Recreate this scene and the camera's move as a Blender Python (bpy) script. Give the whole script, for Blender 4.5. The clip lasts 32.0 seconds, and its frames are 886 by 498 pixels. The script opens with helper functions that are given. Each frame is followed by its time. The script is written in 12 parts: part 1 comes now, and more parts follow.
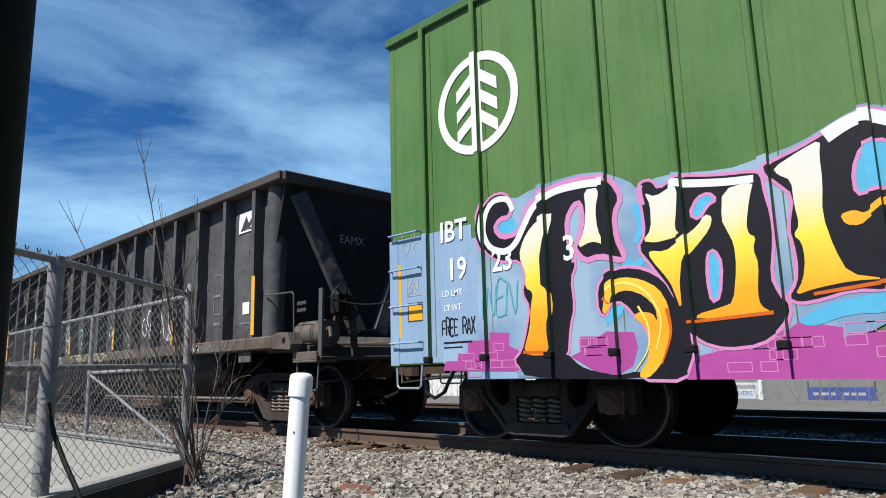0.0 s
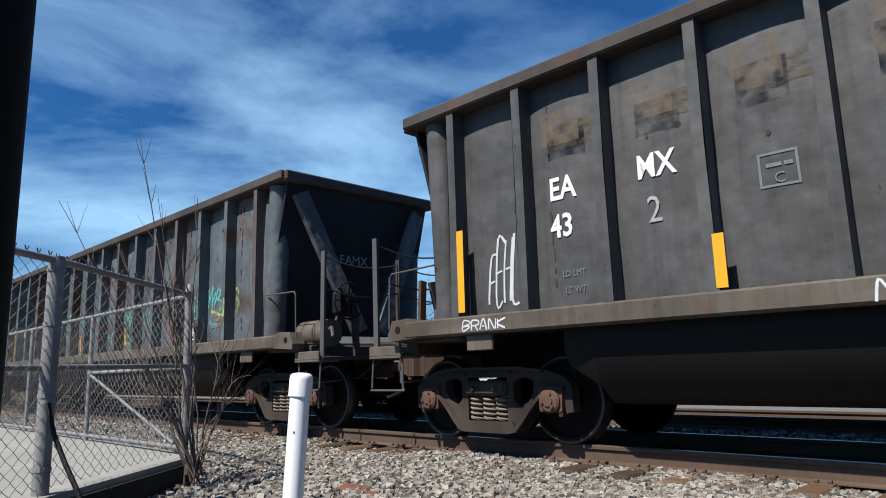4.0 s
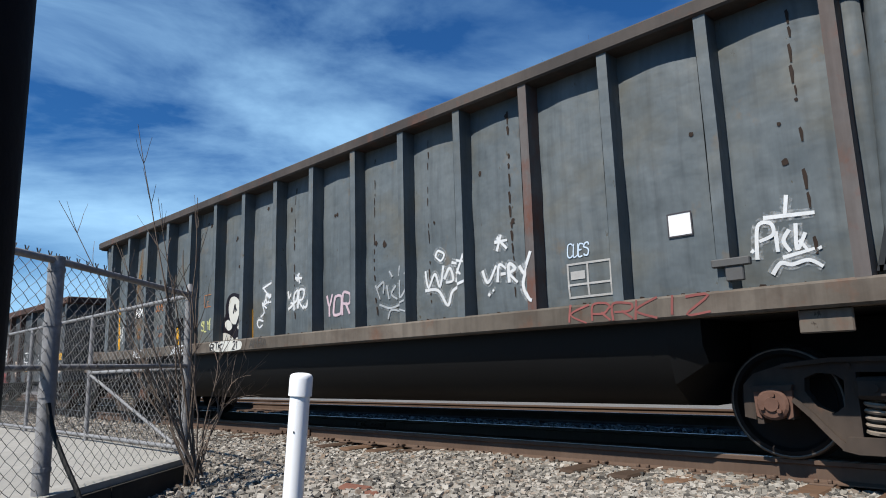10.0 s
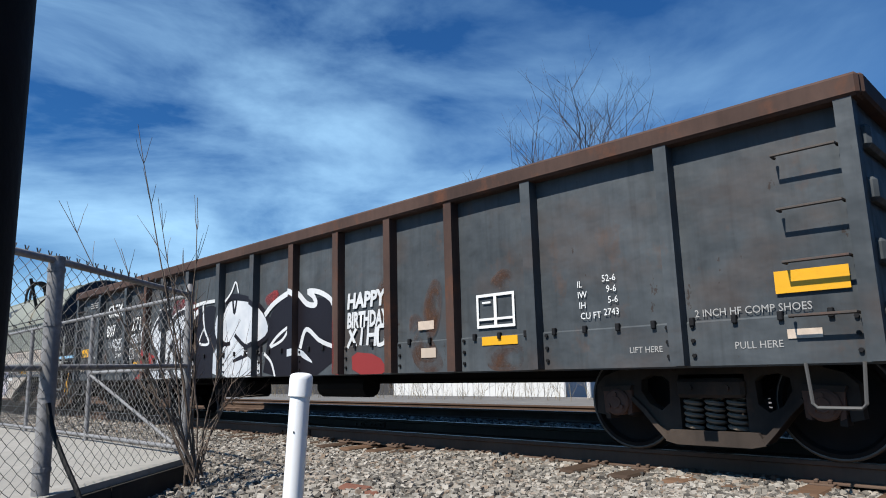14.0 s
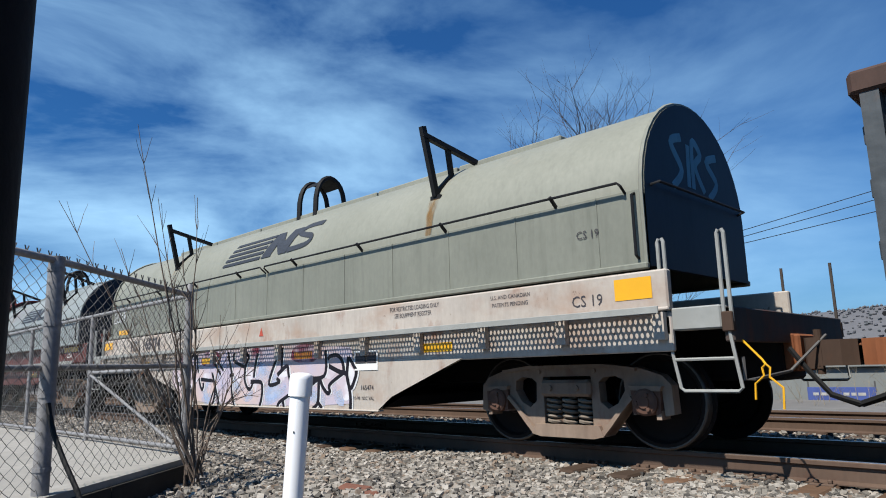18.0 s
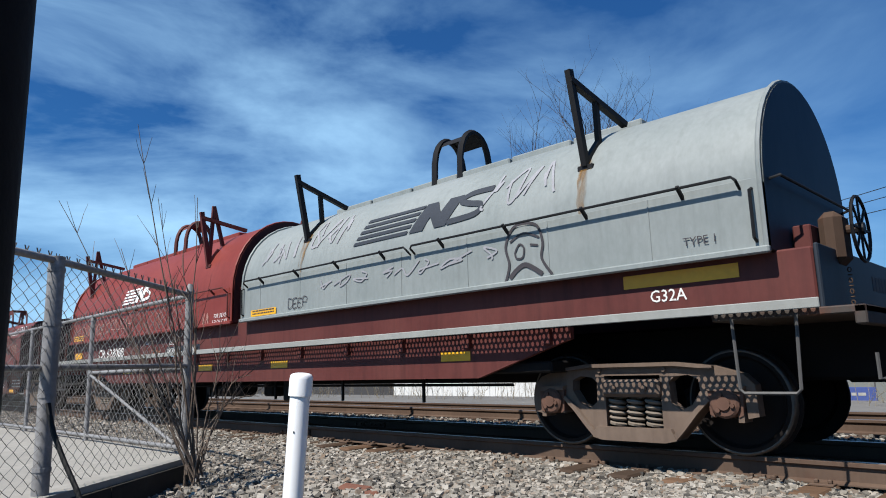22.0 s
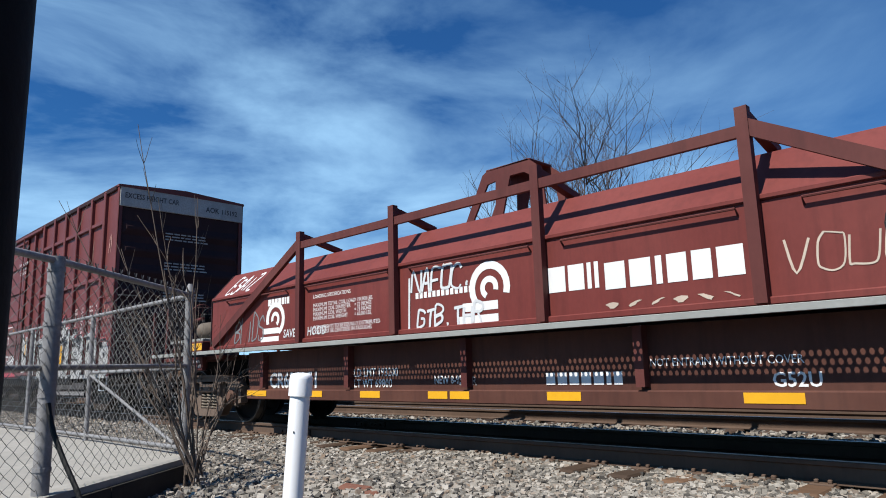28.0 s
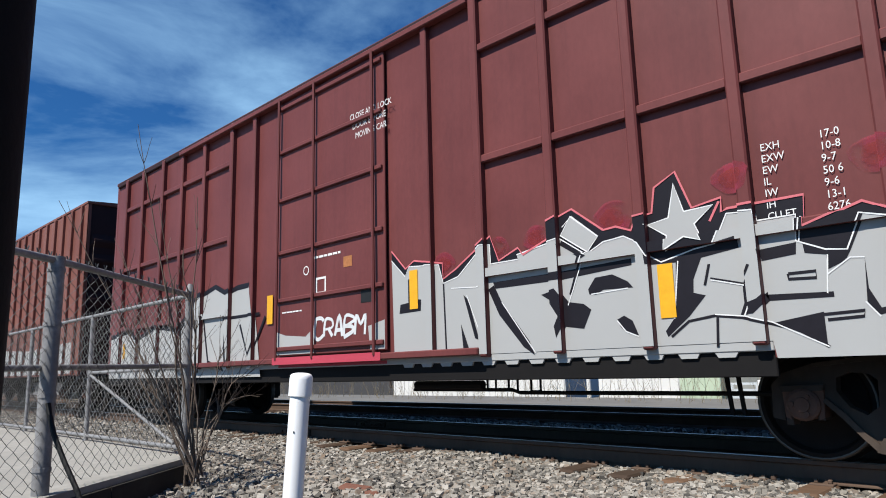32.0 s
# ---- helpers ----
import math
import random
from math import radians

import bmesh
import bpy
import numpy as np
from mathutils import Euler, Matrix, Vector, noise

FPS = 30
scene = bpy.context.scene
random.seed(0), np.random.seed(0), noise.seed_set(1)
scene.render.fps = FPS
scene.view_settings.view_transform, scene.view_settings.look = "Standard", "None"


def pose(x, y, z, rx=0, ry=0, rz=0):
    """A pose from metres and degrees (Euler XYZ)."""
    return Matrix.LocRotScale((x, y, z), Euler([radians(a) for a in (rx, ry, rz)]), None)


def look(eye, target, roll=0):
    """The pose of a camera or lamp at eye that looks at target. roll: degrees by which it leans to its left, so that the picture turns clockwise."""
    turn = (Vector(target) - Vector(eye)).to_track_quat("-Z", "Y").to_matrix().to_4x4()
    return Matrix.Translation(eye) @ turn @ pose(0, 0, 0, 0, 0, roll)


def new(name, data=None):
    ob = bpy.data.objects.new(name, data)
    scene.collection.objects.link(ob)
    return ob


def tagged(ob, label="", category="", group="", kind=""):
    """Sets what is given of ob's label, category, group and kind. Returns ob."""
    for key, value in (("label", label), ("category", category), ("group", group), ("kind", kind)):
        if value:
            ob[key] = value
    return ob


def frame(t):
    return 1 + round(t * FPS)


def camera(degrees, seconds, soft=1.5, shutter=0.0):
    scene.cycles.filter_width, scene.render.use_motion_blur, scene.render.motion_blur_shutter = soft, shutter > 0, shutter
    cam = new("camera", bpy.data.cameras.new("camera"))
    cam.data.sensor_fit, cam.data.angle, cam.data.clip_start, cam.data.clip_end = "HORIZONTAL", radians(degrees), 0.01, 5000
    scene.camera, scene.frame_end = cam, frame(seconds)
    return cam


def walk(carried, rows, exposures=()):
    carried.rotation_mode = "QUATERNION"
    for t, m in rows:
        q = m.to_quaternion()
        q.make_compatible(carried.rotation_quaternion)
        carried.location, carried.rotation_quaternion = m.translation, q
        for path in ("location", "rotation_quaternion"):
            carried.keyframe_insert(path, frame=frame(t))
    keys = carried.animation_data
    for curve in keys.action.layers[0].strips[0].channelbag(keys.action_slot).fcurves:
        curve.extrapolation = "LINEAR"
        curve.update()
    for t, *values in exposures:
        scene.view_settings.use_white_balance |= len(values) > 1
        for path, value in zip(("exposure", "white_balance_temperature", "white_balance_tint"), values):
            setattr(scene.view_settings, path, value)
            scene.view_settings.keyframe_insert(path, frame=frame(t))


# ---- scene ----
TRACK_Y = 6.929          # centre line of the near track; the top of its rails is z = 0
SPEED_T = (0, 3, 6, 9, 12, 15, 18, 21, 24, 27, 30, 32)
SPEED_V = (4.710, 4.614, 4.488, 4.380, 4.300, 4.163, 4.014, 3.968, 3.919, 3.950, 4.026, 4.005)


def travelled(t):
    """How far the train has rolled at t seconds."""
    s = 0.0
    for t0, t1, v0, v1 in zip(SPEED_T, SPEED_T[1:], SPEED_V, SPEED_V[1:]):
        d = min(t, t1) - t0
        if d <= 0:
            break
        s += v0 * d + (v1 - v0) * d * d / (2 * (t1 - t0))
    return s


cam = camera(66.629, 32.0, soft=1.0)
EYE = (0.0, 0.0, 0.804)
here = look(EYE, (-6.886, 7.035, 2.562), -1.568)
walk(cam, [(0, here), (32, here)])

# ---- sky and sun ----
SUN_WAY = Vector((-0.02, -0.60, 0.80)).normalized()      # towards the sun
sun_elev = math.asin(SUN_WAY.z)
world = bpy.data.worlds.new("sky")
scene.world = world
world.use_nodes = True
wn, wl = world.node_tree.nodes, world.node_tree.links
for n in list(wn):
    wn.remove(n)
w_out = wn.new("ShaderNodeOutputWorld")
w_bg = wn.new("ShaderNodeBackground")
w_sky = wn.new("ShaderNodeTexSky")
w_sky.sky_type, w_sky.sun_disc = "NISHITA", False
w_sky.sun_elevation, w_sky.sun_rotation = sun_elev, math.atan2(SUN_WAY.x, SUN_WAY.y)
w_sky.air_density, w_sky.dust_density, w_sky.ozone_density = 1.0, 1.5, 2.5
w_co = wn.new("ShaderNodeTexCoord")
# banks of thin high cloud, drawn out level and broken up by a finer layer
w_sep = wn.new("ShaderNodeSeparateXYZ")
wl.new(w_co.outputs["Generated"], w_sep.inputs[0])
w_map = wn.new("ShaderNodeMapping")
w_map.inputs["Rotation"].default_value = (0, radians(7), radians(-45))
w_map.inputs["Scale"].default_value = (1.6, 1.6, 4.6)
w_map.inputs["Location"].default_value = (3.3, 1.4, 0.62)
wl.new(w_co.outputs["Generated"], w_map.inputs[0])
w_n1 = wn.new("ShaderNodeTexNoise")
w_n1.inputs["Scale"].default_value, w_n1.inputs["Detail"].default_value = 1.55, 7
w_n1.inputs["Roughness"].default_value, w_n1.inputs["Distortion"].default_value = 0.57, 0.30
wl.new(w_map.outputs[0], w_n1.inputs["Vector"])
w_r1 = wn.new("ShaderNodeValToRGB")
w_r1.color_ramp.elements[0].position, w_r1.color_ramp.elements[1].position = 0.36, 0.70
wl.new(w_n1.outputs["Fac"], w_r1.inputs[0])
w_cl = wn.new("ShaderNodeMixRGB")
w_cl.inputs[2].default_value = (6.0, 10.4, 14.8, 1)
w_fac = wn.new("ShaderNodeMath"); w_fac.operation = "MULTIPLY"; w_fac.inputs[1].default_value = 1.0
w_thin = wn.new("ShaderNodeMath"); w_thin.operation = "MULTIPLY_ADD"; w_thin.use_clamp = True
w_thin.inputs[1].default_value, w_thin.inputs[2].default_value = -1.35, 1.28
wl.new(w_sep.outputs[2], w_thin.inputs[0])
w_bank = wn.new("ShaderNodeMath"); w_bank.operation = "MULTIPLY"
w_side = wn.new("ShaderNodeMath"); w_side.operation = "MULTIPLY_ADD"; w_side.use_clamp = True
w_side.inputs[1].default_value, w_side.inputs[2].default_value = -1.15, 0.06
wl.new(w_sep.outputs[0], w_side.inputs[0])
w_cover = wn.new("ShaderNodeMath"); w_cover.operation = "MULTIPLY"
wl.new(w_thin.outputs[0], w_cover.inputs[0]); wl.new(w_side.outputs[0], w_cover.inputs[1])
wl.new(w_r1.outputs[0], w_bank.inputs[0]); wl.new(w_cover.outputs[0], w_bank.inputs[1])
wl.new(w_bank.outputs[0], w_fac.inputs[0])
# thicker haze low over the horizon
w_low = wn.new("ShaderNodeMath"); w_low.operation = "SUBTRACT"; w_low.use_clamp = True; w_low.inputs[0].default_value = 0.30
wl.new(w_sep.outputs[2], w_low.inputs[1])
w_haze = wn.new("ShaderNodeMath"); w_haze.operation = "MULTIPLY_ADD"; w_haze.use_clamp = True; w_haze.inputs[1].default_value = 0.75
wl.new(w_low.outputs[0], w_haze.inputs[0]); wl.new(w_fac.outputs[0], w_haze.inputs[2])
wl.new(w_haze.outputs[0], w_cl.inputs[0])
w_tint = wn.new("ShaderNodeMixRGB"); w_tint.blend_type = "MULTIPLY"; w_tint.inputs[0].default_value = 1.0
w_tint.inputs[2].default_value = (0.25, 0.74, 1.30, 1)
wl.new(w_sky.outputs[0], w_tint.inputs[1])
wl.new(w_tint.outputs[0], w_cl.inputs[1])
wl.new(w_cl.outputs[0], w_bg.inputs[0])
w_bg.inputs[1].default_value = 0.056
wl.new(w_bg.outputs[0], w_out.inputs[0])

sun_data = bpy.data.lights.new("sun", "SUN")
sun_data.energy, sun_data.angle, sun_data.color = 5.0, radians(0.53), (1.0, 0.955, 0.89)
sun = new("sun", sun_data)
sun.matrix_basis = look(SUN_WAY * 60, (0, 0, 0))
scene.view_settings.exposure = 0.50

# ---- materials ----
def material(name, rough=0.6, metal=0.0):
    m = bpy.data.materials.new(name)
    m.use_nodes = True
    b = m.node_tree.nodes["Principled BSDF"]
    b.inputs["Roughness"].default_value, b.inputs["Metallic"].default_value = rough, metal
    b.inputs["Specular IOR Level"].default_value = 0.5 if rough < 0.5 else 0.22
    return m, m.node_tree.nodes, m.node_tree.links, b


def noise_of(n, l, scale, detail=4, stretch=(1, 1, 1), shift=(0, 0, 0), rough=0.55):
    co = n.new("ShaderNodeTexCoord")
    mp = n.new("ShaderNodeMapping")
    mp.inputs["Scale"].default_value, mp.inputs["Location"].default_value = stretch, shift
    l.new(co.outputs["Object"], mp.inputs[0])
    t = n.new("ShaderNodeTexNoise")
    t.inputs["Scale"].default_value, t.inputs["Detail"].default_value, t.inputs["Roughness"].default_value = scale, detail, rough
    l.new(mp.outputs[0], t.inputs["Vector"])
    return t.outputs["Fac"]


def ramp_of(n, l, fac, lo, hi):
    r = n.new("ShaderNodeValToRGB")
    r.color_ramp.elements[0].position, r.color_ramp.elements[1].position = lo, hi
    l.new(fac, r.inputs[0])
    return r.outputs[0]


def blend(n, l, fac, a, b, how="MIX"):
    x = n.new("ShaderNodeMixRGB")
    x.blend_type = how
    for i, v in enumerate((fac, a, b)):
        if isinstance(v, (int, float)):
            x.inputs[i].default_value = v
        elif isinstance(v, tuple):
            x.inputs[i].default_value = (*v[:3], 1)
        else:
            l.new(v, x.inputs[i])
    return x.outputs[0]


def bump_of(n, l, b, height, strength=0.3, distance=0.01):
    u = n.new("ShaderNodeBump")
    u.inputs["Strength"].default_value, u.inputs["Distance"].default_value = strength, distance
    l.new(height, u.inputs["Height"])
    l.new(u.outputs[0], b.inputs["Normal"])


def scaled(n, l, fac, k):
    x = n.new("ShaderNodeMath")
    x.operation = "MULTIPLY"
    x.inputs[1].default_value = k
    l.new(fac, x.inputs[0])
    return x.outputs[0]


def paint(name, base, worn, rust=(0.12, 0.045, 0.02), rust_amount=0.4, grime=0.35, rough=0.55, dents=0.35, shift=0.0, metal=0.0, stain=None, stain_amount=0.55):
    """Weathered paint on steel: faded patches, rust patches, streaks that run down, dents."""
    m, n, l, b = material(name, rough, metal)
    fade = ramp_of(n, l, noise_of(n, l, 0.9, 5, (1, 1, 1), (shift, 3, 0)), 0.35, 0.7)
    col = blend(n, l, fade, base, worn)
    streak = ramp_of(n, l, noise_of(n, l, 5.0, 4, (2.2, 2.2, 0.12), (shift, 0, 7)), 0.48, 0.8)
    dirt = tuple(0.25 * c + 0.004 for c in base)
    col = blend(n, l, scaled(n, l, streak, grime), col, dirt)
    fine = noise_of(n, l, 26, 3, (1, 1, 0.5), (shift, 1, 1))
    col = blend(n, l, 0.22, col, blend(n, l, fine, (0.30, 0.30, 0.30), (1.5, 1.5, 1.5)), "MULTIPLY")
    if stain:
        cloud = ramp_of(n, l, noise_of(n, l, 1.15, 6, (1, 1, 1.35), (shift + 2, 6, 3), 0.6), 0.50, 0.68)
        col = blend(n, l, scaled(n, l, cloud, stain_amount), col, stain)
        chip = ramp_of(n, l, noise_of(n, l, 7.0, 5, (1, 1, 0.55), (shift + 8, 4, 2), 0.7), 0.665, 0.70)
        col = blend(n, l, scaled(n, l, chip, 0.8), col, tuple(0.45 * c for c in stain))
    if rust_amount:
        spots = ramp_of(n, l, noise_of(n, l, 2.2, 8, (1, 1, 0.7), (shift + 5, 2, 9), 0.68), 0.66 - 0.22 * rust_amount, 0.80 - 0.12 * rust_amount)
        col = blend(n, l, scaled(n, l, spots, min(1.0, 0.4 + rust_amount)), col, rust)
    l.new(col, b.inputs["Base Color"])
    dent = blend(n, l, 0.02, noise_of(n, l, 1.6, 2, (1, 1, 1), (shift, 0, 0)), noise_of(n, l, 40, 2))
    if dents > 0.7:
        dent = blend(n, l, 0.10, noise_of(n, l, 1.9, 2, (1, 1, 0.8), (shift, 0, 0)), noise_of(n, l, 5.5, 2, (0.8, 1, 1.2), (shift, 3, 0)))
    bump_of(n, l, b, dent, dents * 0.8, 0.11 if dents > 0.7 else 0.05)
    b.inputs["Specular IOR Level"].default_value = 0.22
    return m


def plain(name, base, rough=0.5, metal=0.0, vary=0.35, scale=14.0, bump=0.15):
    m, n, l, b = material(name, rough, metal)
    f = noise_of(n, l, scale, 5)
    f2 = noise_of(n, l, scale * 0.13, 3)
    dark = tuple(c * (1 - vary) for c in base)
    col = blend(n, l, f, dark, tuple(min(1, c * (1 + 0.5 * vary)) for c in base))
    col = blend(n, l, ramp_of(n, l, f2, 0.4, 0.7), col, tuple(c * (1 - 0.6 * vary) for c in base))
    l.new(col, b.inputs["Base Color"])
    if bump:
        bump_of(n, l, b, f, bump, 0.01)
    return m


def by_object(name, a, c, rough=0.85, scale=20.0):
    """Grain plus a tone of its own for each object."""
    m, n, l, b = material(name, rough)
    oi = n.new("ShaderNodeObjectInfo")
    col = blend(n, l, oi.outputs["Random"], a, c)
    g = noise_of(n, l, scale, 5, (0.25, 1, 1))
    col = blend(n, l, 0.6, col, blend(n, l, g, (0.45, 0.45, 0.45), (1.35, 1.35, 1.35)), "MULTIPLY")
    l.new(col, b.inputs["Base Color"])
    bump_of(n, l, b, g, 0.5, 0.01)
    return m


def by_island(name, tones, rough=0.9, scale=60.0):
    """Stones or leaves: a tone of its own for each loose piece."""
    m, n, l, b = material(name, rough)
    g = n.new("ShaderNodeNewGeometry")
    r = n.new("ShaderNodeValToRGB")
    r.color_ramp.interpolation = "LINEAR"
    e = r.color_ramp.elements
    while len(e) < len(tones):
        e.new(0.5)
    for i, c in enumerate(tones):
        e[i].position = i / (len(tones) - 1)
        e[i].color = (*c, 1)
    l.new(g.outputs["Random Per Island"], r.inputs[0])
    f = noise_of(n, l, scale, 3)
    col = blend(n, l, 0.5, r.outputs[0], blend(n, l, f, (0.5, 0.5, 0.5), (1.4, 1.4, 1.4)), "MULTIPLY")
    l.new(col, b.inputs["Base Color"])
    bump_of(n, l, b, f, 0.4, 0.005)
    return m


RUST = (0.13, 0.05, 0.025)
m_gon_a = paint("black_weathered_paint", (0.062, 0.061, 0.061), (0.100, 0.097, 0.095), (0.055, 0.036, 0.026), 0.3, 0.4, 0.62, 0.9, 1, 0.0, (0.050, 0.042, 0.036), 0.5)
m_gon_b = paint("blue_grey_rusty_paint", (0.080, 0.097, 0.107), (0.122, 0.138, 0.145), (0.080, 0.042, 0.029), 0.62, 0.5, 0.62, 0.9, 11, 0.0, (0.075, 0.049, 0.036), 0.85)
m_gon_c = paint("slate_grey_paint", (0.082, 0.098, 0.106), (0.116, 0.132, 0.138), (0.16, 0.095, 0.035), 0.24, 0.4, 0.6, 0.9, 23, 0.0, (0.120, 0.098, 0.055), 0.32)
m_gon_d = paint("charcoal_weathered_paint", (0.044, 0.051, 0.056), (0.072, 0.082, 0.089), (0.10, 0.055, 0.035), 0.3, 0.4, 0.62, 0.9, 31, 0.0, (0.075, 0.050, 0.038), 0.42)
# end sheets turn from the sun; this dark paint includes their shade
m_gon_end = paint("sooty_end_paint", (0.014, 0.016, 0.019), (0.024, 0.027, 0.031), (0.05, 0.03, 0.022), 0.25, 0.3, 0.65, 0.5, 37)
m_sill = paint("dusty_brown_sill", (0.080, 0.067, 0.053), (0.150, 0.126, 0.102), RUST, 0.40, 0.45, 0.8, 0.3, 41, 0.0, (0.055, 0.038, 0.028), 0.7)
m_rib_rust = paint("rusty_rib_paint", (0.070, 0.046, 0.036), (0.125, 0.118, 0.115), (0.125, 0.043, 0.024), 0.85, 0.4, 0.7, 0.3, 43)
m_rim = paint("grimy_rim_steel", (0.046, 0.039, 0.035), (0.080, 0.066, 0.056), (0.12, 0.046, 0.027), 0.55, 0.3, 0.7, 0.4, 47)
m_rim_brown = paint("brown_rim_steel", (0.050, 0.030, 0.024), (0.082, 0.048, 0.037), RUST, 0.5, 0.3, 0.8, 0.5, 49)
m_green = paint("faded_green_paint", (0.068, 0.150, 0.040), (0.10, 0.185, 0.055), (0.10, 0.09, 0.04), 0.15, 0.3, 0.5, 0.2, 53)
m_green_dk = paint("dull_green_frame_paint", (0.050, 0.12, 0.035), (0.08, 0.15, 0.05), (0.10, 0.08, 0.04), 0.25, 0.3, 0.5, 0.2, 55)
m_blue = paint("sprayed_grey_blue", (0.19, 0.29, 0.42), (0.26, 0.36, 0.48), (0.3, 0.33, 0.42), 0.1, 0.1, 0.5, 0.15, 57)
m_brown = paint("boxcar_brown_paint", (0.125, 0.034, 0.032), (0.155, 0.044, 0.041), (0.09, 0.03, 0.025), 0.1, 0.18, 0.5, 0.12, 59)
m_brown2 = paint("faded_red_brown_paint", (0.17, 0.06, 0.045), (0.21, 0.09, 0.07), (0.1, 0.04, 0.03), 0.2, 0.3, 0.6, 0.2, 61)
# maroon taken down in colour to hold the shade of the sunless ends
m_end_shade = paint("dark_end_paint", (0.024, 0.010, 0.011), (0.036, 0.014, 0.015), (0.06, 0.02, 0.018), 0.2, 0.2, 0.7, 0.2, 63)
m_cream = paint("cream_hood_paint", (0.205, 0.208, 0.168), (0.240, 0.243, 0.200), (0.34, 0.27, 0.19), 0.06, 0.15, 0.5, 0.12, 67)
m_cream_lo = paint("grimy_cream_band_paint", (0.168, 0.174, 0.142), (0.205, 0.210, 0.172), (0.25, 0.20, 0.14), 0.08, 0.25, 0.5, 0.12, 69)
m_sill_w = paint("rust_streaked_white_sill", (0.37, 0.33, 0.285), (0.44, 0.395, 0.345), (0.20, 0.08, 0.04), 0.42, 0.2, 0.65, 0.15, 71, 0.0, (0.29, 0.18, 0.12), 0.65)
m_grey_hood = paint("pale_grey_hood_paint", (0.205, 0.228, 0.222), (0.245, 0.265, 0.258), (0.30, 0.28, 0.24), 0.08, 0.2, 0.5, 0.05, 73)
# dark slate; on the hood ends, turned from the sun, it carries their shade
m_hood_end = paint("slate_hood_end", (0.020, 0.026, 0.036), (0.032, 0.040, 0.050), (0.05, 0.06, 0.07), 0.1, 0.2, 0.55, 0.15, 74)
m_red_hood = paint("oxide_red_hood_paint", (0.175, 0.030, 0.022), (0.210, 0.042, 0.031), (0.17, 0.04, 0.03), 0.12, 0.22, 0.5, 0.15, 79)
m_red_dk = paint("oxide_red_grimy_paint", (0.090, 0.024, 0.021), (0.12, 0.038, 0.031), (0.08, 0.03, 0.025), 0.3, 0.4, 0.65, 0.2, 83)
m_shield = paint("brick_red_hood_paint", (0.135, 0.027, 0.022), (0.165, 0.039, 0.032), (0.13, 0.035, 0.028), 0.15, 0.3, 0.55, 0.15, 89)
m_shield_sill = paint("worn_brown_side_sill", (0.078, 0.030, 0.021), (0.112, 0.047, 0.032), (0.09, 0.04, 0.03), 0.4, 0.4, 0.75, 0.2, 97)
# blacker than soot alone: the shade beneath the cars is in these two colours
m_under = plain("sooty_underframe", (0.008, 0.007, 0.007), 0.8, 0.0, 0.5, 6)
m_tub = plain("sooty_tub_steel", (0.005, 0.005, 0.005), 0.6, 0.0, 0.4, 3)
m_silver = plain("silver_spray", (0.37, 0.37, 0.36), 0.5, 0, 0.1, 3)
m_truck = paint("dusty_cast_steel", (0.028, 0.022, 0.019), (0.075, 0.056, 0.043), (0.12, 0.06, 0.035), 0.35, 0.3, 0.85, 0.5, 101)
m_truck_brown = paint("brown_cast_steel", (0.085, 0.058, 0.045), (0.17, 0.125, 0.095), (0.12, 0.045, 0.026), 0.45, 0.3, 0.85, 0.5, 105)
m_truck_rust = paint("rusty_cast_steel", (0.19, 0.135, 0.10), (0.30, 0.23, 0.175), (0.15, 0.06, 0.035), 0.40, 0.3, 0.85, 0.5, 103)
m_spring = plain("dusty_spring_steel", (0.20, 0.165, 0.13), 0.8, 0.0, 0.4)
m_wheel = plain("rusted_wheel_steel", (0.014, 0.011, 0.010), 0.75, 0.2, 0.5, 8)
m_tread = plain("polished_wheel_rim", (0.12, 0.11, 0.10), 0.45, 0.8, 0.4)
m_cap = plain("rusty_bearing_cap", (0.13, 0.070, 0.050), 0.8, 0.0, 0.5)
m_coupler_rust = paint("orange_rusted_iron", (0.20, 0.070, 0.030), (0.30, 0.115, 0.050), (0.12, 0.04, 0.02), 0.4, 0.3, 0.9, 0.4, 109)
m_coupler = paint("rusted_coupler_iron", (0.055, 0.034, 0.024), (0.10, 0.062, 0.042), (0.10, 0.042, 0.025), 0.5, 0.3, 0.9, 0.4, 107)
m_black = plain("black_painted_steel", (0.010, 0.010, 0.011), 0.6)
m_fence = plain("weathered_fence_steel", (0.27, 0.265, 0.265), 0.6, 0.1, 0.65, 30)
m_steel = plain("galvanised_steel", (0.42, 0.44, 0.46), 0.45, 0.6, 0.25, 30)
m_bar = plain("worn_grey_bar", (0.105, 0.102, 0.098), 0.55, 0.2, 0.3)
m_hose = plain("rubber_hose", (0.008, 0.008, 0.008), 0.7)
m_yellow = plain("reflective_yellow", (0.74, 0.37, 0.008), 0.45, 0.0, 0.2)
m_white = plain("white_stencil_paint", (0.74, 0.74, 0.72), 0.6, 0.0, 0.2)
m_white_dim = plain("worn_white_stencil", (0.42, 0.41, 0.39), 0.7, 0.0, 0.5, 30)
m_orange_dim = plain("faded_orange_stencil", (0.40, 0.16, 0.06), 0.7, 0.0, 0.5, 30)
m_ghost_end = plain("faint_end_stencil", (0.13, 0.12, 0.12), 0.7, 0.0, 0.5, 30)
m_ink = plain("dark_stencil_paint", (0.055, 0.05, 0.055), 0.6, 0.0, 0.3)
m_navy = plain("dark_logo_paint", (0.040, 0.045, 0.055), 0.55, 0.0, 0.3)
m_patch = plain("black_patch_paint", (0.016, 0.017, 0.018), 0.6)
m_strip = plain("dusty_grey_walkway_edge", (0.29, 0.295, 0.275), 0.7, 0.0, 0.3)
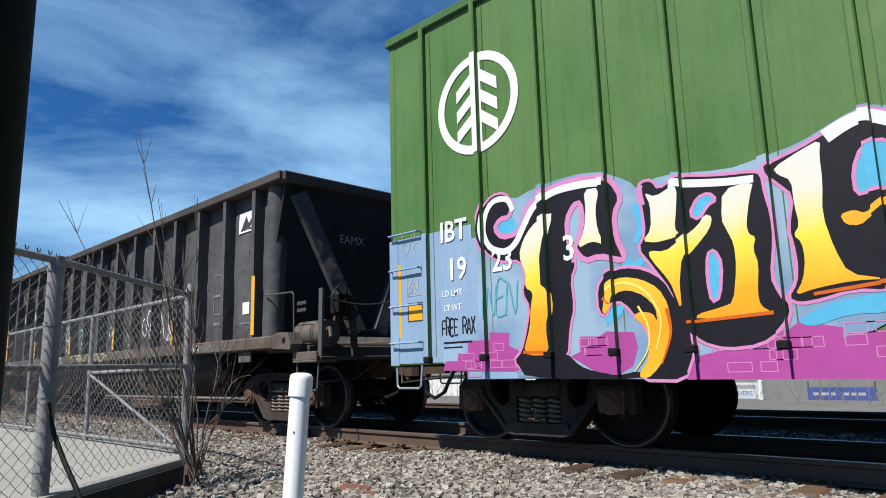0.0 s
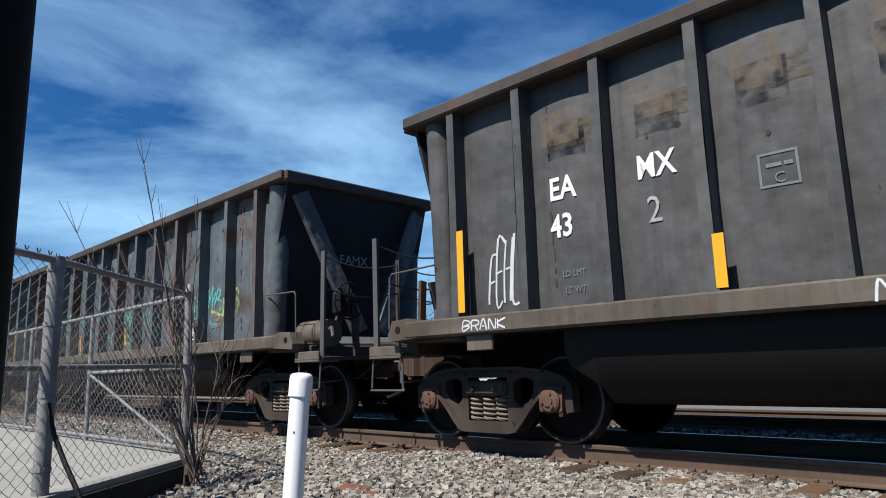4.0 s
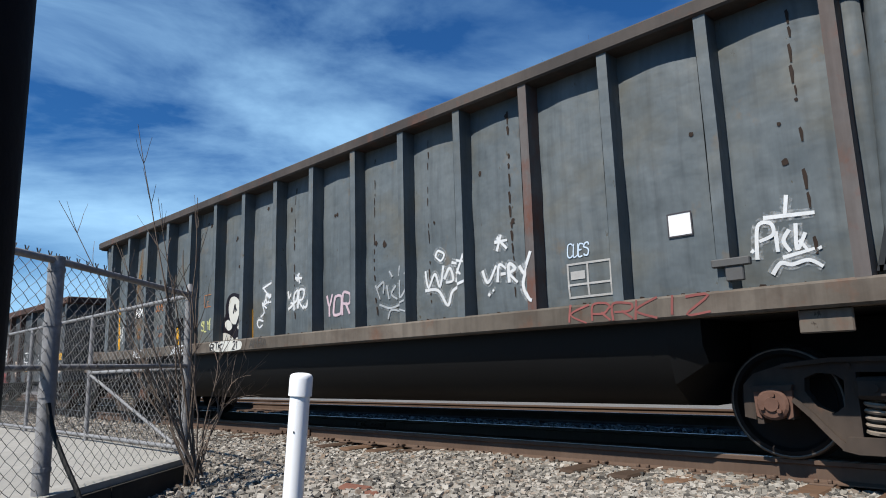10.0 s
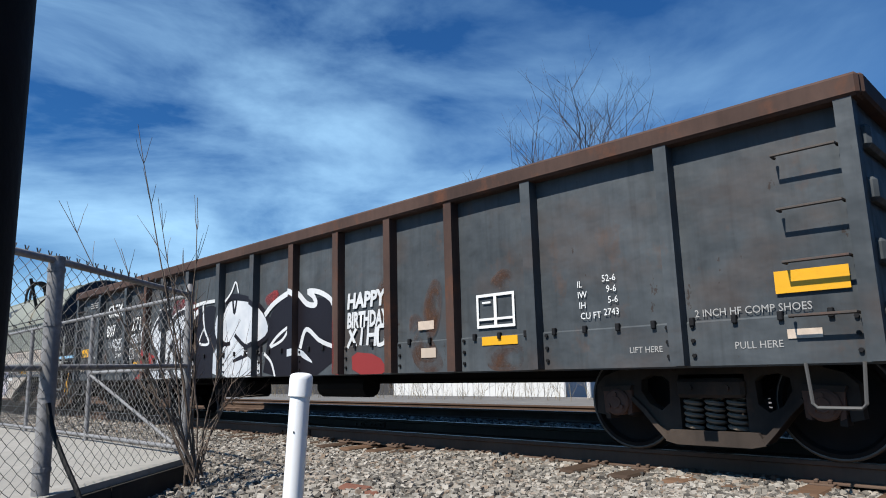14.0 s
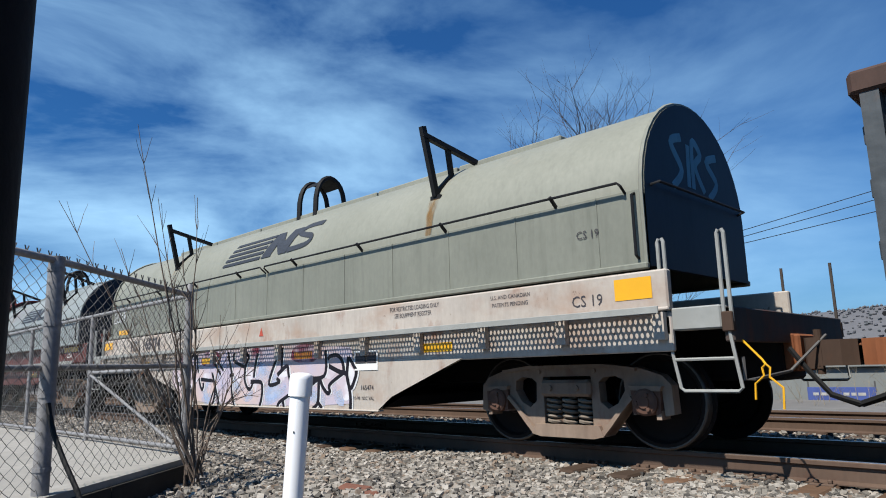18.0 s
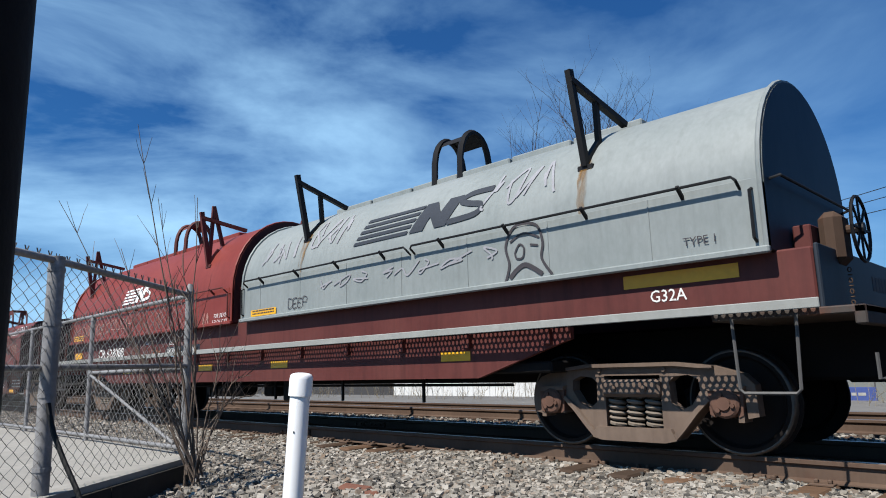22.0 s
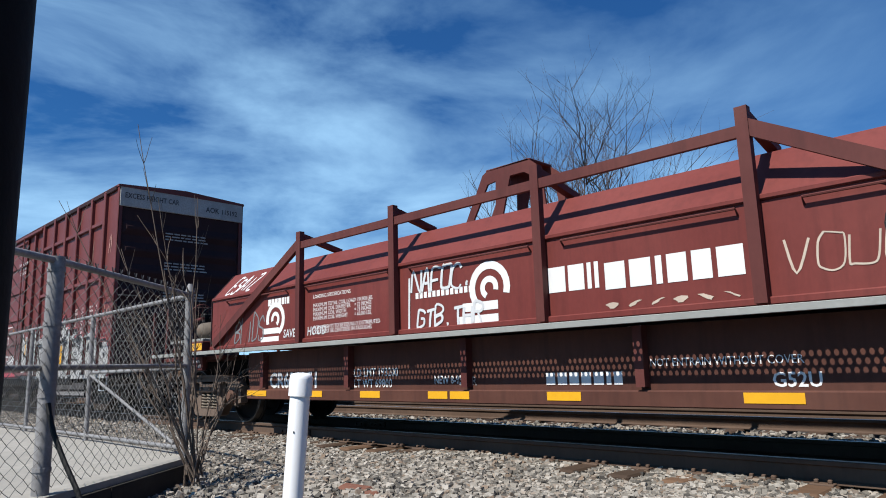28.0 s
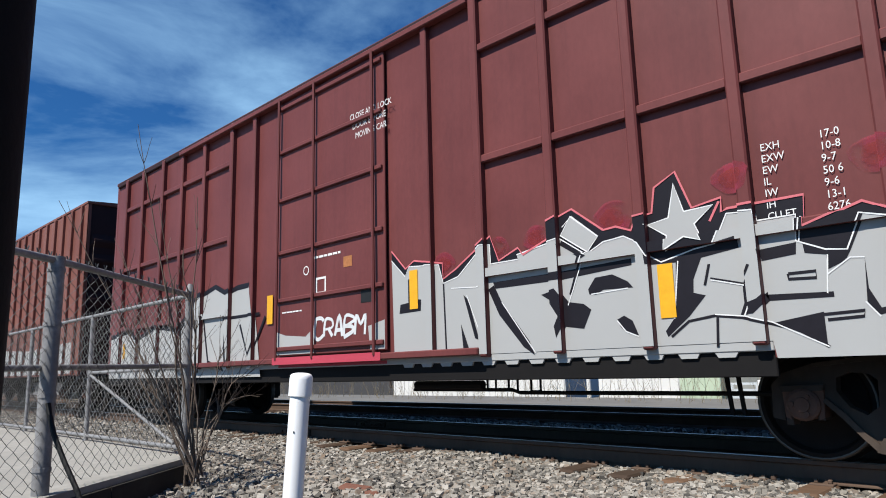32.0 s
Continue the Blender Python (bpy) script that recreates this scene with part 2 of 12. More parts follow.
m_red_logo = plain("red_triangle_paint", (0.45, 0.08, 0.05), 0.6)
from mathutils.geometry import tessellate_polygon

# ---- building kit ----
def part(name, bm, mat, parent=None, label="", smooth=False, kind=""):
    me = bpy.data.meshes.new(name)
    if smooth:
        for f in bm.faces:
            f.smooth = True
    bm.to_mesh(me)
    bm.free()
    me.materials.append(mat)
    if smooth:
        me.set_sharp_from_angle(angle=radians(38))
    ob = new(name, me)
    ob.parent = parent
    if label or kind:
        tagged(ob, label, "", "", kind)
    return ob


def again(ob, m, parent=None):
    """One more object on the same mesh."""
    o = new(ob.name.split(".")[0], ob.data)
    o.parent = parent if parent else ob.parent
    o.matrix_basis = m
    return o


def faces_in(bm, verts, faces):
    vs = [bm.verts.new(v) for v in verts]
    for f in faces:
        try:
            bm.faces.new([vs[i] for i in f])
        except ValueError:
            pass
    return vs


def box(bm, x0, x1, y0, y1, z0, z1, c=0.012):
    """A box with chamfered edges."""
    lo, hi = (min(x0, x1), min(y0, y1), min(z0, z1)), (max(x0, x1), max(y0, y1), max(z0, z1))
    c = min(c, 0.3 * min(hi[i] - lo[i] for i in range(3)))
    idx, verts = {}, []
    for sx in (0, 1):
        for sy in (0, 1):
            for sz in (0, 1):
                s = (sx, sy, sz)
                p = [hi[i] if s[i] else lo[i] for i in range(3)]
                q = [-c if s[i] else c for i in range(3)]
                for a in range(3):
                    v = [p[i] + (0 if i == a else q[i]) for i in range(3)]
                    idx[s, a] = len(verts)
                    verts.append(v)
    faces = []
    for a in range(3):
        b, d = (a + 1) % 3, (a + 2) % 3
        for k in (0, 1):
            def s(u, w):
                t = [0, 0, 0]
                t[a], t[b], t[d] = k, u, w
                return tuple(t)
            f = [idx[s(0, 0), a], idx[s(1, 0), a], idx[s(1, 1), a], idx[s(0, 1), a]]
            faces.append(f if k else f[::-1])
        for u in (0, 1):
            for w in (0, 1):
                def s2(k):
                    t = [0, 0, 0]
                    t[a], t[b], t[d] = k, u, w
                    return tuple(t)
                f = [idx[s2(0), b], idx[s2(1), b], idx[s2(1), d], idx[s2(0), d]]
                faces.append(f if u == w else f[::-1])
    for sx in (0, 1):
        for sy in (0, 1):
            for sz in (0, 1):
                f = [idx[(sx, sy, sz), a] for a in range(3)]
                faces.append(f if (sx + sy + sz) % 2 else f[::-1])
    faces_in(bm, verts, faces)


def bar(bm, p, q, w, h=None, up=(0, 0, 1)):
    """A square bar from p to q."""
    p, q = Vector(p), Vector(q)
    d = (q - p).normalized()
    u = Vector(up)
    if abs(d.dot(u)) > 0.95:
        u = Vector((1, 0, 0))
    a = d.cross(u).normalized()
    b = a.cross(d).normalized()
    h = h or w
    v = []
    for e in (p, q):
        for sa, sb in ((-1, -1), (1, -1), (1, 1), (-1, 1)):
            v.append(e + a * sa * w / 2 + b * sb * h / 2)
    faces_in(bm, v, [(3, 2, 1, 0), (4, 5, 6, 7), (0, 1, 5, 4), (1, 2, 6, 5), (2, 3, 7, 6), (3, 0, 4, 7)])


def tube(bm, pts, r, n=6, r1=None, cap=True):
    """A round tube along points, tapering to r1."""
    pts = [Vector(p) for p in pts]
    rings, a = [], None
    for i, p in enumerate(pts):
        d = (pts[min(i + 1, len(pts) - 1)] - pts[max(i - 1, 0)]).normalized()
        if a is None or abs(a.dot(d)) > 0.98:
            a = d.orthogonal().normalized()
        a = (a - d * a.dot(d)).normalized()
        b = d.cross(a)
        k = r if r1 is None else r + (r1 - r) * i / (len(pts) - 1)
        rings.append([bm.verts.new(p + (a * math.cos(t) + b * math.sin(t)) * k) for t in (2 * math.pi * j / n for j in range(n))])
    for u, v in zip(rings, rings[1:]):
        for j in range(n):
            bm.faces.new((u[j], u[(j + 1) % n], v[(j + 1) % n], v[j]))
    if cap and n > 2:
        bm.faces.new(rings[0][::-1])
        bm.faces.new(rings[-1])


def prism(bm, profile, x0, x1, taper=None, caps=True):
    """A (y, z) profile drawn along x."""
    a = [bm.verts.new((x0, y, z)) for y, z in profile]
    b = [bm.verts.new((x1, y, z)) for y, z in (taper or profile)]
    n = len(profile)
    for i in range(n):
        bm.faces.new((a[i], a[(i + 1) % n], b[(i + 1) % n], b[i]))
    if caps:
        bm.faces.new(a[::-1])
        bm.faces.new(b)


def slab(bm, outline, y0, y1):
    """An (x, z) outline with thickness from y0 to y1."""
    a = [bm.verts.new((x, y0, z)) for x, z in outline]
    b = [bm.verts.new((x, y1, z)) for x, z in outline]
    n = len(outline)
    for i in range(n):
        bm.faces.new((a[i], a[(i + 1) % n], b[(i + 1) % n], b[i]))
    f1, f2 = bm.faces.new(a[::-1]), bm.faces.new(b)
    bmesh.ops.triangulate(bm, faces=[f1, f2])


def disc(bm, x, y, z, r, depth, n=16, axis="y", r1=None):
    """A short round drum along an axis."""
    v = []
    for k, rr in ((0, r), (1, r if r1 is None else r1)):
        for j in range(n):
            t = 2 * math.pi * j / n
            c, s = rr * math.cos(t), rr * math.sin(t)
            if axis == "y":
                v.append((x + c, y + k * depth, z + s))
            elif axis == "x":
                v.append((x + k * depth, y + c, z + s))
            else:
                v.append((x + c, y + s, z + k * depth))
    f = [tuple(range(n))[::-1], tuple(range(n, 2 * n))]
    f += [(j, (j + 1) % n, n + (j + 1) % n, n + j) for j in range(n)]
    faces_in(bm, v, f)


def fix(bm):
    bmesh.ops.recalc_face_normals(bm, faces=bm.faces)
    return bm


def smooth_path(pts, steps=5, closed=False):
    """A Catmull-Rom curve through 2D points."""
    n = len(pts)
    out = []
    for i in range(n if closed else n - 1):
        if closed:
            p0, p1, p2, p3 = (pts[(i + k) % n] for k in (-1, 0, 1, 2))
        else:
            p0, p1, p2, p3 = pts[max(i - 1, 0)], pts[i], pts[i + 1], pts[min(i + 2, n - 1)]
        for s in range(steps):
            t = s / steps
            out.append(tuple(0.5 * (2 * p1[k] + (p2[k] - p0[k]) * t + (2 * p0[k] - 5 * p1[k] + 4 * p2[k] - p3[k]) * t * t
                             + (3 * p1[k] - p0[k] - 3 * p2[k] + p3[k]) * t ** 3) for k in (0, 1)))
    if not closed:
        out.append(pts[-1])
    return out


layer = 0


def lift():
    """Coats of paint lie on one another."""
    global layer
    layer = (layer + 1) % 8
    return 0.00013 * layer


def ribbon(bm, pts, w, y=-1.56, closed=False, w1=None, thick=0.003):
    """A painted stroke on a side, facing -y; pts are (x, z)."""
    n = len(pts)
    up = lift()
    left, right = [], []
    for i in range(n):
        a = pts[(i - 1) % n] if closed else pts[max(i - 1, 0)]
        b = pts[(i + 1) % n] if closed else pts[min(i + 1, n - 1)]
        d = Vector((b[0] - a[0], b[1] - a[1]))
        if d.length < 1e-9:
            d = Vector((1, 0))
        d.normalize()
        k = 0.5 * (w if w1 is None else w + (w1 - w) * i / (n - 1))
        yy = (y(pts[i][1]) if callable(y) else y) - up - 0.00002 * i
        left.append(bm.verts.new((pts[i][0] - d.y * k, yy, pts[i][1] + d.x * k)))
        right.append(bm.verts.new((pts[i][0] + d.y * k, yy, pts[i][1] - d.x * k)))
    for i in range(n if closed else n - 1):
        j = (i + 1) % n
        bm.faces.new((left[i], right[i], right[j], left[j]))


def fill(bm, pts, y=-1.56):
    """A painted flat shape on a side; pts are (x, z)."""
    up = lift()
    vs = [bm.verts.new((x, (y(z) if callable(y) else y) - up, z)) for x, z in pts]
    for a, b, c in tessellate_polygon([[Vector((x, z, 0)) for x, z in pts]]):
        if len({a, b, c}) == 3:
            bm.faces.new((vs[a], vs[b], vs[c]))


def rect(bm, x0, x1, z0, z1, y=-1.56):
    fill(bm, [(x0, z0), (x1, z0), (x1, z1), (x0, z1)], y)


def letters(body, size, x, z, y=-1.56, wide=1.0, lean=0.0, bold=0.0, end=False, flat=True):
    """A mesh of lettering on a side (facing -y), its left foot at x, z; or on an end (facing +x)."""
    cu = bpy.data.curves.new("lettering", "FONT")
    cu.body, cu.size, cu.shear, cu.offset = body, size, lean, bold
    cu.resolution_u = 2
    ob = bpy.data.objects.new("lettering", cu)
    me = bpy.data.meshes.new_from_object(ob)
    bpy.data.objects.remove(ob)
    bm = bmesh.new()
    bm.from_mesh(me)
    bpy.data.meshes.remove(me)
    for v in bm.verts:
        a, b = v.co.x * wide, v.co.y
        if end:
            v.co = (end, x + a, z + b)
        else:
            v.co = (x + a, y(z + b) if callable(y) else y, z + b)
    return bm


def write(parent, body, size, x, z, mat, y=-1.56, wide=1.0, bold=0.0, lean=0.0, name="lettering", end=False):
    return part(name, letters(body, size, x, z, y, wide, lean, bold, end), mat, parent)


def bars(bm, x, z, wide, h, n, y=-1.56, seed=1):
    """Unreadable small print: a row of plain bars."""
    rnd = random.Random(seed)
    u = x
    while u < x + wide - 0.02:
        k = rnd.uniform(1.2, 4.0) * h
        rect(bm, u, min(u + k, x + wide), z, z + h, y)
        u += k + 0.6 * h


def scribble(bm, x, z, wide, high, n, w, y=-1.56, seed=1, lean=0.15):
    """A quick spray tag that says nothing: looping strokes."""
    rnd = random.Random(seed)
    for k in range(n):
        cx = x + wide * (k + 0.5) / n
        r = wide / n * 0.62
        pts = [(cx + rnd.uniform(-r, r) + lean * high * (t - 0.5), z + high * t + rnd.uniform(-0.12, 0.12) * high)
               for t in rnd.sample((0.0, 0.2, 0.45, 0.7, 1.0), 5)]
        ribbon(bm, smooth_path(pts, 5), w, y)


def rounded(pts, times=2, closed=True):
    """Cut the corners of a 2D outline."""
    for _ in range(times):
        out = []
        for a, b in zip(pts, pts[1:] + pts[:1] if closed else pts[1:]):
            out += [(0.78 * a[0] + 0.22 * b[0], 0.78 * a[1] + 0.22 * b[1]), (0.22 * a[0] + 0.78 * b[0], 0.22 * a[1] + 0.78 * b[1])]
        pts = out
    return pts


def plate(bm, outer, holes, y0, y1):
    """A flat casting in the plane of a side, with openings through it."""
    loops = [outer] + holes
    flat = [p for q in loops for p in q]
    a = [bm.verts.new((x, y0, z)) for x, z in flat]
    b = [bm.verts.new((x, y1, z)) for x, z in flat]
    for i, j, k in tessellate_polygon([[Vector((x, z, 0)) for x, z in q] for q in loops]):
        bm.faces.new((a[i], a[j], a[k]))
        bm.faces.new((b[k], b[j], b[i]))
    at = 0
    for q in loops:
        n = len(q)
        for i in range(n):
            j = (i + 1) % n
            bm.faces.new((a[at + i], a[at + j], b[at + j], b[at + i]))
        at += n


# strokes of a quick spray-can hand on a 4 by 6 grid
HAND = {"A": "002640 1232", "B": "000636453403 0333423100", "C": "4536160501103041", "D": "00062645412000", "E": "46060040 0333", "F": "460600 0333", "G": "45361605011030414323",
        "H": "0006 4046 0343", "I": "2026", "J": "4641301001", "K": "0006 460340", "L": "060040", "M": "0006234640", "N": "00064046", "O": "160501103041453616", "P": "00063645443303",
        "Q": "160501103041453616 2240", "R": "00063645443303 2340", "S": "4536160504334241301001", "T": "0646 2620", "U": "060110304146", "V": "062046", "W": "0610233046", "X": "0046 0640",
        "Y": "062346 2320", "Z": "06460040", "1": "152620", "2": "05163645440040", "7": "064610", ".": "2021", "#": "1116 3136 0242 0444", "*": "2326 1435 1534", "!": "2226 2021", "+": "0343 2126"}


def tag_word(bm, word, x, z, wide, high, w, y=-1.56, seed=1, lean=0.12, rise=0.0, jit=0.35):
    """A sprayed word in one go of the can, its letters uneven."""
    rnd = random.Random(seed)
    n = len(word)
    for k, ch in enumerate(word):
        cx, s, up = x + wide * k / n, rnd.uniform(0.86, 1.12), rnd.uniform(-0.05, 0.07) * high + rise * k / n
        for stroke in HAND.get(ch, "").split():
            g = [(int(stroke[i]), int(stroke[i + 1])) for i in range(0, len(stroke) - 1, 2)]
            p = [(cx + wide / n * 0.82 * (a + rnd.uniform(-jit, jit)) / 4 + lean * high * b / 6, z + up + high * s * (b + rnd.uniform(-jit, jit)) / 6) for a, b in g]
            if len(p) == 2:
                p.insert(1, ((p[0][0] + p[1][0]) / 2 + rnd.uniform(-0.03, 0.03) * high, (p[0][1] + p[1][1]) / 2))
            ribbon(bm, smooth_path(p, 4), w * rnd.uniform(0.85, 1.1), y, False, w * rnd.uniform(0.6, 1.1))

# ---- ground, ballast and tracks ----
m_ground = plain("dry_gravel_ground", (0.17, 0.162, 0.15), 0.95, 0, 0.4, 3.0, 0.4)
m_bed = plain("ballast_bed", (0.045, 0.039, 0.033), 0.95, 0, 0.5, 22, 0.8)
m_stone = by_island("ballast_stone", ((0.045, 0.041, 0.037), (0.13, 0.118, 0.100), (0.23, 0.208, 0.176), (0.35, 0.322, 0.280), (0.17, 0.122, 0.086)))
m_rail = paint("rusty_rail_steel", (0.075, 0.048, 0.034), (0.115, 0.076, 0.054), (0.08, 0.038, 0.025), 0.35, 0.2, 0.8, 0.15, 111)
m_railtop = plain("polished_rail_head", (0.40, 0.37, 0.35), 0.35, 0.9, 0.3, 30)
m_tie = by_object("weathered_tie_wood", (0.045, 0.030, 0.021), (0.135, 0.078, 0.046))
m_concrete = plain("pale_concrete", (0.31, 0.295, 0.265), 0.9, 0, 0.35, 9, 0.35)

bm = bmesh.new()
xs = [-3000, -600, -200, -80, -40, -20, -10, 0, 10, 30, 80, 200, 600, 3000]
ys = [-3000, -600, -100, -30, -8, -2, 2.2, 3.2, 4.4, 5.2, 14.6, 18, 30, 60, 120, 300, 800, 3000]


def ground_z(x, y):
    if y < 5.3:
        return -0.235 + 0.13 * min(1, max(0, (5.3 - y) / 2.6))
    return -0.235 if y < 15 else -0.40


grid = [[bm.verts.new((x, y, ground_z(x, y))) for x in xs] for y in ys]
for r0, r1 in zip(grid, grid[1:]):
    for i in range(len(xs) - 1):
        bm.faces.new((r0[i], r0[i + 1], r1[i + 1], r1[i]))
tagged(part("ground", bm, m_bed), "grey stone ballast and dry gravel beside the railway", "ground", kind="structure")

RAIL = [(-0.070, -0.178), (0.070, -0.178), (0.070, -0.168), (0.012, -0.150), (0.009, -0.048), (0.036, -0.036), (0.036, -0.006), (0.030, 0.0),
        (-0.030, 0.0), (-0.036, -0.006), (-0.036, -0.036), (-0.009, -0.048), (-0.012, -0.150), (-0.070, -0.168)]


def make_track(y, label, near):
    tr = tagged(new("railway_track"), label, "railway track", "railway tracks", "structure")
    tr.matrix_basis = pose(0, y, 0)
    for s in (-1, 1):
        yy = s * 0.7535
        bm = bmesh.new()
        prism(bm, [(yy + a, b) for a, b in RAIL], -260, 60)
        r = part("rail", fix(bm), m_rail, tr, "rusty steel rail with a polished top")
        bm = bmesh.new()
        box(bm, -260, 60, yy - 0.026, yy + 0.026, -0.001, 0.002, 0.001)
        part("rail_head", fix(bm), m_railtop, r)
        if near:
            for jx in (-9.4, 4.2):
                bm = bmesh.new()
                for q in (-1, 1):
                    box(bm, jx - 0.42, jx + 0.42, yy + q * 0.014, yy + q * 0.050, -0.145, -0.050, 0.012)
                    for k in (-0.32, -0.19, -0.06, 0.08, 0.2, 0.33):
                        disc(bm, jx + k, yy + q * 0.05, -0.098, 0.022, q * 0.028, 6)
                part("joint_bar", fix(bm), m_rail, r, "bolted rail joint bar")
    rnd = random.Random(int(y * 10))
    tie = bmesh.new()
    box(tie, -0.115, 0.115, -1.30, 1.30, -0.34, -0.176, 0.02)
    first = None
    far = bmesh.new()
    x = -120.0
    while x < 40:
        x += rnd.uniform(0.48, 0.56)
        m = pose(x, rnd.uniform(-0.05, 0.05), rnd.uniform(-0.012, 0.004), 0, 0, rnd.uniform(-2, 2))
        if near and -26 < x < 6:
            if first is None:
                first = part("tie", fix(tie), m_tie, tr, "weathered wooden tie")
                first.matrix_basis = m
            else:
                again(first, m)
        else:
            box(far, x - 0.115, x + 0.115, -1.30, 1.30, -0.34, -0.178, 0.02)
    part("far_ties", far, m_tie, tr, "", False, "stuff")
    if near:
        pl = bmesh.new()
        box(pl, -0.09, 0.09, -0.17, 0.17, -0.179, -0.163, 0.004)
        for a, b in ((-0.05, -0.10), (0.05, -0.10), (-0.05, 0.10), (0.05, 0.10)):
            box(pl, a - 0.016, a + 0.016, b - 0.02, b + 0.02, -0.165, -0.135, 0.006)
        plate = part("tie_plate", fix(pl), m_rail, tr, "rusty tie plate with spikes")
        spots = [o for o in tr.children if o.name.split(".")[0] == "tie"]
        plate.matrix_basis = pose(spots[0].matrix_basis.translation.x, -0.7535, 0)
        for o in spots[1:]:
            again(plate, pose(o.matrix_basis.translation.x, -0.7535, 0))
        for jx in [o.matrix_basis.translation.x + 0.13 for o in spots[::3]]:
            bm = bmesh.new()
            box(bm, jx - 0.02, jx + 0.02, -0.88, -0.80, -0.175, -0.135, 0.008)
            part("rail_anchor", fix(bm), m_rail, tr)
    return tr


make_track(TRACK_Y, "near railway track with rusty rails on wooden ties", True)
make_track(TRACK_Y + 4.25, "second railway track beyond the train", False)


def scatter_stones(name, count, spread, size, seed, label):
    """Loose crushed stones, joined; spread(rng) gives x, y, z."""
    rng = np.random.default_rng(seed)
    base = np.array([(-1, -1, -1), (1, -1, -1), (1, 1, -1), (-1, 1, -1), (-1, -1, 1), (1, -1, 1), (1, 1, 1), (-1, 1, 1)], float)
    tri = np.array([(0, 2, 1), (0, 3, 2), (4, 5, 6), (4, 6, 7), (0, 1, 5), (0, 5, 4), (1, 2, 6), (1, 6, 5), (2, 3, 7), (2, 7, 6), (3, 0, 4), (3, 4, 7)])
    pts = spread(rng, count)
    r = size * rng.uniform(0.55, 1.25, (count, 1, 1))
    v = base[None] * r * rng.uniform(0.68, 1.0, (count, 1, 3)) * rng.uniform(0.62, 1.1, (count, 8, 3)) * 0.5
    a, b = rng.uniform(0, 2 * math.pi, count), rng.uniform(-1.5, 1.5, count)
    ca, sa, cb, sb = np.cos(a)[:, None], np.sin(a)[:, None], np.cos(b)[:, None], np.sin(b)[:, None]
    x, y, z = v[..., 0], v[..., 1], v[..., 2]
    y, z = cb * y - sb * z, sb * y + cb * z
    x, y = ca * x - sa * y, sa * x + ca * y
    v = np.stack([x, y, z], -1) + pts[:, None, :] + np.array([0, 0, 0.16 * size])
    f = (tri[None] + 8 * np.arange(count)[:, None, None]).reshape(-1, 3)
    me = bpy.data.meshes.new(name)
    me.from_pydata(v.reshape(-1, 3).tolist(), [], f.tolist())
    me.materials.append(m_stone)
    return tagged(new(name, me), label, "ballast", kind="stuff")


def near_bank(rng, n):
    x = -0.2 - 13.5 * rng.beta(1.0, 1.5, n)
    y = 2.2 + 3.95 * rng.beta(1.3, 1.0, n)
    z = np.where(y < 5.3, -0.235 + 0.13 * np.clip((5.3 - y) / 2.6, 0, 1), -0.235) + rng.uniform(-0.012, 0.028, n)
    z += 0.02 * (np.sin(x * 1.9 + y) + np.sin(y * 2.7 - x))
    return np.stack([x, y, z], 1)


def far_bank(rng, n):
    x = -13 - 30 * rng.beta(1.0, 2.0, n)
    y = rng.uniform(3.0, 6.1, n)
    return np.stack([x, y, -0.215 + 0.11 * np.clip((5.3 - y) / 2.6, 0, 1) + rng.uniform(-0.01, 0.03, n)], 1)


def between(rng, n):
    x = -16 + 17 * rng.beta(1.2, 1.0, n)
    y = rng.uniform(6.2, 10.2, n)
    return np.stack([x, y, np.where(np.abs(y - TRACK_Y) < 1.3, -0.235, -0.215) + rng.uniform(-0.01, 0.02, n)], 1)


scatter_stones("ballast_stones", 56000, near_bank, 0.056, 3, "crushed grey and tan ballast stones on the bank")
def near_feet(rng, n):
    x = rng.uniform(-2.0, 9.0, n)
    y = rng.uniform(-1.5, 6.1, n)
    y = np.where((x < -0.2) & (y > 2.2), y - 3.7, y)
    z = np.where(y < 5.3, -0.235 + 0.13 * np.clip((5.3 - y) / 2.6, 0, 1), -0.235) + rng.uniform(-0.012, 0.022, n)
    return np.stack([x, y, z], 1)


scatter_stones("ballast_stones", 16000, near_feet, 0.058, 6, "crushed grey ballast stones round the standing place")
scatter_stones("ballast_stones", 9000, far_bank, 0.075, 4, "crushed grey ballast stones along the track")
scatter_stones("ballast_stones", 8000, between, 0.065, 5, "dark ballast stones between the rails")

def far_side(rng, n):
    return np.stack([rng.uniform(-34, 2, n), rng.uniform(12.55, 13.4, n), -0.19 + rng.uniform(-0.01, 0.03, n)], 1)


scatter_stones("ballast_stones", 6000, far_side, 0.075, 7, "pale ballast stones beyond the second track")
bm = bmesh.new()
box(bm, -140, 60, 13.0, 18.9, -0.45, -0.195, 0.03)
tagged(part("road", fix(bm), m_ground), "pale dusty gravel service road beyond the second track", "road", kind="structure")

# ---- running gear shared by all cars ----
def lathe(bm, profile, x, z, n=28):
    """A (y, r) profile turned round the axle."""
    rings = []
    for y, r in profile:
        rings.append([bm.verts.new((x + r * math.cos(2 * math.pi * j / n), y, z + r * math.sin(2 * math.pi * j / n))) for j in range(n)])
    for a, b in zip(rings, rings[1:]):
        for j in range(n):
            bm.faces.new((a[j], a[(j + 1) % n], b[(j + 1) % n], b[j]))


WHEEL_R = 0.457
wheelsets = []           # (object, x on its car) of every axle that turns
train = []               # (car, x at the start)


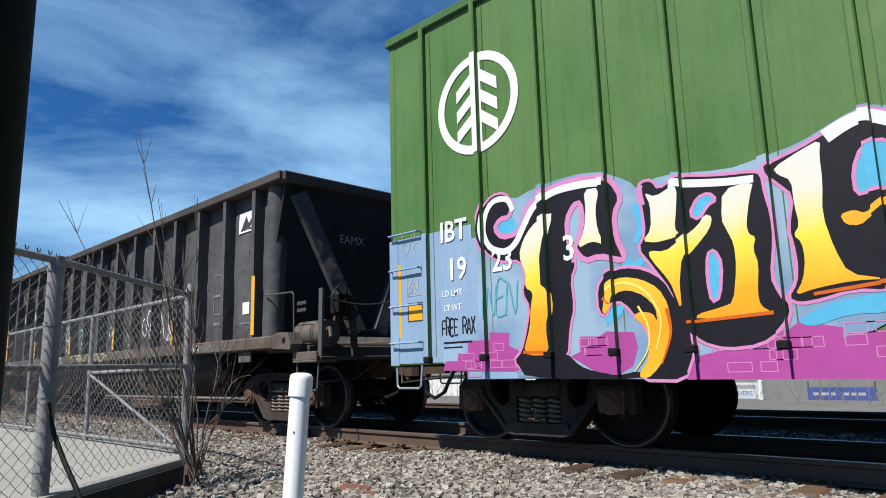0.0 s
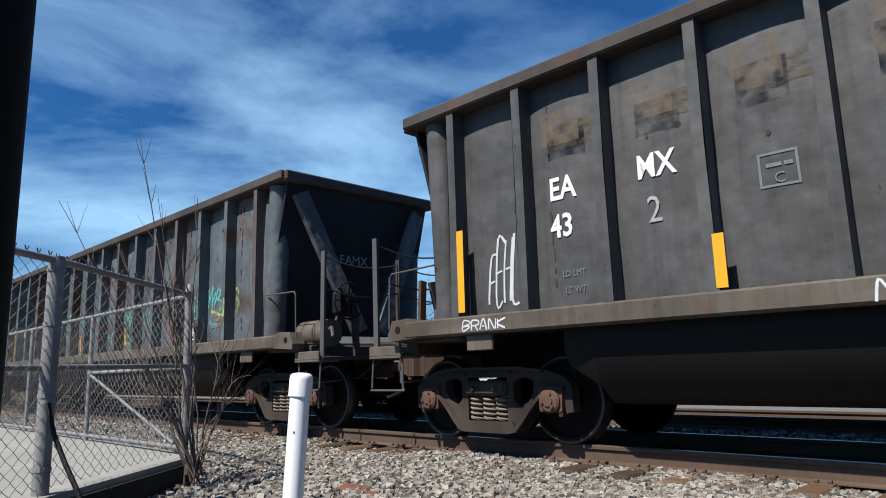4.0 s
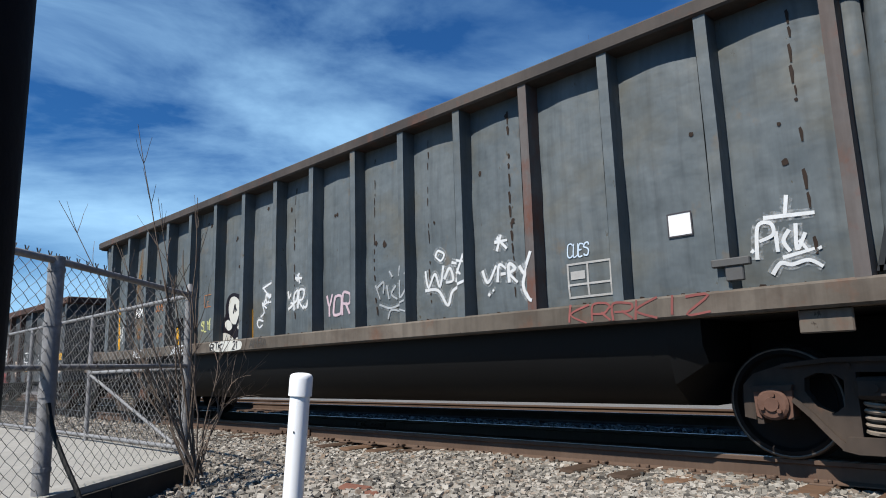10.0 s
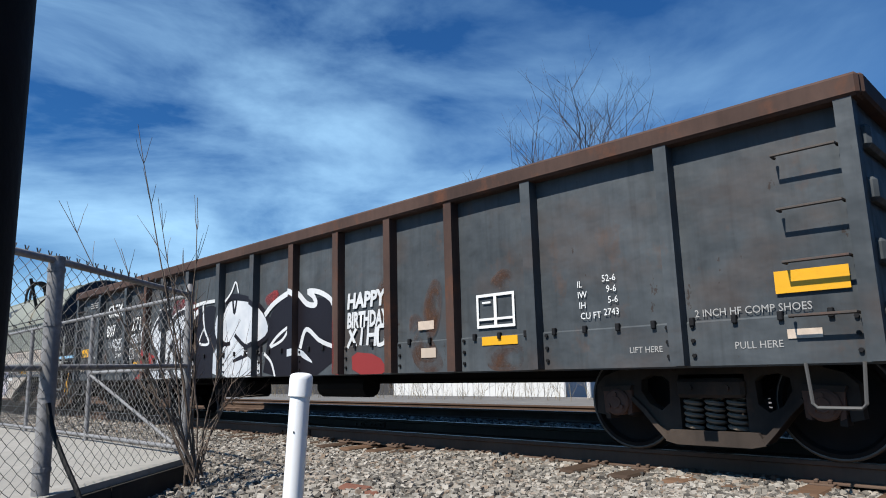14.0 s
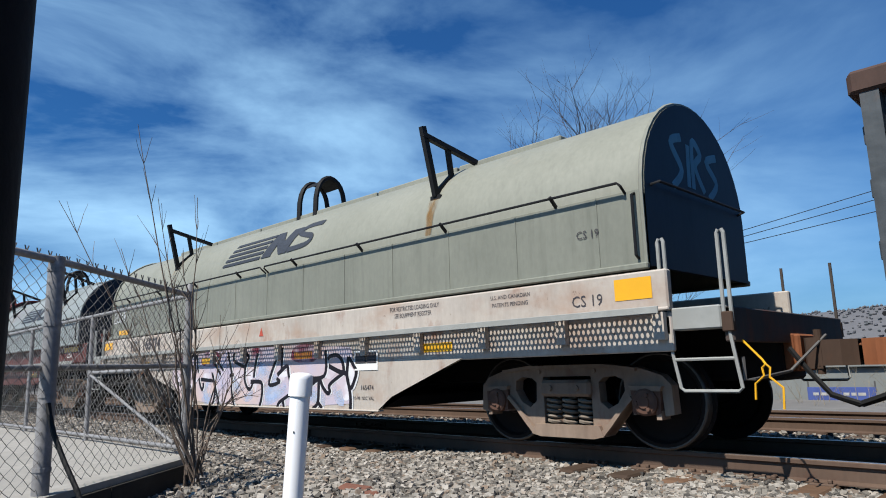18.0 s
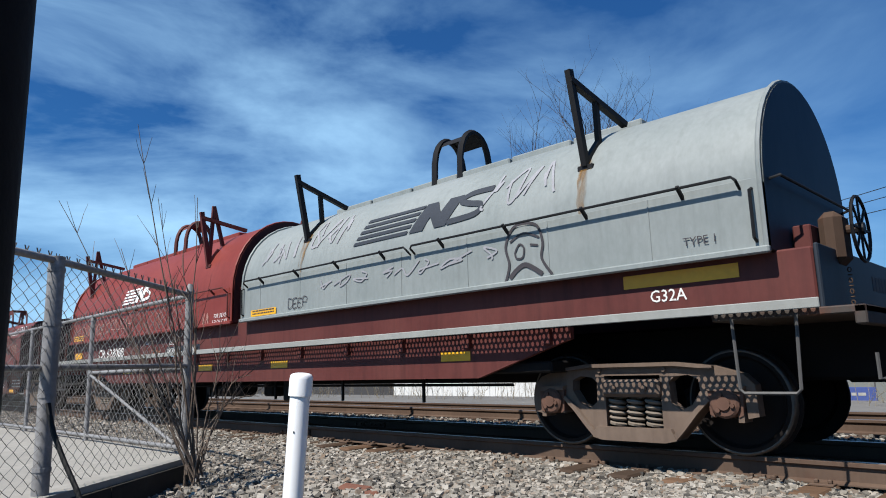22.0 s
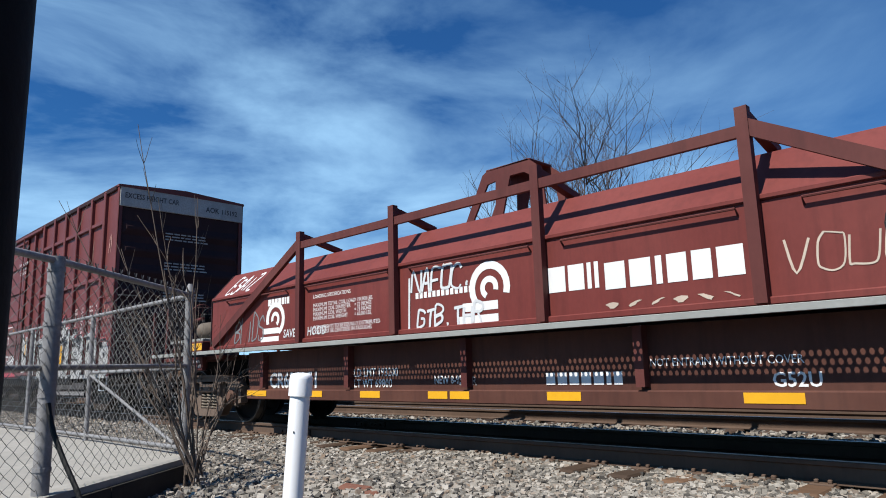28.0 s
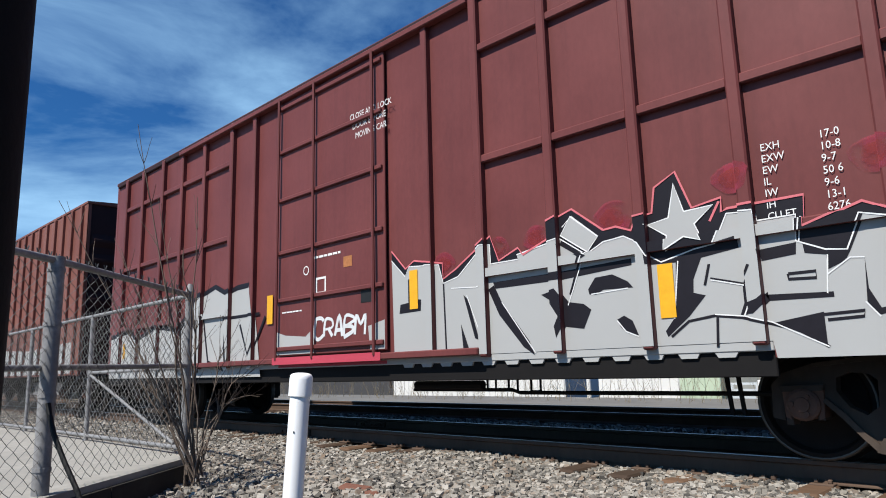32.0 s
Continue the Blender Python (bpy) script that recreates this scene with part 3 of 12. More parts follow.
def wheelset_mesh():
    ob = {}
    bm = bmesh.new()
    for s in (-1, 1):
        lathe(bm, [(s * y, r) for y, r in ((0.62, 0.10), (0.63, 0.14), (0.70, 0.16), (0.735, 0.34), (0.69, 0.385), (0.685, 0.487), (0.715, 0.489),
                                           (0.735, 0.462), (0.815, 0.455), (0.822, 0.445), (0.822, 0.40), (0.775, 0.375), (0.765, 0.30), (0.80, 0.16), (0.845, 0.14), (0.85, 0.09))], 0, 0)
    lathe(bm, [(-0.86, 0.085), (0.86, 0.085)], 0, 0, 12)
    ob["wheel"] = fix(bm)
    return ob


def make_wheelset(car, x):
    bm = wheelset_mesh()["wheel"]
    ws = part("wheelset", bm, m_wheel, car, "dark steel railway wheels on their axle", smooth=True)
    for s in (-1, 1):
        rim = bmesh.new()
        lathe(rim, [(s * 0.736, 0.4635), (s * 0.814, 0.4570), (s * 0.8232, 0.447), (s * 0.8245, 0.442), (s * 0.8235, 0.432)], 0, 0, 40)
        part("tread", rim, m_tread, ws, "polished running rim")
    for s in (-1, 1):
        cap = bmesh.new()
        lathe(cap, [(s * 1.00, 0.125), (s * 1.135, 0.125), (s * 1.15, 0.105), (s * 1.155, 0.06), (s * 1.17, 0.055), (s * 1.17, 0.001)], 0, 0, 18)
        for k in range(3):
            t = 2 * math.pi * k / 3
            disc(cap, 0.075 * math.cos(t), s * 1.15, 0.075 * math.sin(t), 0.02, s * 0.022, 6)
        part("bearing_cap", fix(cap), m_cap, ws, "round rusty bearing cap with three bolts")
    ws.matrix_basis = pose(x, 0, WHEEL_R)
    wheelsets.append((ws, x))
    return ws


def frame_side(s):
    """One cast side frame about its middle: arched top, two side windows, spring window, pedestal jaws."""
    bm = bmesh.new()
    half = [(0.45, 0.815), (0.80, 0.775), (1.04, 0.70), (1.13, 0.61), (1.14, 0.35), (1.05, 0.33), (1.035, 0.57), (0.78, 0.59), (0.75, 0.48), (0.63, 0.36), (0.51, 0.22), (0.42, 0.125), (0.32, 0.10)]
    outer = half + [(-x, z) for x, z in half[::-1]]
    holes = [[(-0.29, 0.225), (-0.29, 0.70), (0.29, 0.70), (0.29, 0.225)]]
    for k in (-1, 1):
        holes.append([(k * x, z) for x, z in ((0.375, 0.64), (0.43, 0.685), (0.56, 0.70), (0.65, 0.66), (0.66, 0.56), (0.58, 0.44), (0.47, 0.385), (0.385, 0.45))])
    plate(bm, outer, holes, s * 0.94, s * 1.07)
    # raised flanges along the top, the arms and the spring seat
    slab(bm, [(-0.80, 0.775), (-0.45, 0.815), (0.45, 0.815), (0.80, 0.775), (0.80, 0.745), (0.45, 0.78), (-0.45, 0.78), (-0.80, 0.745)], s * 0.90, s * 1.12)
    slab(bm, [(-0.43, 0.125), (-0.38, 0.225), (0.38, 0.225), (0.43, 0.125), (0.32, 0.10), (-0.32, 0.10)], s * 0.90, s * 1.12)
    for k in (-1, 1):
        slab(bm, [(k * 0.42, 0.125), (k * 0.51, 0.22), (k * 0.63, 0.36), (k * 0.75, 0.48), (k * 0.73, 0.51), (k * 0.61, 0.40), (k * 0.48, 0.25), (k * 0.39, 0.165)], s * 0.90, s * 1.115)
        slab(bm, [(k * 1.06, 0.60), (k * 0.73, 0.61), (k * 0.745, 0.565), (k * 1.04, 0.555)], s * 0.93, s * 1.13)
        slab(bm, [(k * 1.03, 0.56), (k * 1.03, 0.30), (k * 0.98, 0.30), (k * 0.98, 0.56)], s * 0.93, s * 1.10)
        slab(bm, [(k * 0.75, 0.56), (k * 0.75, 0.34), (k * 0.80, 0.34), (k * 0.80, 0.56)], s * 0.93, s * 1.10)
        disc(bm, k * 0.335, s * 1.075, 0.75, 0.022, s * 0.015, 8)
    return fix(bm)


def make_truck(car, x, mat):
    """A two-axle truck: side frames, bolster, springs, two wheelsets."""
    for s in (-1, 1):
        f = part("side_frame", frame_side(s), mat, car, "cast steel truck side frame")
        f.matrix_basis = pose(x, 0, 0)
        b = bmesh.new()
        box(b, -0.30, 0.30, s * 0.90, s * 1.13, 0.50, 0.665, 0.03)
        disc(b, -0.16, s * 1.135, 0.585, 0.028, s * 0.02, 10)
        disc(b, 0.16, s * 1.135, 0.585, 0.028, s * 0.02, 10)
        part("bolster_end", fix(b), mat, f)
        for k in (-0.889, 0.889):
            ad = bmesh.new()
            slab(ad, [(k - 0.14, 0.36), (k - 0.15, 0.57), (k + 0.15, 0.57), (k + 0.14, 0.36), (k + 0.10, 0.34), (k + 0.11, 0.47), (k - 0.11, 0.47), (k - 0.10, 0.34)], s * 0.97, s * 1.11)
            part("bearing_adapter", fix(ad), m_cap, f)
        for k in (-0.19, 0.0, 0.19):
            sp = bmesh.new()
            tube(sp, [(k + 0.072 * math.cos(a), s * (1.02 + 0.072 * math.sin(a)), 0.24 + 0.26 * i / 44) for i, a in ((i, i * 0.72) for i in range(45))], 0.017, 5)
            part("spring", sp, m_spring, f, "coiled bolster spring", smooth=True)
    c = bmesh.new()
    box(c, x - 0.17, x + 0.17, -0.92, 0.92, 0.45, 0.68, 0.03)
    disc(c, x, 0, 0.66, 0.20, 0.10, 18, "z")
    for k in (-0.52, 0.52):
        bar(c, (x + k, -0.70, 0.40), (x + k, 0.70, 0.40), 0.10, 0.12)
        for s in (-1, 1):
            slab(c, [(x + k * 0.80, 0.28), (x + k * 0.72, 0.55), (x + k * 0.84, 0.58), (x + k * 0.92, 0.30)], s * 0.66, s * 0.78)
    part("bolster", fix(c), m_under, car)
    for k in (-0.889, 0.889):
        make_wheelset(car, x + k)


def make_coupler(car, x, s, mat, z=0.86):
    """Draft sill, shank and knuckle at one end; s: +1 at the front."""
    bm = bmesh.new()
    box(bm, x - s * 0.55, x, -0.24, 0.24, z - 0.16, z + 0.20, 0.03)
    box(bm, x, x + s * 0.06, -0.22, 0.22, z - 0.16, z + 0.18, 0.03)
    draft = part("draft_sill", fix(bm), mat, car)
    k = bmesh.new()
    box(k, x + s * 0.05, x + s * 0.58, -0.075, 0.075, z - 0.075, z + 0.075, 0.02)
    for plan, h in (([(0.30, -0.09), (0.42, -0.17), (0.60, -0.20), (0.66, -0.12), (0.58, -0.10), (0.54, -0.02), (0.58, 0.06), (0.74, 0.16), (0.70, 0.22), (0.52, 0.16), (0.36, 0.09), (0.30, 0.09)], 0.115),
                    ([(0.57, -0.20), (0.70, -0.17), (0.75, -0.08), (0.73, 0.0), (0.68, 0.01), (0.66, -0.08), (0.58, -0.11)], 0.14)):
        lo, hi = [k.verts.new((x + s * (u + 0.22), w, z - h)) for u, w in plan], [k.verts.new((x + s * (u + 0.22), w, z + h)) for u, w in plan]
        for i in range(len(plan)):
            j = (i + 1) % len(plan)
            k.faces.new((lo[i], lo[j], hi[j], hi[i]))
        for i, j, q in tessellate_polygon([[Vector((u, w, 0)) for u, w in plan]]):
            k.faces.new((lo[i], lo[j], lo[q]))
            k.faces.new((hi[q], hi[j], hi[i]))
    disc(k, x + s * 0.82, -0.15, z - 0.19, 0.035, 0.40, 10, "z")
    part("coupler", fix(k), mat if mat is m_coupler_rust else m_coupler, draft, "rusted knuckle coupler")
    h = bmesh.new()
    tube(h, [(x, -0.34, z + 0.05), (x + s * 0.12, -0.36, z - 0.12), (x + s * 0.30, -0.34, z - 0.36), (x + s * 0.52, -0.30, z - 0.44), (x + s * 0.74, -0.26, z - 0.36)], 0.026, 6)
    part("air_hose", h, m_hose, draft, "hanging black air hose", smooth=True)
    lever = bmesh.new()
    tube(lever, [(x - s * 0.02, -1.38, z - 0.02), (x - s * 0.02, -1.38, z - 0.20), (x + s * 0.02, -1.30, z - 0.20), (x + s * 0.04, -0.5, z - 0.15), (x + s * 0.25, -0.12, z + 0.16)], 0.014, 6)
    part("uncoupling_lever", lever, m_bar, draft, "thin bent steel uncoupling lever")


def grab(car, pts, r=0.011, mat=None, name="grab_iron"):
    bm = bmesh.new()
    tube(bm, pts, r, 6)
    return part(name, bm, mat or m_bar, car)


def stirrup(car, x0, x1, z0, z1, y, mat):
    bm = bmesh.new()
    tube(bm, [(x0, y, z1), (x0 + 0.02, y - 0.01, z0 + 0.03), (x0 + 0.05, y - 0.01, z0), (x1 - 0.05, y - 0.01, z0), (x1 - 0.02, y - 0.01, z0 + 0.03), (x1, y, z1)], 0.014, 6)
    return part("stirrup_step", bm, mat, car)


def brake_wheel(car, x, y, z, r, mat, axis="x"):
    bm = bmesh.new()
    n = 20
    ring = [(x, y + r * math.cos(2 * math.pi * i / n), z + r * math.sin(2 * math.pi * i / n)) for i in range(n + 1)]
    tube(bm, ring, 0.014, 6, cap=False)
    for k in range(4):
        t = math.pi * k / 4
        bar(bm, (x, y - r * math.cos(t), z - r * math.sin(t)), (x, y + r * math.cos(t), z + r * math.sin(t)), 0.016)
    disc(bm, x - 0.03, y, z, 0.05, 0.06, 10, "x")
    return part("hand_brake_wheel", bm, mat, car, "spoked hand brake wheel")


def make_car(name, x, label, category="freight car"):
    car = tagged(new(name), label, category, "cars of the freight train")
    car.empty_display_size = 0.5
    car.matrix_basis = pose(x, TRACK_Y, 0)
    train.append((car, x))
    return car

# ---- bathtub coal gondolas ----
sheets = {}              # the bulged sheets of each car's near side


def sheet_y(x, z, a, b, swell, seed, s):
    """How far out a dented side sheet from a to b stands at x, z."""
    u, w = min(max((x - a) / (b - a), 0.0), 1.0), min(max((z - 1.34) / 2.36, 0.0), 1.0)
    return (1.40 + 1.25 * swell * abs(math.sin(math.pi * u)) ** 0.7 * abs(math.sin(math.pi * w)) ** 0.6
            + 0.018 * noise.noise((x * 1.7 + seed, z * 1.7, s * 3.0)) + 0.008 * noise.noise((x * 4.1 + seed, z * 3.3, s * 3.0)))


def tub_gondola(x, label, m_body, m_end, m_top, seed, rust_ribs, front_post=2.50):
    m_brace = m_body
    car = make_car("coal_gondola", x, label)
    rnd = random.Random(seed)
    ribs = [-7.125 + 0.95 * i for i in range(16)]
    yp, yb = 1.46, 1.40
    bulge = sheets.setdefault(car.name, [])
    # sheets between the ribs, each bulged and dented a little
    edges = [-7.30] + ribs + [7.30]
    for s in (-1, 1):
        for a, b in zip(edges, edges[1:]):
            bm = bmesh.new()
            nx, nz = 8, 12
            rows = []
            swell = rnd.uniform(0.030, 0.052)
            if s < 0:
                bulge.append((a, b, swell, seed))
            for j in range(nz + 1):
                w = j / nz
                z = 1.34 + (3.70 - 1.34) * w
                row = []
                for i in range(nx + 1):
                    u = i / nx
                    xx = a + (b - a) * u
                    row.append(bm.verts.new((xx, s * sheet_y(xx, z, a, b, swell, seed, s), z)))
                rows.append(row)
            for p, q in zip(rows, rows[1:]):
                for i in range(nx):
                    bm.faces.new((p[i], p[i + 1], q[i + 1]))
                    bm.faces.new((p[i], q[i + 1], q[i]))
            g = bmesh.ops.extrude_face_region(bm, geom=bm.faces[:])
            for v in g["geom"]:
                if isinstance(v, bmesh.types.BMVert):
                    v.co.y -= s * 0.02
            part("side_panel", fix(bm), m_body, car, smooth=True)
        for i, rx in enumerate(ribs):
            bm = bmesh.new()
            w = 0.052
            bend = rnd.uniform(-0.012, 0.012)
            slab_pts = [(rx - w, 1.34), (rx + w, 1.34), (rx + w + bend, 2.6), (rx + w, 3.70), (rx - w, 3.70), (rx - w + bend, 2.6)]
            slab(bm, slab_pts, s * (yb - 0.01), s * (yp + 0.135))
            part("rib", fix(bm), m_rib_rust if (i in rust_ribs) else m_body, car)
    # top rim, side sills
    for s in (-1, 1):
        bm = bmesh.new()
        box(bm, -7.90, 7.90, s * (yp - 0.12), s * (yp + 0.165), 3.70, 3.85, 0.02)
        part("top_rim", fix(bm), m_top, car, "bent steel top rim")
        bm = bmesh.new()
        box(bm, -7.95, 7.75, s * (yp - 0.1), s * (yp + 0.15), 1.165, 1.36, 0.02)
        part("side_sill", fix(bm), m_sill, car, "dusty brown side sill")
    # sloping ends: sheet, diagonal braces, corner columns, end rim
    for e in (-1, 1):
        bm = bmesh.new()
        prism(bm, [(-yp, 1.40), (yp, 1.40), (yp, 1.44), (-yp, 1.44)], e * 7.20, e * 7.24)
        v = [(e * 7.86, -yp, 3.76), (e * 7.86, yp, 3.76), (e * 7.22, yp, 1.40), (e * 7.22, -yp, 1.40),
             (e * 7.82, -yp, 3.76), (e * 7.82, yp, 3.76), (e * 7.18, yp, 1.40), (e * 7.18, -yp, 1.40)]
        faces_in(bm, v, [(0, 1, 2, 3), (7, 6, 5, 4), (0, 4, 5, 1), (3, 2, 6, 7), (0, 3, 7, 4), (1, 5, 6, 2)])
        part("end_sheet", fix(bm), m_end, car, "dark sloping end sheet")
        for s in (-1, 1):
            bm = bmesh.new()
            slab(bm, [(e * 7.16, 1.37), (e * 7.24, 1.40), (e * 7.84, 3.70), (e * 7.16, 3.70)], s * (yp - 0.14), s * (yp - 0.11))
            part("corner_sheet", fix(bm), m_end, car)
            bm = bmesh.new()
            tube(bm, [(e * 7.40, s * (yp - 0.09), 1.36), (e * 7.40, s * (yp - 0.09), 1.6), (e * 7.50, s * (yp - 0.09), 3.69)], 0.165, 18)
            part("corner_column", bm, m_body, car, "rounded corner column", smooth=True)
            bm = bmesh.new()
            bar(bm, (e * 7.84, s * 1.24, 3.55), (e * 8.02, s * 0.22, 1.42), 0.26, 0.10, (1, 0, 0))
            part("end_brace", bm, m_brace, car, "broad flat diagonal end brace")
        bm = bmesh.new()
        box(bm, e * 7.80, e * 7.96, -yp - 0.1, yp + 0.1, 3.69, 3.85, 0.02)
        part("end_rim", fix(bm), m_top, car)
        # end platform casting with its jacking hole
        for s in (-1, 1):
            bm = bmesh.new()
            ring, hole = [], []
            for q in range(12):
                t = 2 * math.pi * q / 12
                hole.append((e * 8.10 + 0.045 * math.cos(t), 1.275 + 0.045 * math.sin(t)))
            out = [(e * 7.74, 1.17), (e * 8.22, 1.14), (e * 8.24, 1.22), (e * 8.16, 1.385), (e * 7.90, 1.40), (e * 7.74, 1.36)]
            slab(bm, out, s * (yp - 0.06), s * (yp + 0.14))
            cast = part("end_casting", fix(bm), m_sill, car, "sill end casting with a round jacking hole")
            bm = bmesh.new()
            disc(bm, e * 8.06, s * (yp + 0.138), 1.275, 0.045, s * 0.006, 14)
            part("jacking_hole", bm, m_under, cast)
        bm = bmesh.new()
        box(bm, e * 7.25, e * 8.20, -yp + 0.06, yp - 0.06, 1.12, 1.24, 0.02)
        box(bm, e * 8.05, e * 8.26, -1.30, 1.30, 0.98, 1.20, 0.02)
        box(bm, e * 8.24, e * 8.74, -1.44, 1.44, 0.985, 1.03, 0.01)
        part("end_platform", fix(bm), m_rim, car)
        make_coupler(car, e * 8.28, e, m_coupler)
        # bracket under the sill beside the truck
        for s in (-1, 1):
            bm = bmesh.new()
            box(bm, e * 6.66, e * 7.02, s * 1.50, s * 1.54, 0.99, 1.165, 0.01)
            bk = part("jacking_pad", fix(bm), m_sill, car)
        # handrails and steps
        for s in (-1, 1):
            y = s * (yp + 0.10)
            grab(car, [(e * 7.46, y, 1.98), (e * 8.20, y, 1.96), (e * 8.24, y, 1.92), (e * 8.26, y, 1.30)])
            stirrup(car, e * 8.17, e * 8.70, 0.57, 1.0, s * 1.44, m_bar)
            bm = bmesh.new()
            box(bm, e * 8.14, e * 8.72, s * 1.14, s * 1.50, 0.95, 0.985, 0.008)
            box(bm, e * 8.14, e * 8.72, s * 1.46, s * 1.50, 0.98, 1.10, 0.008)
            part("step", fix(bm), m_sill, car, "dusty end step")
        # tall end posts with drooping chains between them
        for py in (-1.40, 0.0, 1.36):
            bm = bmesh.new()
            bar(bm, (e * 8.68, py, 1.0), (e * 8.70, py, front_post if e > 0 else 2.50), 0.085, 0.035, (0, 1, 0))
            part("end_post", bm, m_rim if py > -1 else m_bar, car, "tall flat end post")
        for za in (2.42, 1.98) if e < 0 or front_post > 2.2 else (1.88, 1.50):
            for ya, yb in ((-1.40, 0.0), (0.0, 1.36)):
                grab(car, [(e * 8.70, ya + (yb - ya) * q / 8, za - 0.10 * math.sin(math.pi * q / 8)) for q in range(9)], 0.012, m_rim, "safety_chain")
        for k in (-1, 1):
            bm = bmesh.new()
            bar(bm, (e * 8.30, k * 0.25 - 0.75, 1.0), (e * 8.42, -0.75 + k * 0.08, 1.95), 0.10, 0.05)
            part("brake_frame", bm, m_coupler if k < 0 else m_rim, car, "rusty leaning brake stand")
    # brake gear on the leading end
    brake_wheel(car, 8.50, -0.80, 1.84, 0.27, m_black)
    bm = bmesh.new()
    box(bm, 8.28, 8.46, -0.98, -0.66, 1.62, 2.00, 0.05)
    part("brake_housing", fix(bm), m_black, car)
    bm = bmesh.new()
    tube(bm, [(7.80, -1.08, 1.37), (7.84, -1.08, 1.37), (8.40, -1.08, 1.37), (8.44, -1.08, 1.37)], 0.20, 18)
    for k in (7.95, 8.28):
        tube(bm, [(k, -1.08, 1.37), (k + 0.03, -1.08, 1.37)], 0.207, 18)
    tube(bm, [(8.40, -1.10, 1.42), (8.56, -1.16, 1.44), (8.64, -1.2, 1.30)], 0.025, 6)
    part("air_reservoir", bm, m_sill, car, "dusty brown air reservoir drum with straps", smooth=True)
    bm = bmesh.new()
    box(bm, -8.20, -7.9, -0.95, -0.55, 1.26, 1.40, 0.03)
    box(bm, -8.18, -7.96, -0.90, -0.60, 1.40, 1.56, 0.03)
    part("brake_valve", fix(bm), m_bar, car)
    # hanging tubs
    bm = bmesh.new()
    prof = [(-1.40, 1.17), (-1.40, 0.95), (-1.30, 0.62), (-1.05, 0.44), (-0.5, 0.40), (0.5, 0.40), (1.05, 0.44), (1.30, 0.62), (1.40, 0.95), (1.40, 1.17)]
    high = [(y, max(z, 0.80)) for y, z in prof]
    prism(bm, prof, -5.55, 5.55, caps=False)
    prism(bm, prof, 5.55, 5.86, high)
    prism(bm, prof, -5.55, -5.86, high)
    part("tub", fix(bm), m_tub, car, "rounded tub under the floor, soot and shade in its colour", smooth=True)
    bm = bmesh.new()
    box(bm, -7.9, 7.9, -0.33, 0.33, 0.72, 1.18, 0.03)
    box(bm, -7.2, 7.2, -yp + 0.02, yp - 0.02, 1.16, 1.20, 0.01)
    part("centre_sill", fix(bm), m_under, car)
    make_truck(car, 7.16, m_truck)
    make_truck(car, -7.16, m_truck)
    return car


def stripe(car, x, z0, z1, y, w=0.085):
    bm = bmesh.new()
    rect(bm, x - w / 2, x + w / 2, z0, z1, y)
    return part("reflector_strip", bm, m_yellow, car, "yellow reflective strip")


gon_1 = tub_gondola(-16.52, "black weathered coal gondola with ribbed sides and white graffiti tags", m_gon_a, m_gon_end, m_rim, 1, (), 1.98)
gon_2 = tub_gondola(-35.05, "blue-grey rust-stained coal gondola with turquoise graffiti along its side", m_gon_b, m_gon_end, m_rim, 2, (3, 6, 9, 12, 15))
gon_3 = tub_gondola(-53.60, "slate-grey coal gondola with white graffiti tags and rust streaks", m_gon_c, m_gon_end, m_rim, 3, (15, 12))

# ---- boxcars ----
def box_body(car, half, y, z0, z1, m_side, m_endm, m_roof, corrugations=7):
    for s in (-1, 1):
        bm = bmesh.new()
        box(bm, -half, half, s * (y - 0.03), s * y, z0, z1, 0.008)
        part("side_wall", fix(bm), m_side, car)
    for e in (-1, 1):
        bm = bmesh.new()
        n = corrugations
        box(bm, e * (half - 0.08), e * (half - 0.04), -y + 0.03, y - 0.03, z0, z1, 0.008)
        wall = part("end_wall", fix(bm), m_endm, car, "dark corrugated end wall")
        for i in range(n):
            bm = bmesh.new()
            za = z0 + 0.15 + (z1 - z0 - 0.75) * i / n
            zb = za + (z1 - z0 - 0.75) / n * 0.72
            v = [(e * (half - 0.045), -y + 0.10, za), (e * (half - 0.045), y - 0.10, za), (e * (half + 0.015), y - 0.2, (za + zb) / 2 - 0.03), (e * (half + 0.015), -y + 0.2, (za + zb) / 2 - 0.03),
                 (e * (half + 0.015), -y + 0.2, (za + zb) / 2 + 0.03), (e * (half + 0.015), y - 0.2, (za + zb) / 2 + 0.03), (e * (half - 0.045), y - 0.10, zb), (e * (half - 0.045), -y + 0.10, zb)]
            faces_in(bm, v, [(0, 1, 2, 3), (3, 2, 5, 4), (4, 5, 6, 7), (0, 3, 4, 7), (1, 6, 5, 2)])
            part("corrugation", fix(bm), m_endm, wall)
        for s in (-1, 1):
            bm = bmesh.new()
            box(bm, e * (half - 0.11), e * half, s * (y - 0.09), s * (y + 0.006), z0 - 0.02, z1 + 0.01, 0.012)
            part("corner_post", fix(bm), m_side, car)
    bm = bmesh.new()
    prism(bm, [(-y - 0.02, z1), (-y - 0.02, z1 + 0.05), (0, z1 + 0.14), (y + 0.02, z1 + 0.05), (y + 0.02, z1)], -half - 0.02, half + 0.02)
    part("roof", fix(bm), m_roof, car, "low ridged sheet steel roof")
    bm = bmesh.new()
    box(bm, -half + 0.3, half - 0.3, -0.35, 0.35, 0.72, z0 + 0.06, 0.03)
    box(bm, -half + 0.1, half - 0.1, -y + 0.06, y - 0.06, z0 - 0.02, z0 + 0.04, 0.01)
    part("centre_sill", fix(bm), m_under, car)


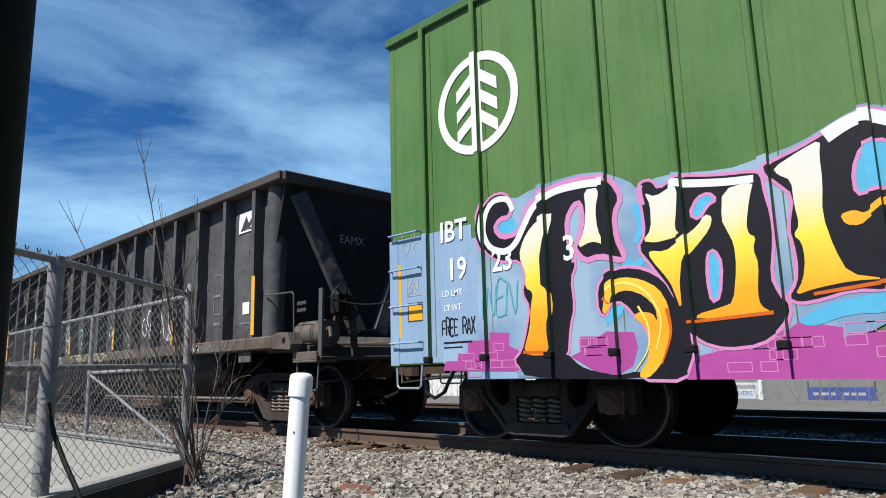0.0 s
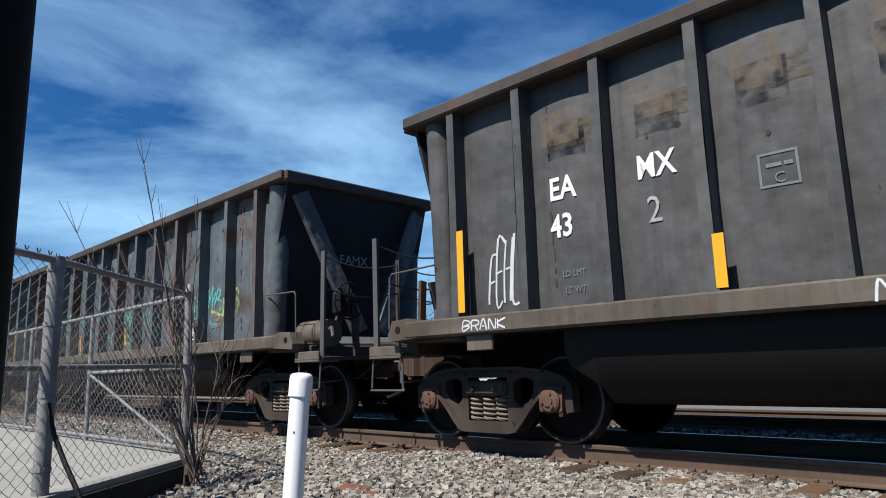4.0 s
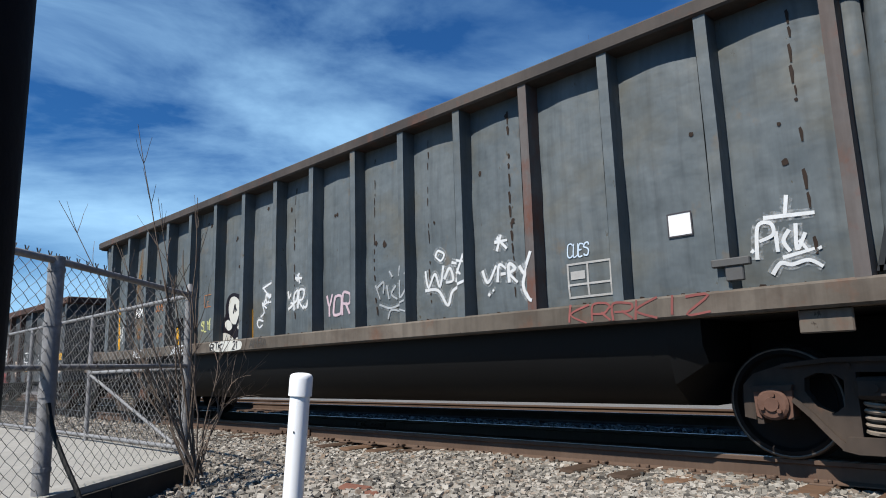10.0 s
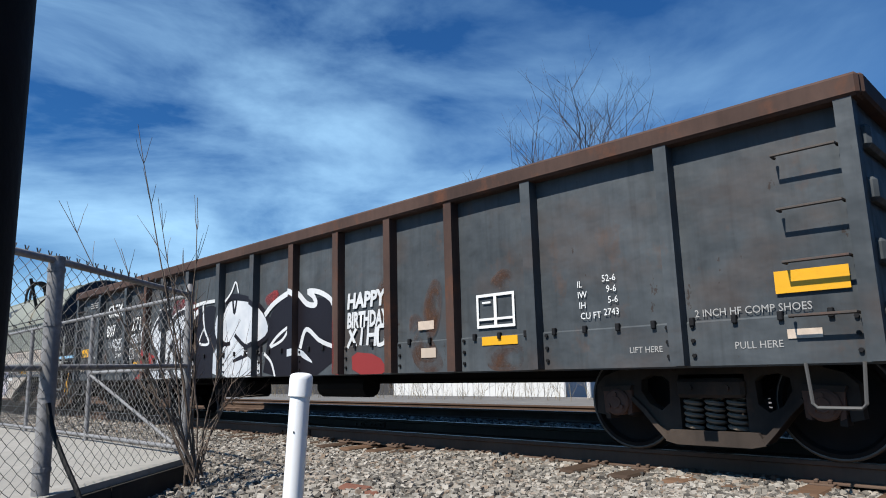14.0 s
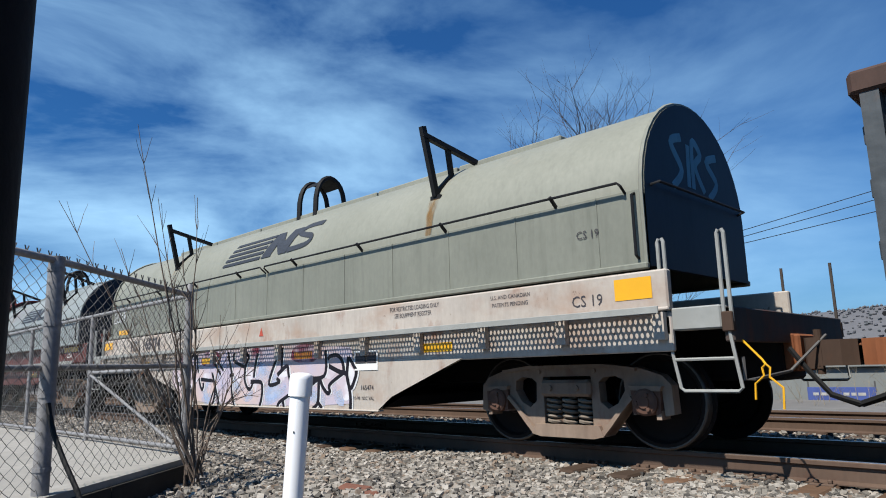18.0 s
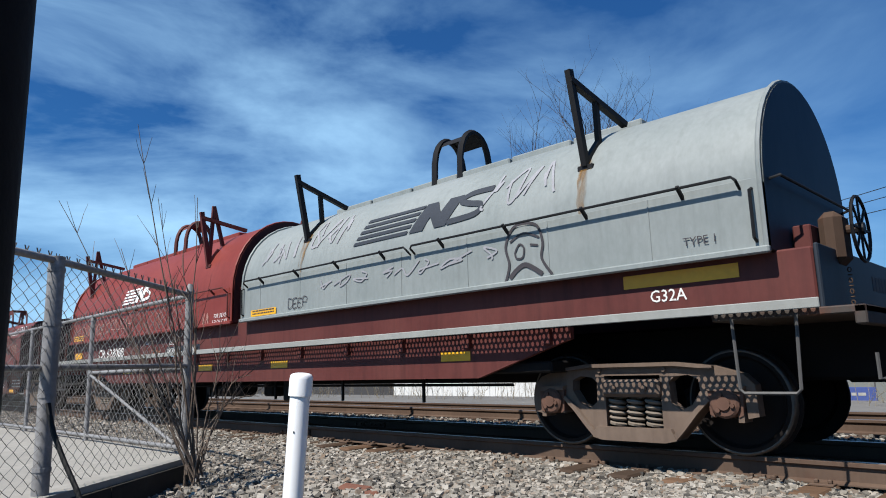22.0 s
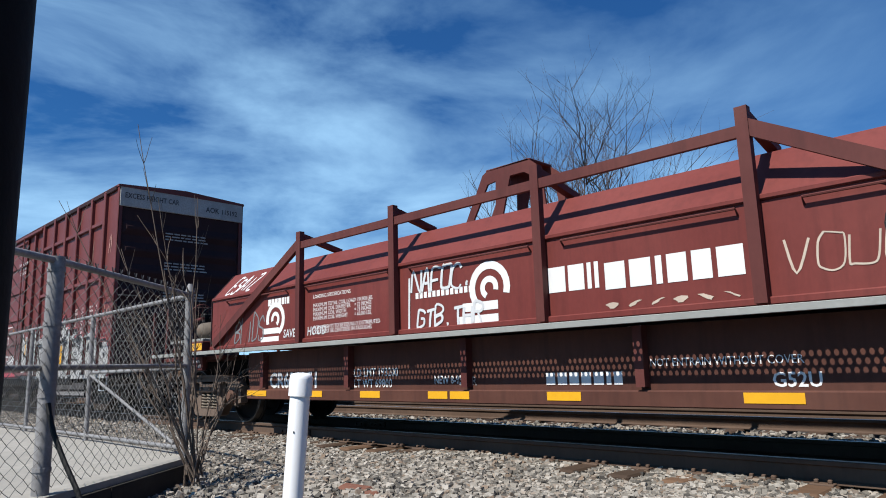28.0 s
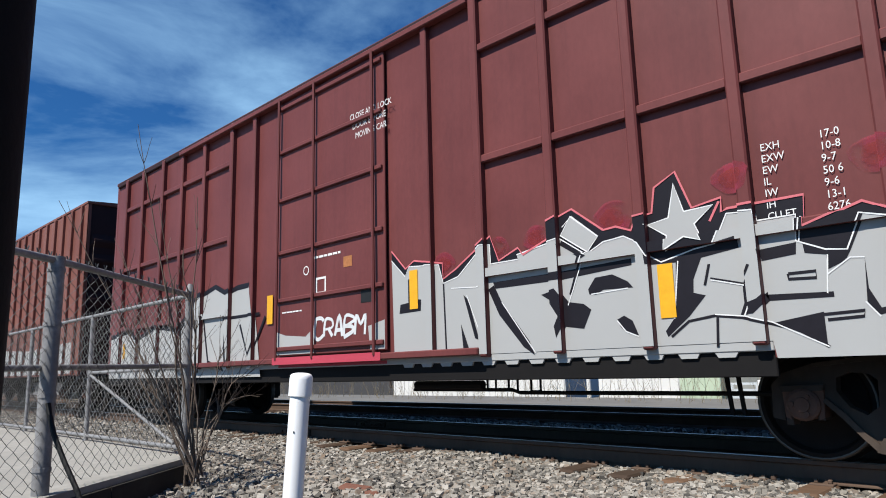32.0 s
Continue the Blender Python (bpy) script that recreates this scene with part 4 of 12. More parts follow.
def ladder(car, x0, x1, zs, y, mat, rail=True):
    """Rungs bolted to the side, one mesh each."""
    for z in zs:
        grab(car, [(x0, y + 0.03, z), (x0, y - 0.06, z), (x1, y - 0.06, z + 0.0), (x1, y + 0.03, z)], 0.013, mat, "ladder_rung")


# the green car with the painted mural; its rear end shows
GX = 1.80
green = make_car("boxcar", GX, "green steel boxcar with a blue corner and a gold mural", "boxcar")
box_body(green, 7.95, 1.55, 0.86, 4.97, m_green, m_green_dk, m_green_dk)
G_RIBS = [-7.31, -6.47, -5.65] + [-4.95 + 0.707 * i for i in range(18)]
for rx in G_RIBS:
    for s in (-1, 1):
        bm = bmesh.new()
        box(bm, rx - 0.035, rx + 0.035, s * 1.545, s * 1.615, 0.90, 4.95, 0.012)
        part("side_post", fix(bm), m_green_dk if s > 0 else m_green, green)
        bm = bmesh.new()
        box(bm, rx - 0.045, rx + 0.045, s * 1.545, s * 1.632, 0.88, 0.95, 0.012)
        part("post_foot", fix(bm), m_under, green)
for s in (-1, 1):
    bm = bmesh.new()
    box(bm, -7.97, 7.97, s * 1.53, s * 1.60, 4.90, 5.02, 0.015)
    part("eave_rail", fix(bm), m_green_dk, green)
    bm = bmesh.new()
    box(bm, -6.75, 6.75, s * 1.50, s * 1.553, 0.69, 0.90, 0.006)
    part("side_sill", fix(bm), m_blue, green)
make_truck(green, -6.20, m_truck)
make_truck(green, 6.20, m_truck)
make_coupler(green, -8.0, -1, m_coupler)
make_coupler(green, 8.0, 1, m_coupler)
ladder(green, -7.92, -7.42, (1.12, 1.55, 1.98, 2.41), -1.56, m_blue)
bm = bmesh.new()
box(bm, -7.972, -7.82, -1.564, -1.548, 0.86, 2.36, 0.003)
part("corner_patch", fix(bm), m_blue, green, "grey-blue overpainted corner post")
stirrup(green, -7.90, -7.46, 0.60, 0.90, -1.53, m_steel)

# the tall brown excess-height car
AX = -141.95
tall = make_car("boxcar", AX, "tall maroon-brown boxcar with a gridded side and grey block graffiti", "boxcar")
box_body(tall, 8.05, 1.52, 0.90, 5.06, m_brown, m_end_shade, m_brown)
A_RIBS = (7.37, 6.50, 5.52, 4.61, 3.68, 2.75, -2.75, -3.74, -4.64, -5.51, -6.48, -7.35)
for rx in A_RIBS:
    for s in (-1, 1):
        bm = bmesh.new()
        box(bm, rx - 0.055, rx + 0.055, s * 1.51, s * 1.60, 0.92, 5.04, 0.015)
        part("side_post", fix(bm), m_brown, tall)
cols = list(A_RIBS)
for a, b in list(zip(cols[:6], cols[1:6])) + list(zip(cols[6:], cols[7:])):
    for z in (1.80, 3.05, 4.35):
        for s in (-1, 1):
            bm = bmesh.new()
            box(bm, b + 0.05, a - 0.05, s * 1.51, s * 1.58, z - 0.045, z + 0.045, 0.012)
            part("side_girt", fix(bm), m_brown, tall)
# two sliding doors, rods and tracks
for s in (-1, 1):
    for d0, d1 in ((-1.26, 1.20),):
        door = None
        bm = bmesh.new()
        box(bm, d0, d1, s * 1.55, s * 1.585, 1.05, 4.90, 0.01)
        door = part("sliding_door", fix(bm), m_brown, tall, "ribbed maroon sliding door")
        for z in (1.15, 1.85, 2.55, 3.35, 4.1, 4.8):
            bm = bmesh.new()
            box(bm, d0 + 0.03, d1 - 0.03, s * 1.58, s * 1.625, z - 0.03, z + 0.03, 0.01)
            part("door_rib", fix(bm), m_brown, door)
        for u in (0.03, 0.40, 0.93):
            bm = bmesh.new()
            xx = d0 + (d1 - d0) * u
            tube(bm, [(xx, s * 1.64, 1.0), (xx, s * 1.64, 4.95)], 0.022, 6)
            part("locking_rod", bm, m_brown, door)
    for z in (0.98, 4.96):
        bm = bmesh.new()
        box(bm, -4.7, 2.7, s * 1.53, s * 1.64, z - 0.04, z + 0.04, 0.012)
        part("door_track", fix(bm), m_brown, tall)
    bm = bmesh.new()
    box(bm, -7.95, 7.95, s * 1.50, s * 1.57, 4.98, 5.09, 0.015)
    part("eave_rail", fix(bm), m_end_shade, tall)
    bm = bmesh.new()
    box(bm, -7.98, 5.60, s * 1.46, s * 1.50, 0.68, 0.88, 0.008)
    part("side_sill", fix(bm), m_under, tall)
    bm = bmesh.new()
    box(bm, -7.98, 5.60, s * 1.49, s * 1.53, 0.875, 0.95, 0.008)
    flange = part("sill_flange", fix(bm), m_silver if s < 0 else m_brown, tall, "silver sprayed sill flange" if s < 0 else "")
    for k in range(14):
        bm = bmesh.new()
        u = 1.42 + 0.31 * k
        if u > 5.4:
            break
        slab(bm, [(u, 0.88), (u + 0.19, 0.88), (u + 0.165, 0.835), (u + 0.03, 0.835)], s * 1.485, s * 1.522)
        part("sill_tab", fix(bm), m_silver if s < 0 else m_brown, flange)
    bm = bmesh.new()
    box(bm, 5.602, 7.98, s * 1.49, s * 1.53, 0.82, 0.95, 0.008)
    part("side_sill", fix(bm), m_brown, tall)
    for px in (-2.0, 1.95):
        bm = bmesh.new()
        box(bm, px - 0.05, px + 0.05, s * 1.51, s * 1.60, 0.95, 4.95, 0.012)
        part("side_post", fix(bm), m_brown, tall)
for e in (-1, 1):
    bm = bmesh.new()
    box(bm, e * 8.02, e * 8.06, -1.50, 1.50, 4.62, 5.08, 0.01)
    part("end_band", fix(bm), m_white_dim, tall, "white band across the end top")
bm = bmesh.new()
tube(bm, [(1.0, -0.95, 0.56), (2.6, -0.95, 0.56), (2.7, -0.95, 0.53), (5.4, -0.9, 0.53)], 0.022, 6)
tube(bm, [(1.2, -1.1, 0.62), (2.3, -1.1, 0.62)], 0.05, 8)
part("brake_pipe", bm, m_under, tall, "black brake pipes slung under the sill")
for u in (2.45, 2.75, 3.05):
    grab(tall, [(u, -1.2, 0.72), (u, -1.2, 0.56), (u + 0.12, -1.2, 0.56), (u + 0.12, -1.2, 0.72)], 0.014, m_under, "pipe_hanger")
for u in (5.0, 5.1):
    bm = bmesh.new()
    bar(bm, (u, -1.0, 0.72), (u + 0.03, -1.0, 0.36), 0.03, 0.03)
    part("brake_rod", bm, m_under, tall)
make_truck(tall, 6.52, m_truck)
make_truck(tall, -6.52, m_truck)
make_coupler(tall, 8.1, 1, m_coupler)
make_coupler(tall, -8.1, -1, m_coupler)
ladder(tall, 7.52, 8.0, (1.10, 1.60, 2.09, 2.58), -1.55, m_brown)
stirrup(tall, 7.55, 8.0, 0.55, 0.86, -1.53, m_steel)

# the last car in view
BX = -159.95
last = make_car("boxcar", BX, "faded red-brown boxcar with closely ribbed sides", "boxcar")
box_body(last, 8.0, 1.52, 0.90, 5.06, m_brown2, m_end_shade, m_brown2)
for i in range(23):
    rx = -7.7 + 0.70 * i
    for s in (-1, 1):
        bm = bmesh.new()
        box(bm, rx - 0.045, rx + 0.045, s * 1.51, s * 1.59, 0.92, 5.04, 0.012)
        part("side_post", fix(bm), m_brown2, last)
make_truck(last, 6.5, m_truck)
make_truck(last, -6.5, m_truck)
make_coupler(last, 8.05, 1, m_coupler)

# ---- low mill gondola ----
CX = -71.76
mill = make_car("mill_gondola", CX, "charcoal low-sided gondola with a brown top rim and white outlined graffiti", "gondola")
M_RIBS = (6.72, 5.25, 4.15, 3.10, 2.05, 0.98, -0.12, -1.22, -2.36, -3.42, -4.20, -5.21, -6.71)
m_edges = [8.20] + list(M_RIBS) + [-8.20]
for s in (-1, 1):
    for a, b in zip(m_edges, m_edges[1:]):
        bm = bmesh.new()
        rows = []
        for j in range(7):
            z = 1.10 + (2.66 - 1.10) * j / 6
            row = []
            for i in range(5):
                xx = b + (a - b) * i / 4
                d = 0.008 * math.sin(math.pi * i / 4) * math.sin(math.pi * j / 6) + 0.006 * noise.noise((xx * 1.5, z * 1.5, 9.0 + s))
                row.append(bm.verts.new((xx, s * (1.48 + d), z)))
            rows.append(row)
        for p, q in zip(rows, rows[1:]):
            for i in range(4):
                bm.faces.new((p[i], p[i + 1], q[i + 1], q[i]))
        g = bmesh.ops.extrude_face_region(bm, geom=bm.faces[:])
        for v in g["geom"]:
            if isinstance(v, bmesh.types.BMVert):
                v.co.y -= s * 0.03
        part("side_panel", fix(bm), m_gon_d, mill, smooth=True)
    for rx in M_RIBS + (8.14, -8.14):
        bm = bmesh.new()
        slab(bm, [(rx - 0.06, 0.78), (rx + 0.06, 0.78), (rx + 0.06, 2.66), (rx - 0.06, 2.66)], s * 1.47, s * 1.60)
        rib = part("rib", fix(bm), m_rim_brown if -4.5 < rx < -4.0 or 0.5 < rx < 4.5 else m_gon_d, mill)
        bm = bmesh.new()
        for k in (-0.11, 0.11):
            for z in (0.86, 0.98, 1.10):
                disc(bm, rx + k, s * 1.495, z, 0.018, s * 0.02, 6)
        part("rivets", fix(bm), m_black, rib)
    bm = bmesh.new()
    box(bm, -8.22, 8.22, s * 1.42, s * 1.495, 0.76, 1.14, 0.015)
    part("side_sill", fix(bm), m_gon_d, mill)
    bm = bmesh.new()
    box(bm, -8.26, 8.26, s * 1.42, s * 1.62, 2.65, 2.83, 0.025)
    part("top_rim", fix(bm), m_rim_brown, mill, "dented brown top rim")
    bm = bmesh.new()
    box(bm, -0.02, 0.02, s * 1.485, s * 1.525, 1.10, 1.17, 0.006)
    lug = part("lading_lug", fix(bm), m_black, mill)
    lug.matrix_basis = pose(-8.0, 0, 0)
    for k in range(1, 47):
        again(lug, pose(-8.0 + 0.345 * k, 0, 0), mill)
for e in (-1, 1):
    bm = bmesh.new()
    box(bm, e * 8.12, e * 8.18, -1.48, 1.48, 0.78, 2.80, 0.01)
    for z in (1.1, 1.55, 2.0, 2.4):
        box(bm, e * 8.16, e * 8.25, -1.42, 1.42, z - 0.09, z + 0.09, 0.03)
    part("end_wall", fix(bm), m_gon_d, mill, "dark ribbed end wall")
    bm = bmesh.new()
    box(bm, e * 8.10, e * 8.28, -1.56, 1.56, 2.66, 2.83, 0.02)
    part("end_rim", fix(bm), m_rim_brown, mill)
    make_coupler(mill, e * 8.25, e, m_coupler)
    make_truck(mill, e * 6.75, m_truck)
    for s in (-1, 1):
        ladder(mill, e * 7.62, e * 8.06, (1.12, 1.52, 1.92, 2.34), s * 1.56 if s < 0 else 1.62, m_rim)
        stirrup(mill, e * 7.66, e * 8.04, 0.46, 0.78, s * 1.50, m_bar)
bm = bmesh.new()
box(bm, -8.1, 8.1, -0.33, 0.33, 0.62, 1.10, 0.03)
box(bm, -8.1, 8.1, -1.42, 1.42, 1.04, 1.12, 0.01)
for k in range(-7, 8):
    box(bm, k - 0.05, k + 0.05, -1.4, 1.4, 0.80, 1.05, 0.01)
part("underframe", fix(bm), m_under, mill)
bm = bmesh.new()
box(bm, -2.6, -1.4, -0.9, -0.4, 0.42, 0.72, 0.05)
tube(bm, [(0.6, -0.7, 0.60), (1.7, -0.7, 0.60)], 0.16, 12)
tube(bm, [(-6, -0.5, 0.66), (6, -0.5, 0.66)], 0.02, 6)
part("brake_gear", fix(bm), m_under, mill)

# ---- coil cars ----
HOOD_MID, HOOD_HALF = -0.30, 1.13       # the covers sit a little to the near side of the track's middle


def hood_y(z, waist=2.32, rise=1.10):
    """How far a round hood reaches towards the near side at height z."""
    return HOOD_HALF * (1.0 if z <= waist else math.sqrt(max(0.0, 1 - ((z - waist) / rise) ** 2))) - HOOD_MID


def oy(s, d=0.0):
    """A hood's side wall (s: -1 near, 1 far), d outside it."""
    return HOOD_MID + s * (HOOD_HALF + d)


def hood_profile(z0, waist, rise, n=20):
    p = [(oy(-1), z0)]
    for i in range(n + 1):
        t = math.pi * i / n
        p.append((HOOD_MID - HOOD_HALF * math.cos(t), waist + rise * math.sin(t)))
    p.append((oy(1), z0))
    return p


def round_hood(car, x0, x1, z0, m_top, m_low, m_cap, name, label, hooks, hoop, m_hook, seams, waist=2.32, rise=1.10, rail=2.44):
    """A removable rounded coil cover with lifting hooks, loop and side rails; it is one part with its own pieces."""
    apex = waist + rise
    prof = hood_profile(z0, waist, rise)
    bm = bmesh.new()
    a = [bm.verts.new((x0, y, z)) for y, z in prof]
    b = [bm.verts.new((x1, y, z)) for y, z in prof]
    for i in range(len(prof) - 1):
        bm.faces.new((a[i], a[i + 1], b[i + 1], b[i]))
    hood = part(name, fix(bm), m_top, car, label, smooth=True)
    for e, xx in ((-1, x0), (1, x1)):
        bm = bmesh.new()
        v = [bm.verts.new((xx, y, z)) for y, z in prof]
        w = [bm.verts.new((xx - e * 0.05, y, z)) for y, z in prof]
        bm.faces.new(v)
        bm.faces.new(w[::-1])
        for i in range(len(prof)):
            j = (i + 1) % len(prof)
            bm.faces.new((v[i], v[j], w[j], w[i]))
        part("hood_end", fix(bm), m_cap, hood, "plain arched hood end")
        bm = bmesh.new()
        ring = [(xx - e * 0.03, HOOD_MID + (y - HOOD_MID) * 1.012, z + 0.012) for y, z in prof]
        tube(bm, ring, 0.022, 5, cap=False)
        part("end_lip", bm, m_top, hood)
    # lower side band, seams
    for s in (-1, 1):
        bm = bmesh.new()
        box(bm, x0 + 0.02, x1 - 0.02, oy(s, 0.002), oy(s, 0.012), z0, waist + 0.05, 0.003)
        part("side_band", fix(bm), m_low, hood)
        bm = bmesh.new()
        box(bm, x0, x1, oy(s), oy(s, 0.06), z0 - 0.03, z0 + 0.03, 0.012)
        part("hood_foot", fix(bm), m_low, hood)
        for x in seams:
            bm = bmesh.new()
            box(bm, x - 0.006, x + 0.006, oy(s, 0.010), oy(s, 0.018), z0, waist + 0.05, 0.002)
            part("panel_seam", fix(bm), m_low, hood)
        # long rails on stand-offs, and an upright rod at each end
        span = (x1 - x0 - 0.3) / 2
        for k in (0, 1):
            u0 = x0 + 0.15 + k * span + 0.04
            u1 = u0 + span - 0.08
            bm = bmesh.new()
            tube(bm, [(u0, oy(s, 0.01), rail - 0.09), (u0, oy(s, 0.09), rail - 0.03), (u0 + 0.03, oy(s, 0.10), rail), (u1 - 0.03, oy(s, 0.10), rail), (u1, oy(s, 0.09), rail - 0.03), (u1, oy(s, 0.01), rail - 0.09)], 0.013, 6)
            side = part("side_rail", bm, m_hook, hood)
            for i in range(4):
                xx = u0 + (u1 - u0) * (i + 0.5) / 4
                bm = bmesh.new()
                bar(bm, (xx, oy(s), rail - 0.08), (xx, oy(s, 0.11), rail + 0.015), 0.028)
                part("rail_clip", bm, m_hook, side)
        for xx in (x0 + 0.08, x1 - 0.10):
            bm = bmesh.new()
            tube(bm, [(xx, oy(s), rail - 0.10), (xx, oy(s, 0.06), rail - 0.12), (xx, oy(s, 0.06), z0 + 0.10), (xx, oy(s), z0 + 0.07)], 0.014, 6)
            part("end_rod", bm, m_hook, hood)
    for e, xx in ((-1, x0), (1, x1)):
        bm = bmesh.new()
        tube(bm, [(xx, oy(-1, -0.12), rail - 0.02), (xx + e * 0.08, oy(-1, -0.14), rail), (xx + e * 0.08, oy(1, -0.14), rail), (xx, oy(1, -0.12), rail - 0.02)], 0.013, 6)
        part("end_rail", bm, m_hook, hood)
    # ridge battens
    n = 6
    for k in range(n):
        a = x0 + 1.4 + (x1 - x0 - 2.8) * k / n
        bm = bmesh.new()
        box(bm, a + 0.02, a + (x1 - x0 - 2.8) / n - 0.02, HOOD_MID - 0.30, HOOD_MID + 0.30, apex - 0.06, apex + 0.035, 0.015)
        part("ridge_batten", fix(bm), m_top, hood)
    # lifting brackets: a leg, an arm to the ridge and a stay on each side
    for hx in hooks:
        for s in (-1, 1):
            bm = bmesh.new()
            zf = waist + 0.56
            at = lambda z, d: HOOD_MID + s * (hood_y(z, waist, rise) + HOOD_MID + d)
            foot = Vector((hx, at(zf, 0.01), zf))
            top = Vector((hx, HOOD_MID + s * 1.19, 3.72))
            ridge = Vector((hx + 0.12, HOOD_MID + s * 0.36, apex - 0.02))
            bar(bm, foot, top, 0.075, 0.06)
            bar(bm, top + Vector((0, 0, -0.10)), ridge, 0.07, 0.06)
            knee = Vector((hx + 0.02, at(zf + 0.30, 0.02), zf + 0.30))
            bar(bm, foot + Vector((0, 0, 0.04)), knee, 0.06, 0.05)
            if m_hook is m_red_dk:
                peak = Vector((hx, HOOD_MID + s * 0.96, 3.86))
                bar(bm, foot, peak, 0.06, 0.05)
                bar(bm, peak, Vector((hx + 0.02, at(zf + 0.38, 0.01), zf + 0.38)), 0.06, 0.05)
            else:
                bar(bm, knee, top.lerp(ridge, 0.45) + Vector((0, 0, -0.06)), 0.06, 0.05)
            ya, yb = sorted((at(zf, -0.03), at(zf, 0.03)))
            box(bm, hx - 0.09, hx + 0.09, ya, yb, zf - 0.05, zf + 0.01, 0.008)
            part("lifting_bracket", bm, m_hook, hood, "angled steel lifting bracket")
    # lifting loop
    for k in (-0.24, 0.24):
        bm = bmesh.new()
        pts = [(hoop + k, HOOD_MID - 0.30 * math.cos(math.pi * i / 12), apex - 0.05 + 0.70 * math.sin(math.pi * i / 12) ** 0.6) for i in range(13)]
        tube(bm, pts, 0.045, 6)
        part("lifting_loop", bm, m_hook, hood, "arched lifting loop on the ridge", True)
    bm = bmesh.new()
    for i in range(3, 9):
        t0, t1 = math.pi * i / 12, math.pi * (i + 1) / 12
        p = [(HOOD_MID - 0.29 * math.cos(t), apex - 0.05 + 0.69 * math.sin(t) ** 0.6) for t in (t0, t1)]
        v = [(hoop - 0.24, *p[0]), (hoop + 0.24, *p[0]), (hoop + 0.24, *p[1]), (hoop - 0.24, *p[1])]
        faces_in(bm, v, [(0, 1, 2, 3)])
    part("loop_saddle", bm, m_hook, hood, "curved saddle plate between the loops")
    return hood


def grating(car, x0, x1, ya, yb, z, mat, px=0.052, py=0.037):
    """A flat walkway plate with real round holes; the sun throws dots through it."""
    bm = bmesh.new()
    lo, hi = min(ya, yb), max(ya, yb)
    n, m = int((x1 - x0) / px), max(1, int((hi - lo - 0.03) / py))
    dx, dy = (x1 - x0) / n, (hi - lo - 0.03) / m
    for j in range(m):
        cy = lo + 0.015 + dy * (j + 0.5)
        for i in range(n):
            cx = x0 + dx * (i + 0.5)
            sh = (0.18 if j % 2 else -0.18) * dx
            hx, hy, rx, ry = dx / 2, dy / 2, dx * 0.31, dy * 0.39
            outer = [(cx - hx, cy - hy), (cx, cy - hy), (cx + hx, cy - hy), (cx + hx, cy), (cx + hx, cy + hy), (cx, cy + hy), (cx - hx, cy + hy), (cx - hx, cy)]
            vo = [bm.verts.new((a, b, z)) for a, b in outer]
            vi = [bm.verts.new((cx + sh + rx * math.cos(t), cy + ry * math.sin(t), z)) for t in (math.pi * (1.25 + 0.25 * q) for q in range(8))]
            for q in range(8):
                bm.faces.new((vo[q], vo[(q + 1) % 8], vi[(q + 1) % 8], vi[q]))
    return part("walkway_grating", bm, mat, car, "perforated walkway plate")


# cream coil car
NX = -88.10
cream = make_car("coil_car", NX, "cream-hooded steel coil car with a rust-streaked sill and purple graffiti", "coil car")
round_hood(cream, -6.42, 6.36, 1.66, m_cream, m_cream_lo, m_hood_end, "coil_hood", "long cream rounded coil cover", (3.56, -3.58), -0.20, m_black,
           [-5.9 + 0.98 * i for i in range(13)])
for s in (-1, 1):
    bm = bmesh.new()
    box(bm, -6.44, 6.56, s * 1.47, s * 1.56, 1.26, 1.60, 0.015)
    part("side_sill", fix(bm), m_sill_w, cream, "rust-streaked off-white side sill")
    bm = bmesh.new()
    box(bm, -6.44, 6.56, s * 1.46, s * 1.575, 1.245, 1.275, 0.01)
    part("sill_flange", fix(bm), m_sill_w, cream)
    bm = bmesh.new()
    slab(bm, [(-4.30, 0.92), (-2.83, 0.54), (-2.60, 0.34), (2.73, 0.34), (2.98, 0.50), (4.15, 0.92)], s * 1.50, s * 1.54)
    part("belly_plate", fix(bm), m_sill_w, cream, "deep off-white belly side plate")
    bm = bmesh.new()
    box(bm, -2.62, 2.75, s * 1.46, s * 1.56, 0.32, 0.34, 0.006)
    part("belly_flange", fix(bm), m_sill_w, cream)
    bm = bmesh.new()
    box(bm, -6.44, 6.56, s * 1.48, s * 1.53, 0.90, 1.23, 0.01)
    part("upper_plate", fix(bm), m_sill_w, cream)
    grating(cream, -6.40, 6.50, s * 1.545, s * 1.755, 1.235, m_sill_w)
    bm = bmesh.new()
    box(bm, -6.44, 6.56, s * 1.75, s * 1.765, 1.21, 1.27, 0.004)
    part("walkway_edge", fix(bm), m_strip, cream)
    for i in range(14):
        a = -6.40 + 0.99 * i
        bm = bmesh.new()
        slab(bm, [(a - 0.05, 1.0), (a + 0.05, 1.0), (a + 0.05, 1.23), (a - 0.05, 1.23)], s * 1.54, s * 1.60)
        part("walkway_bracket", fix(bm), m_sill_w, cream)
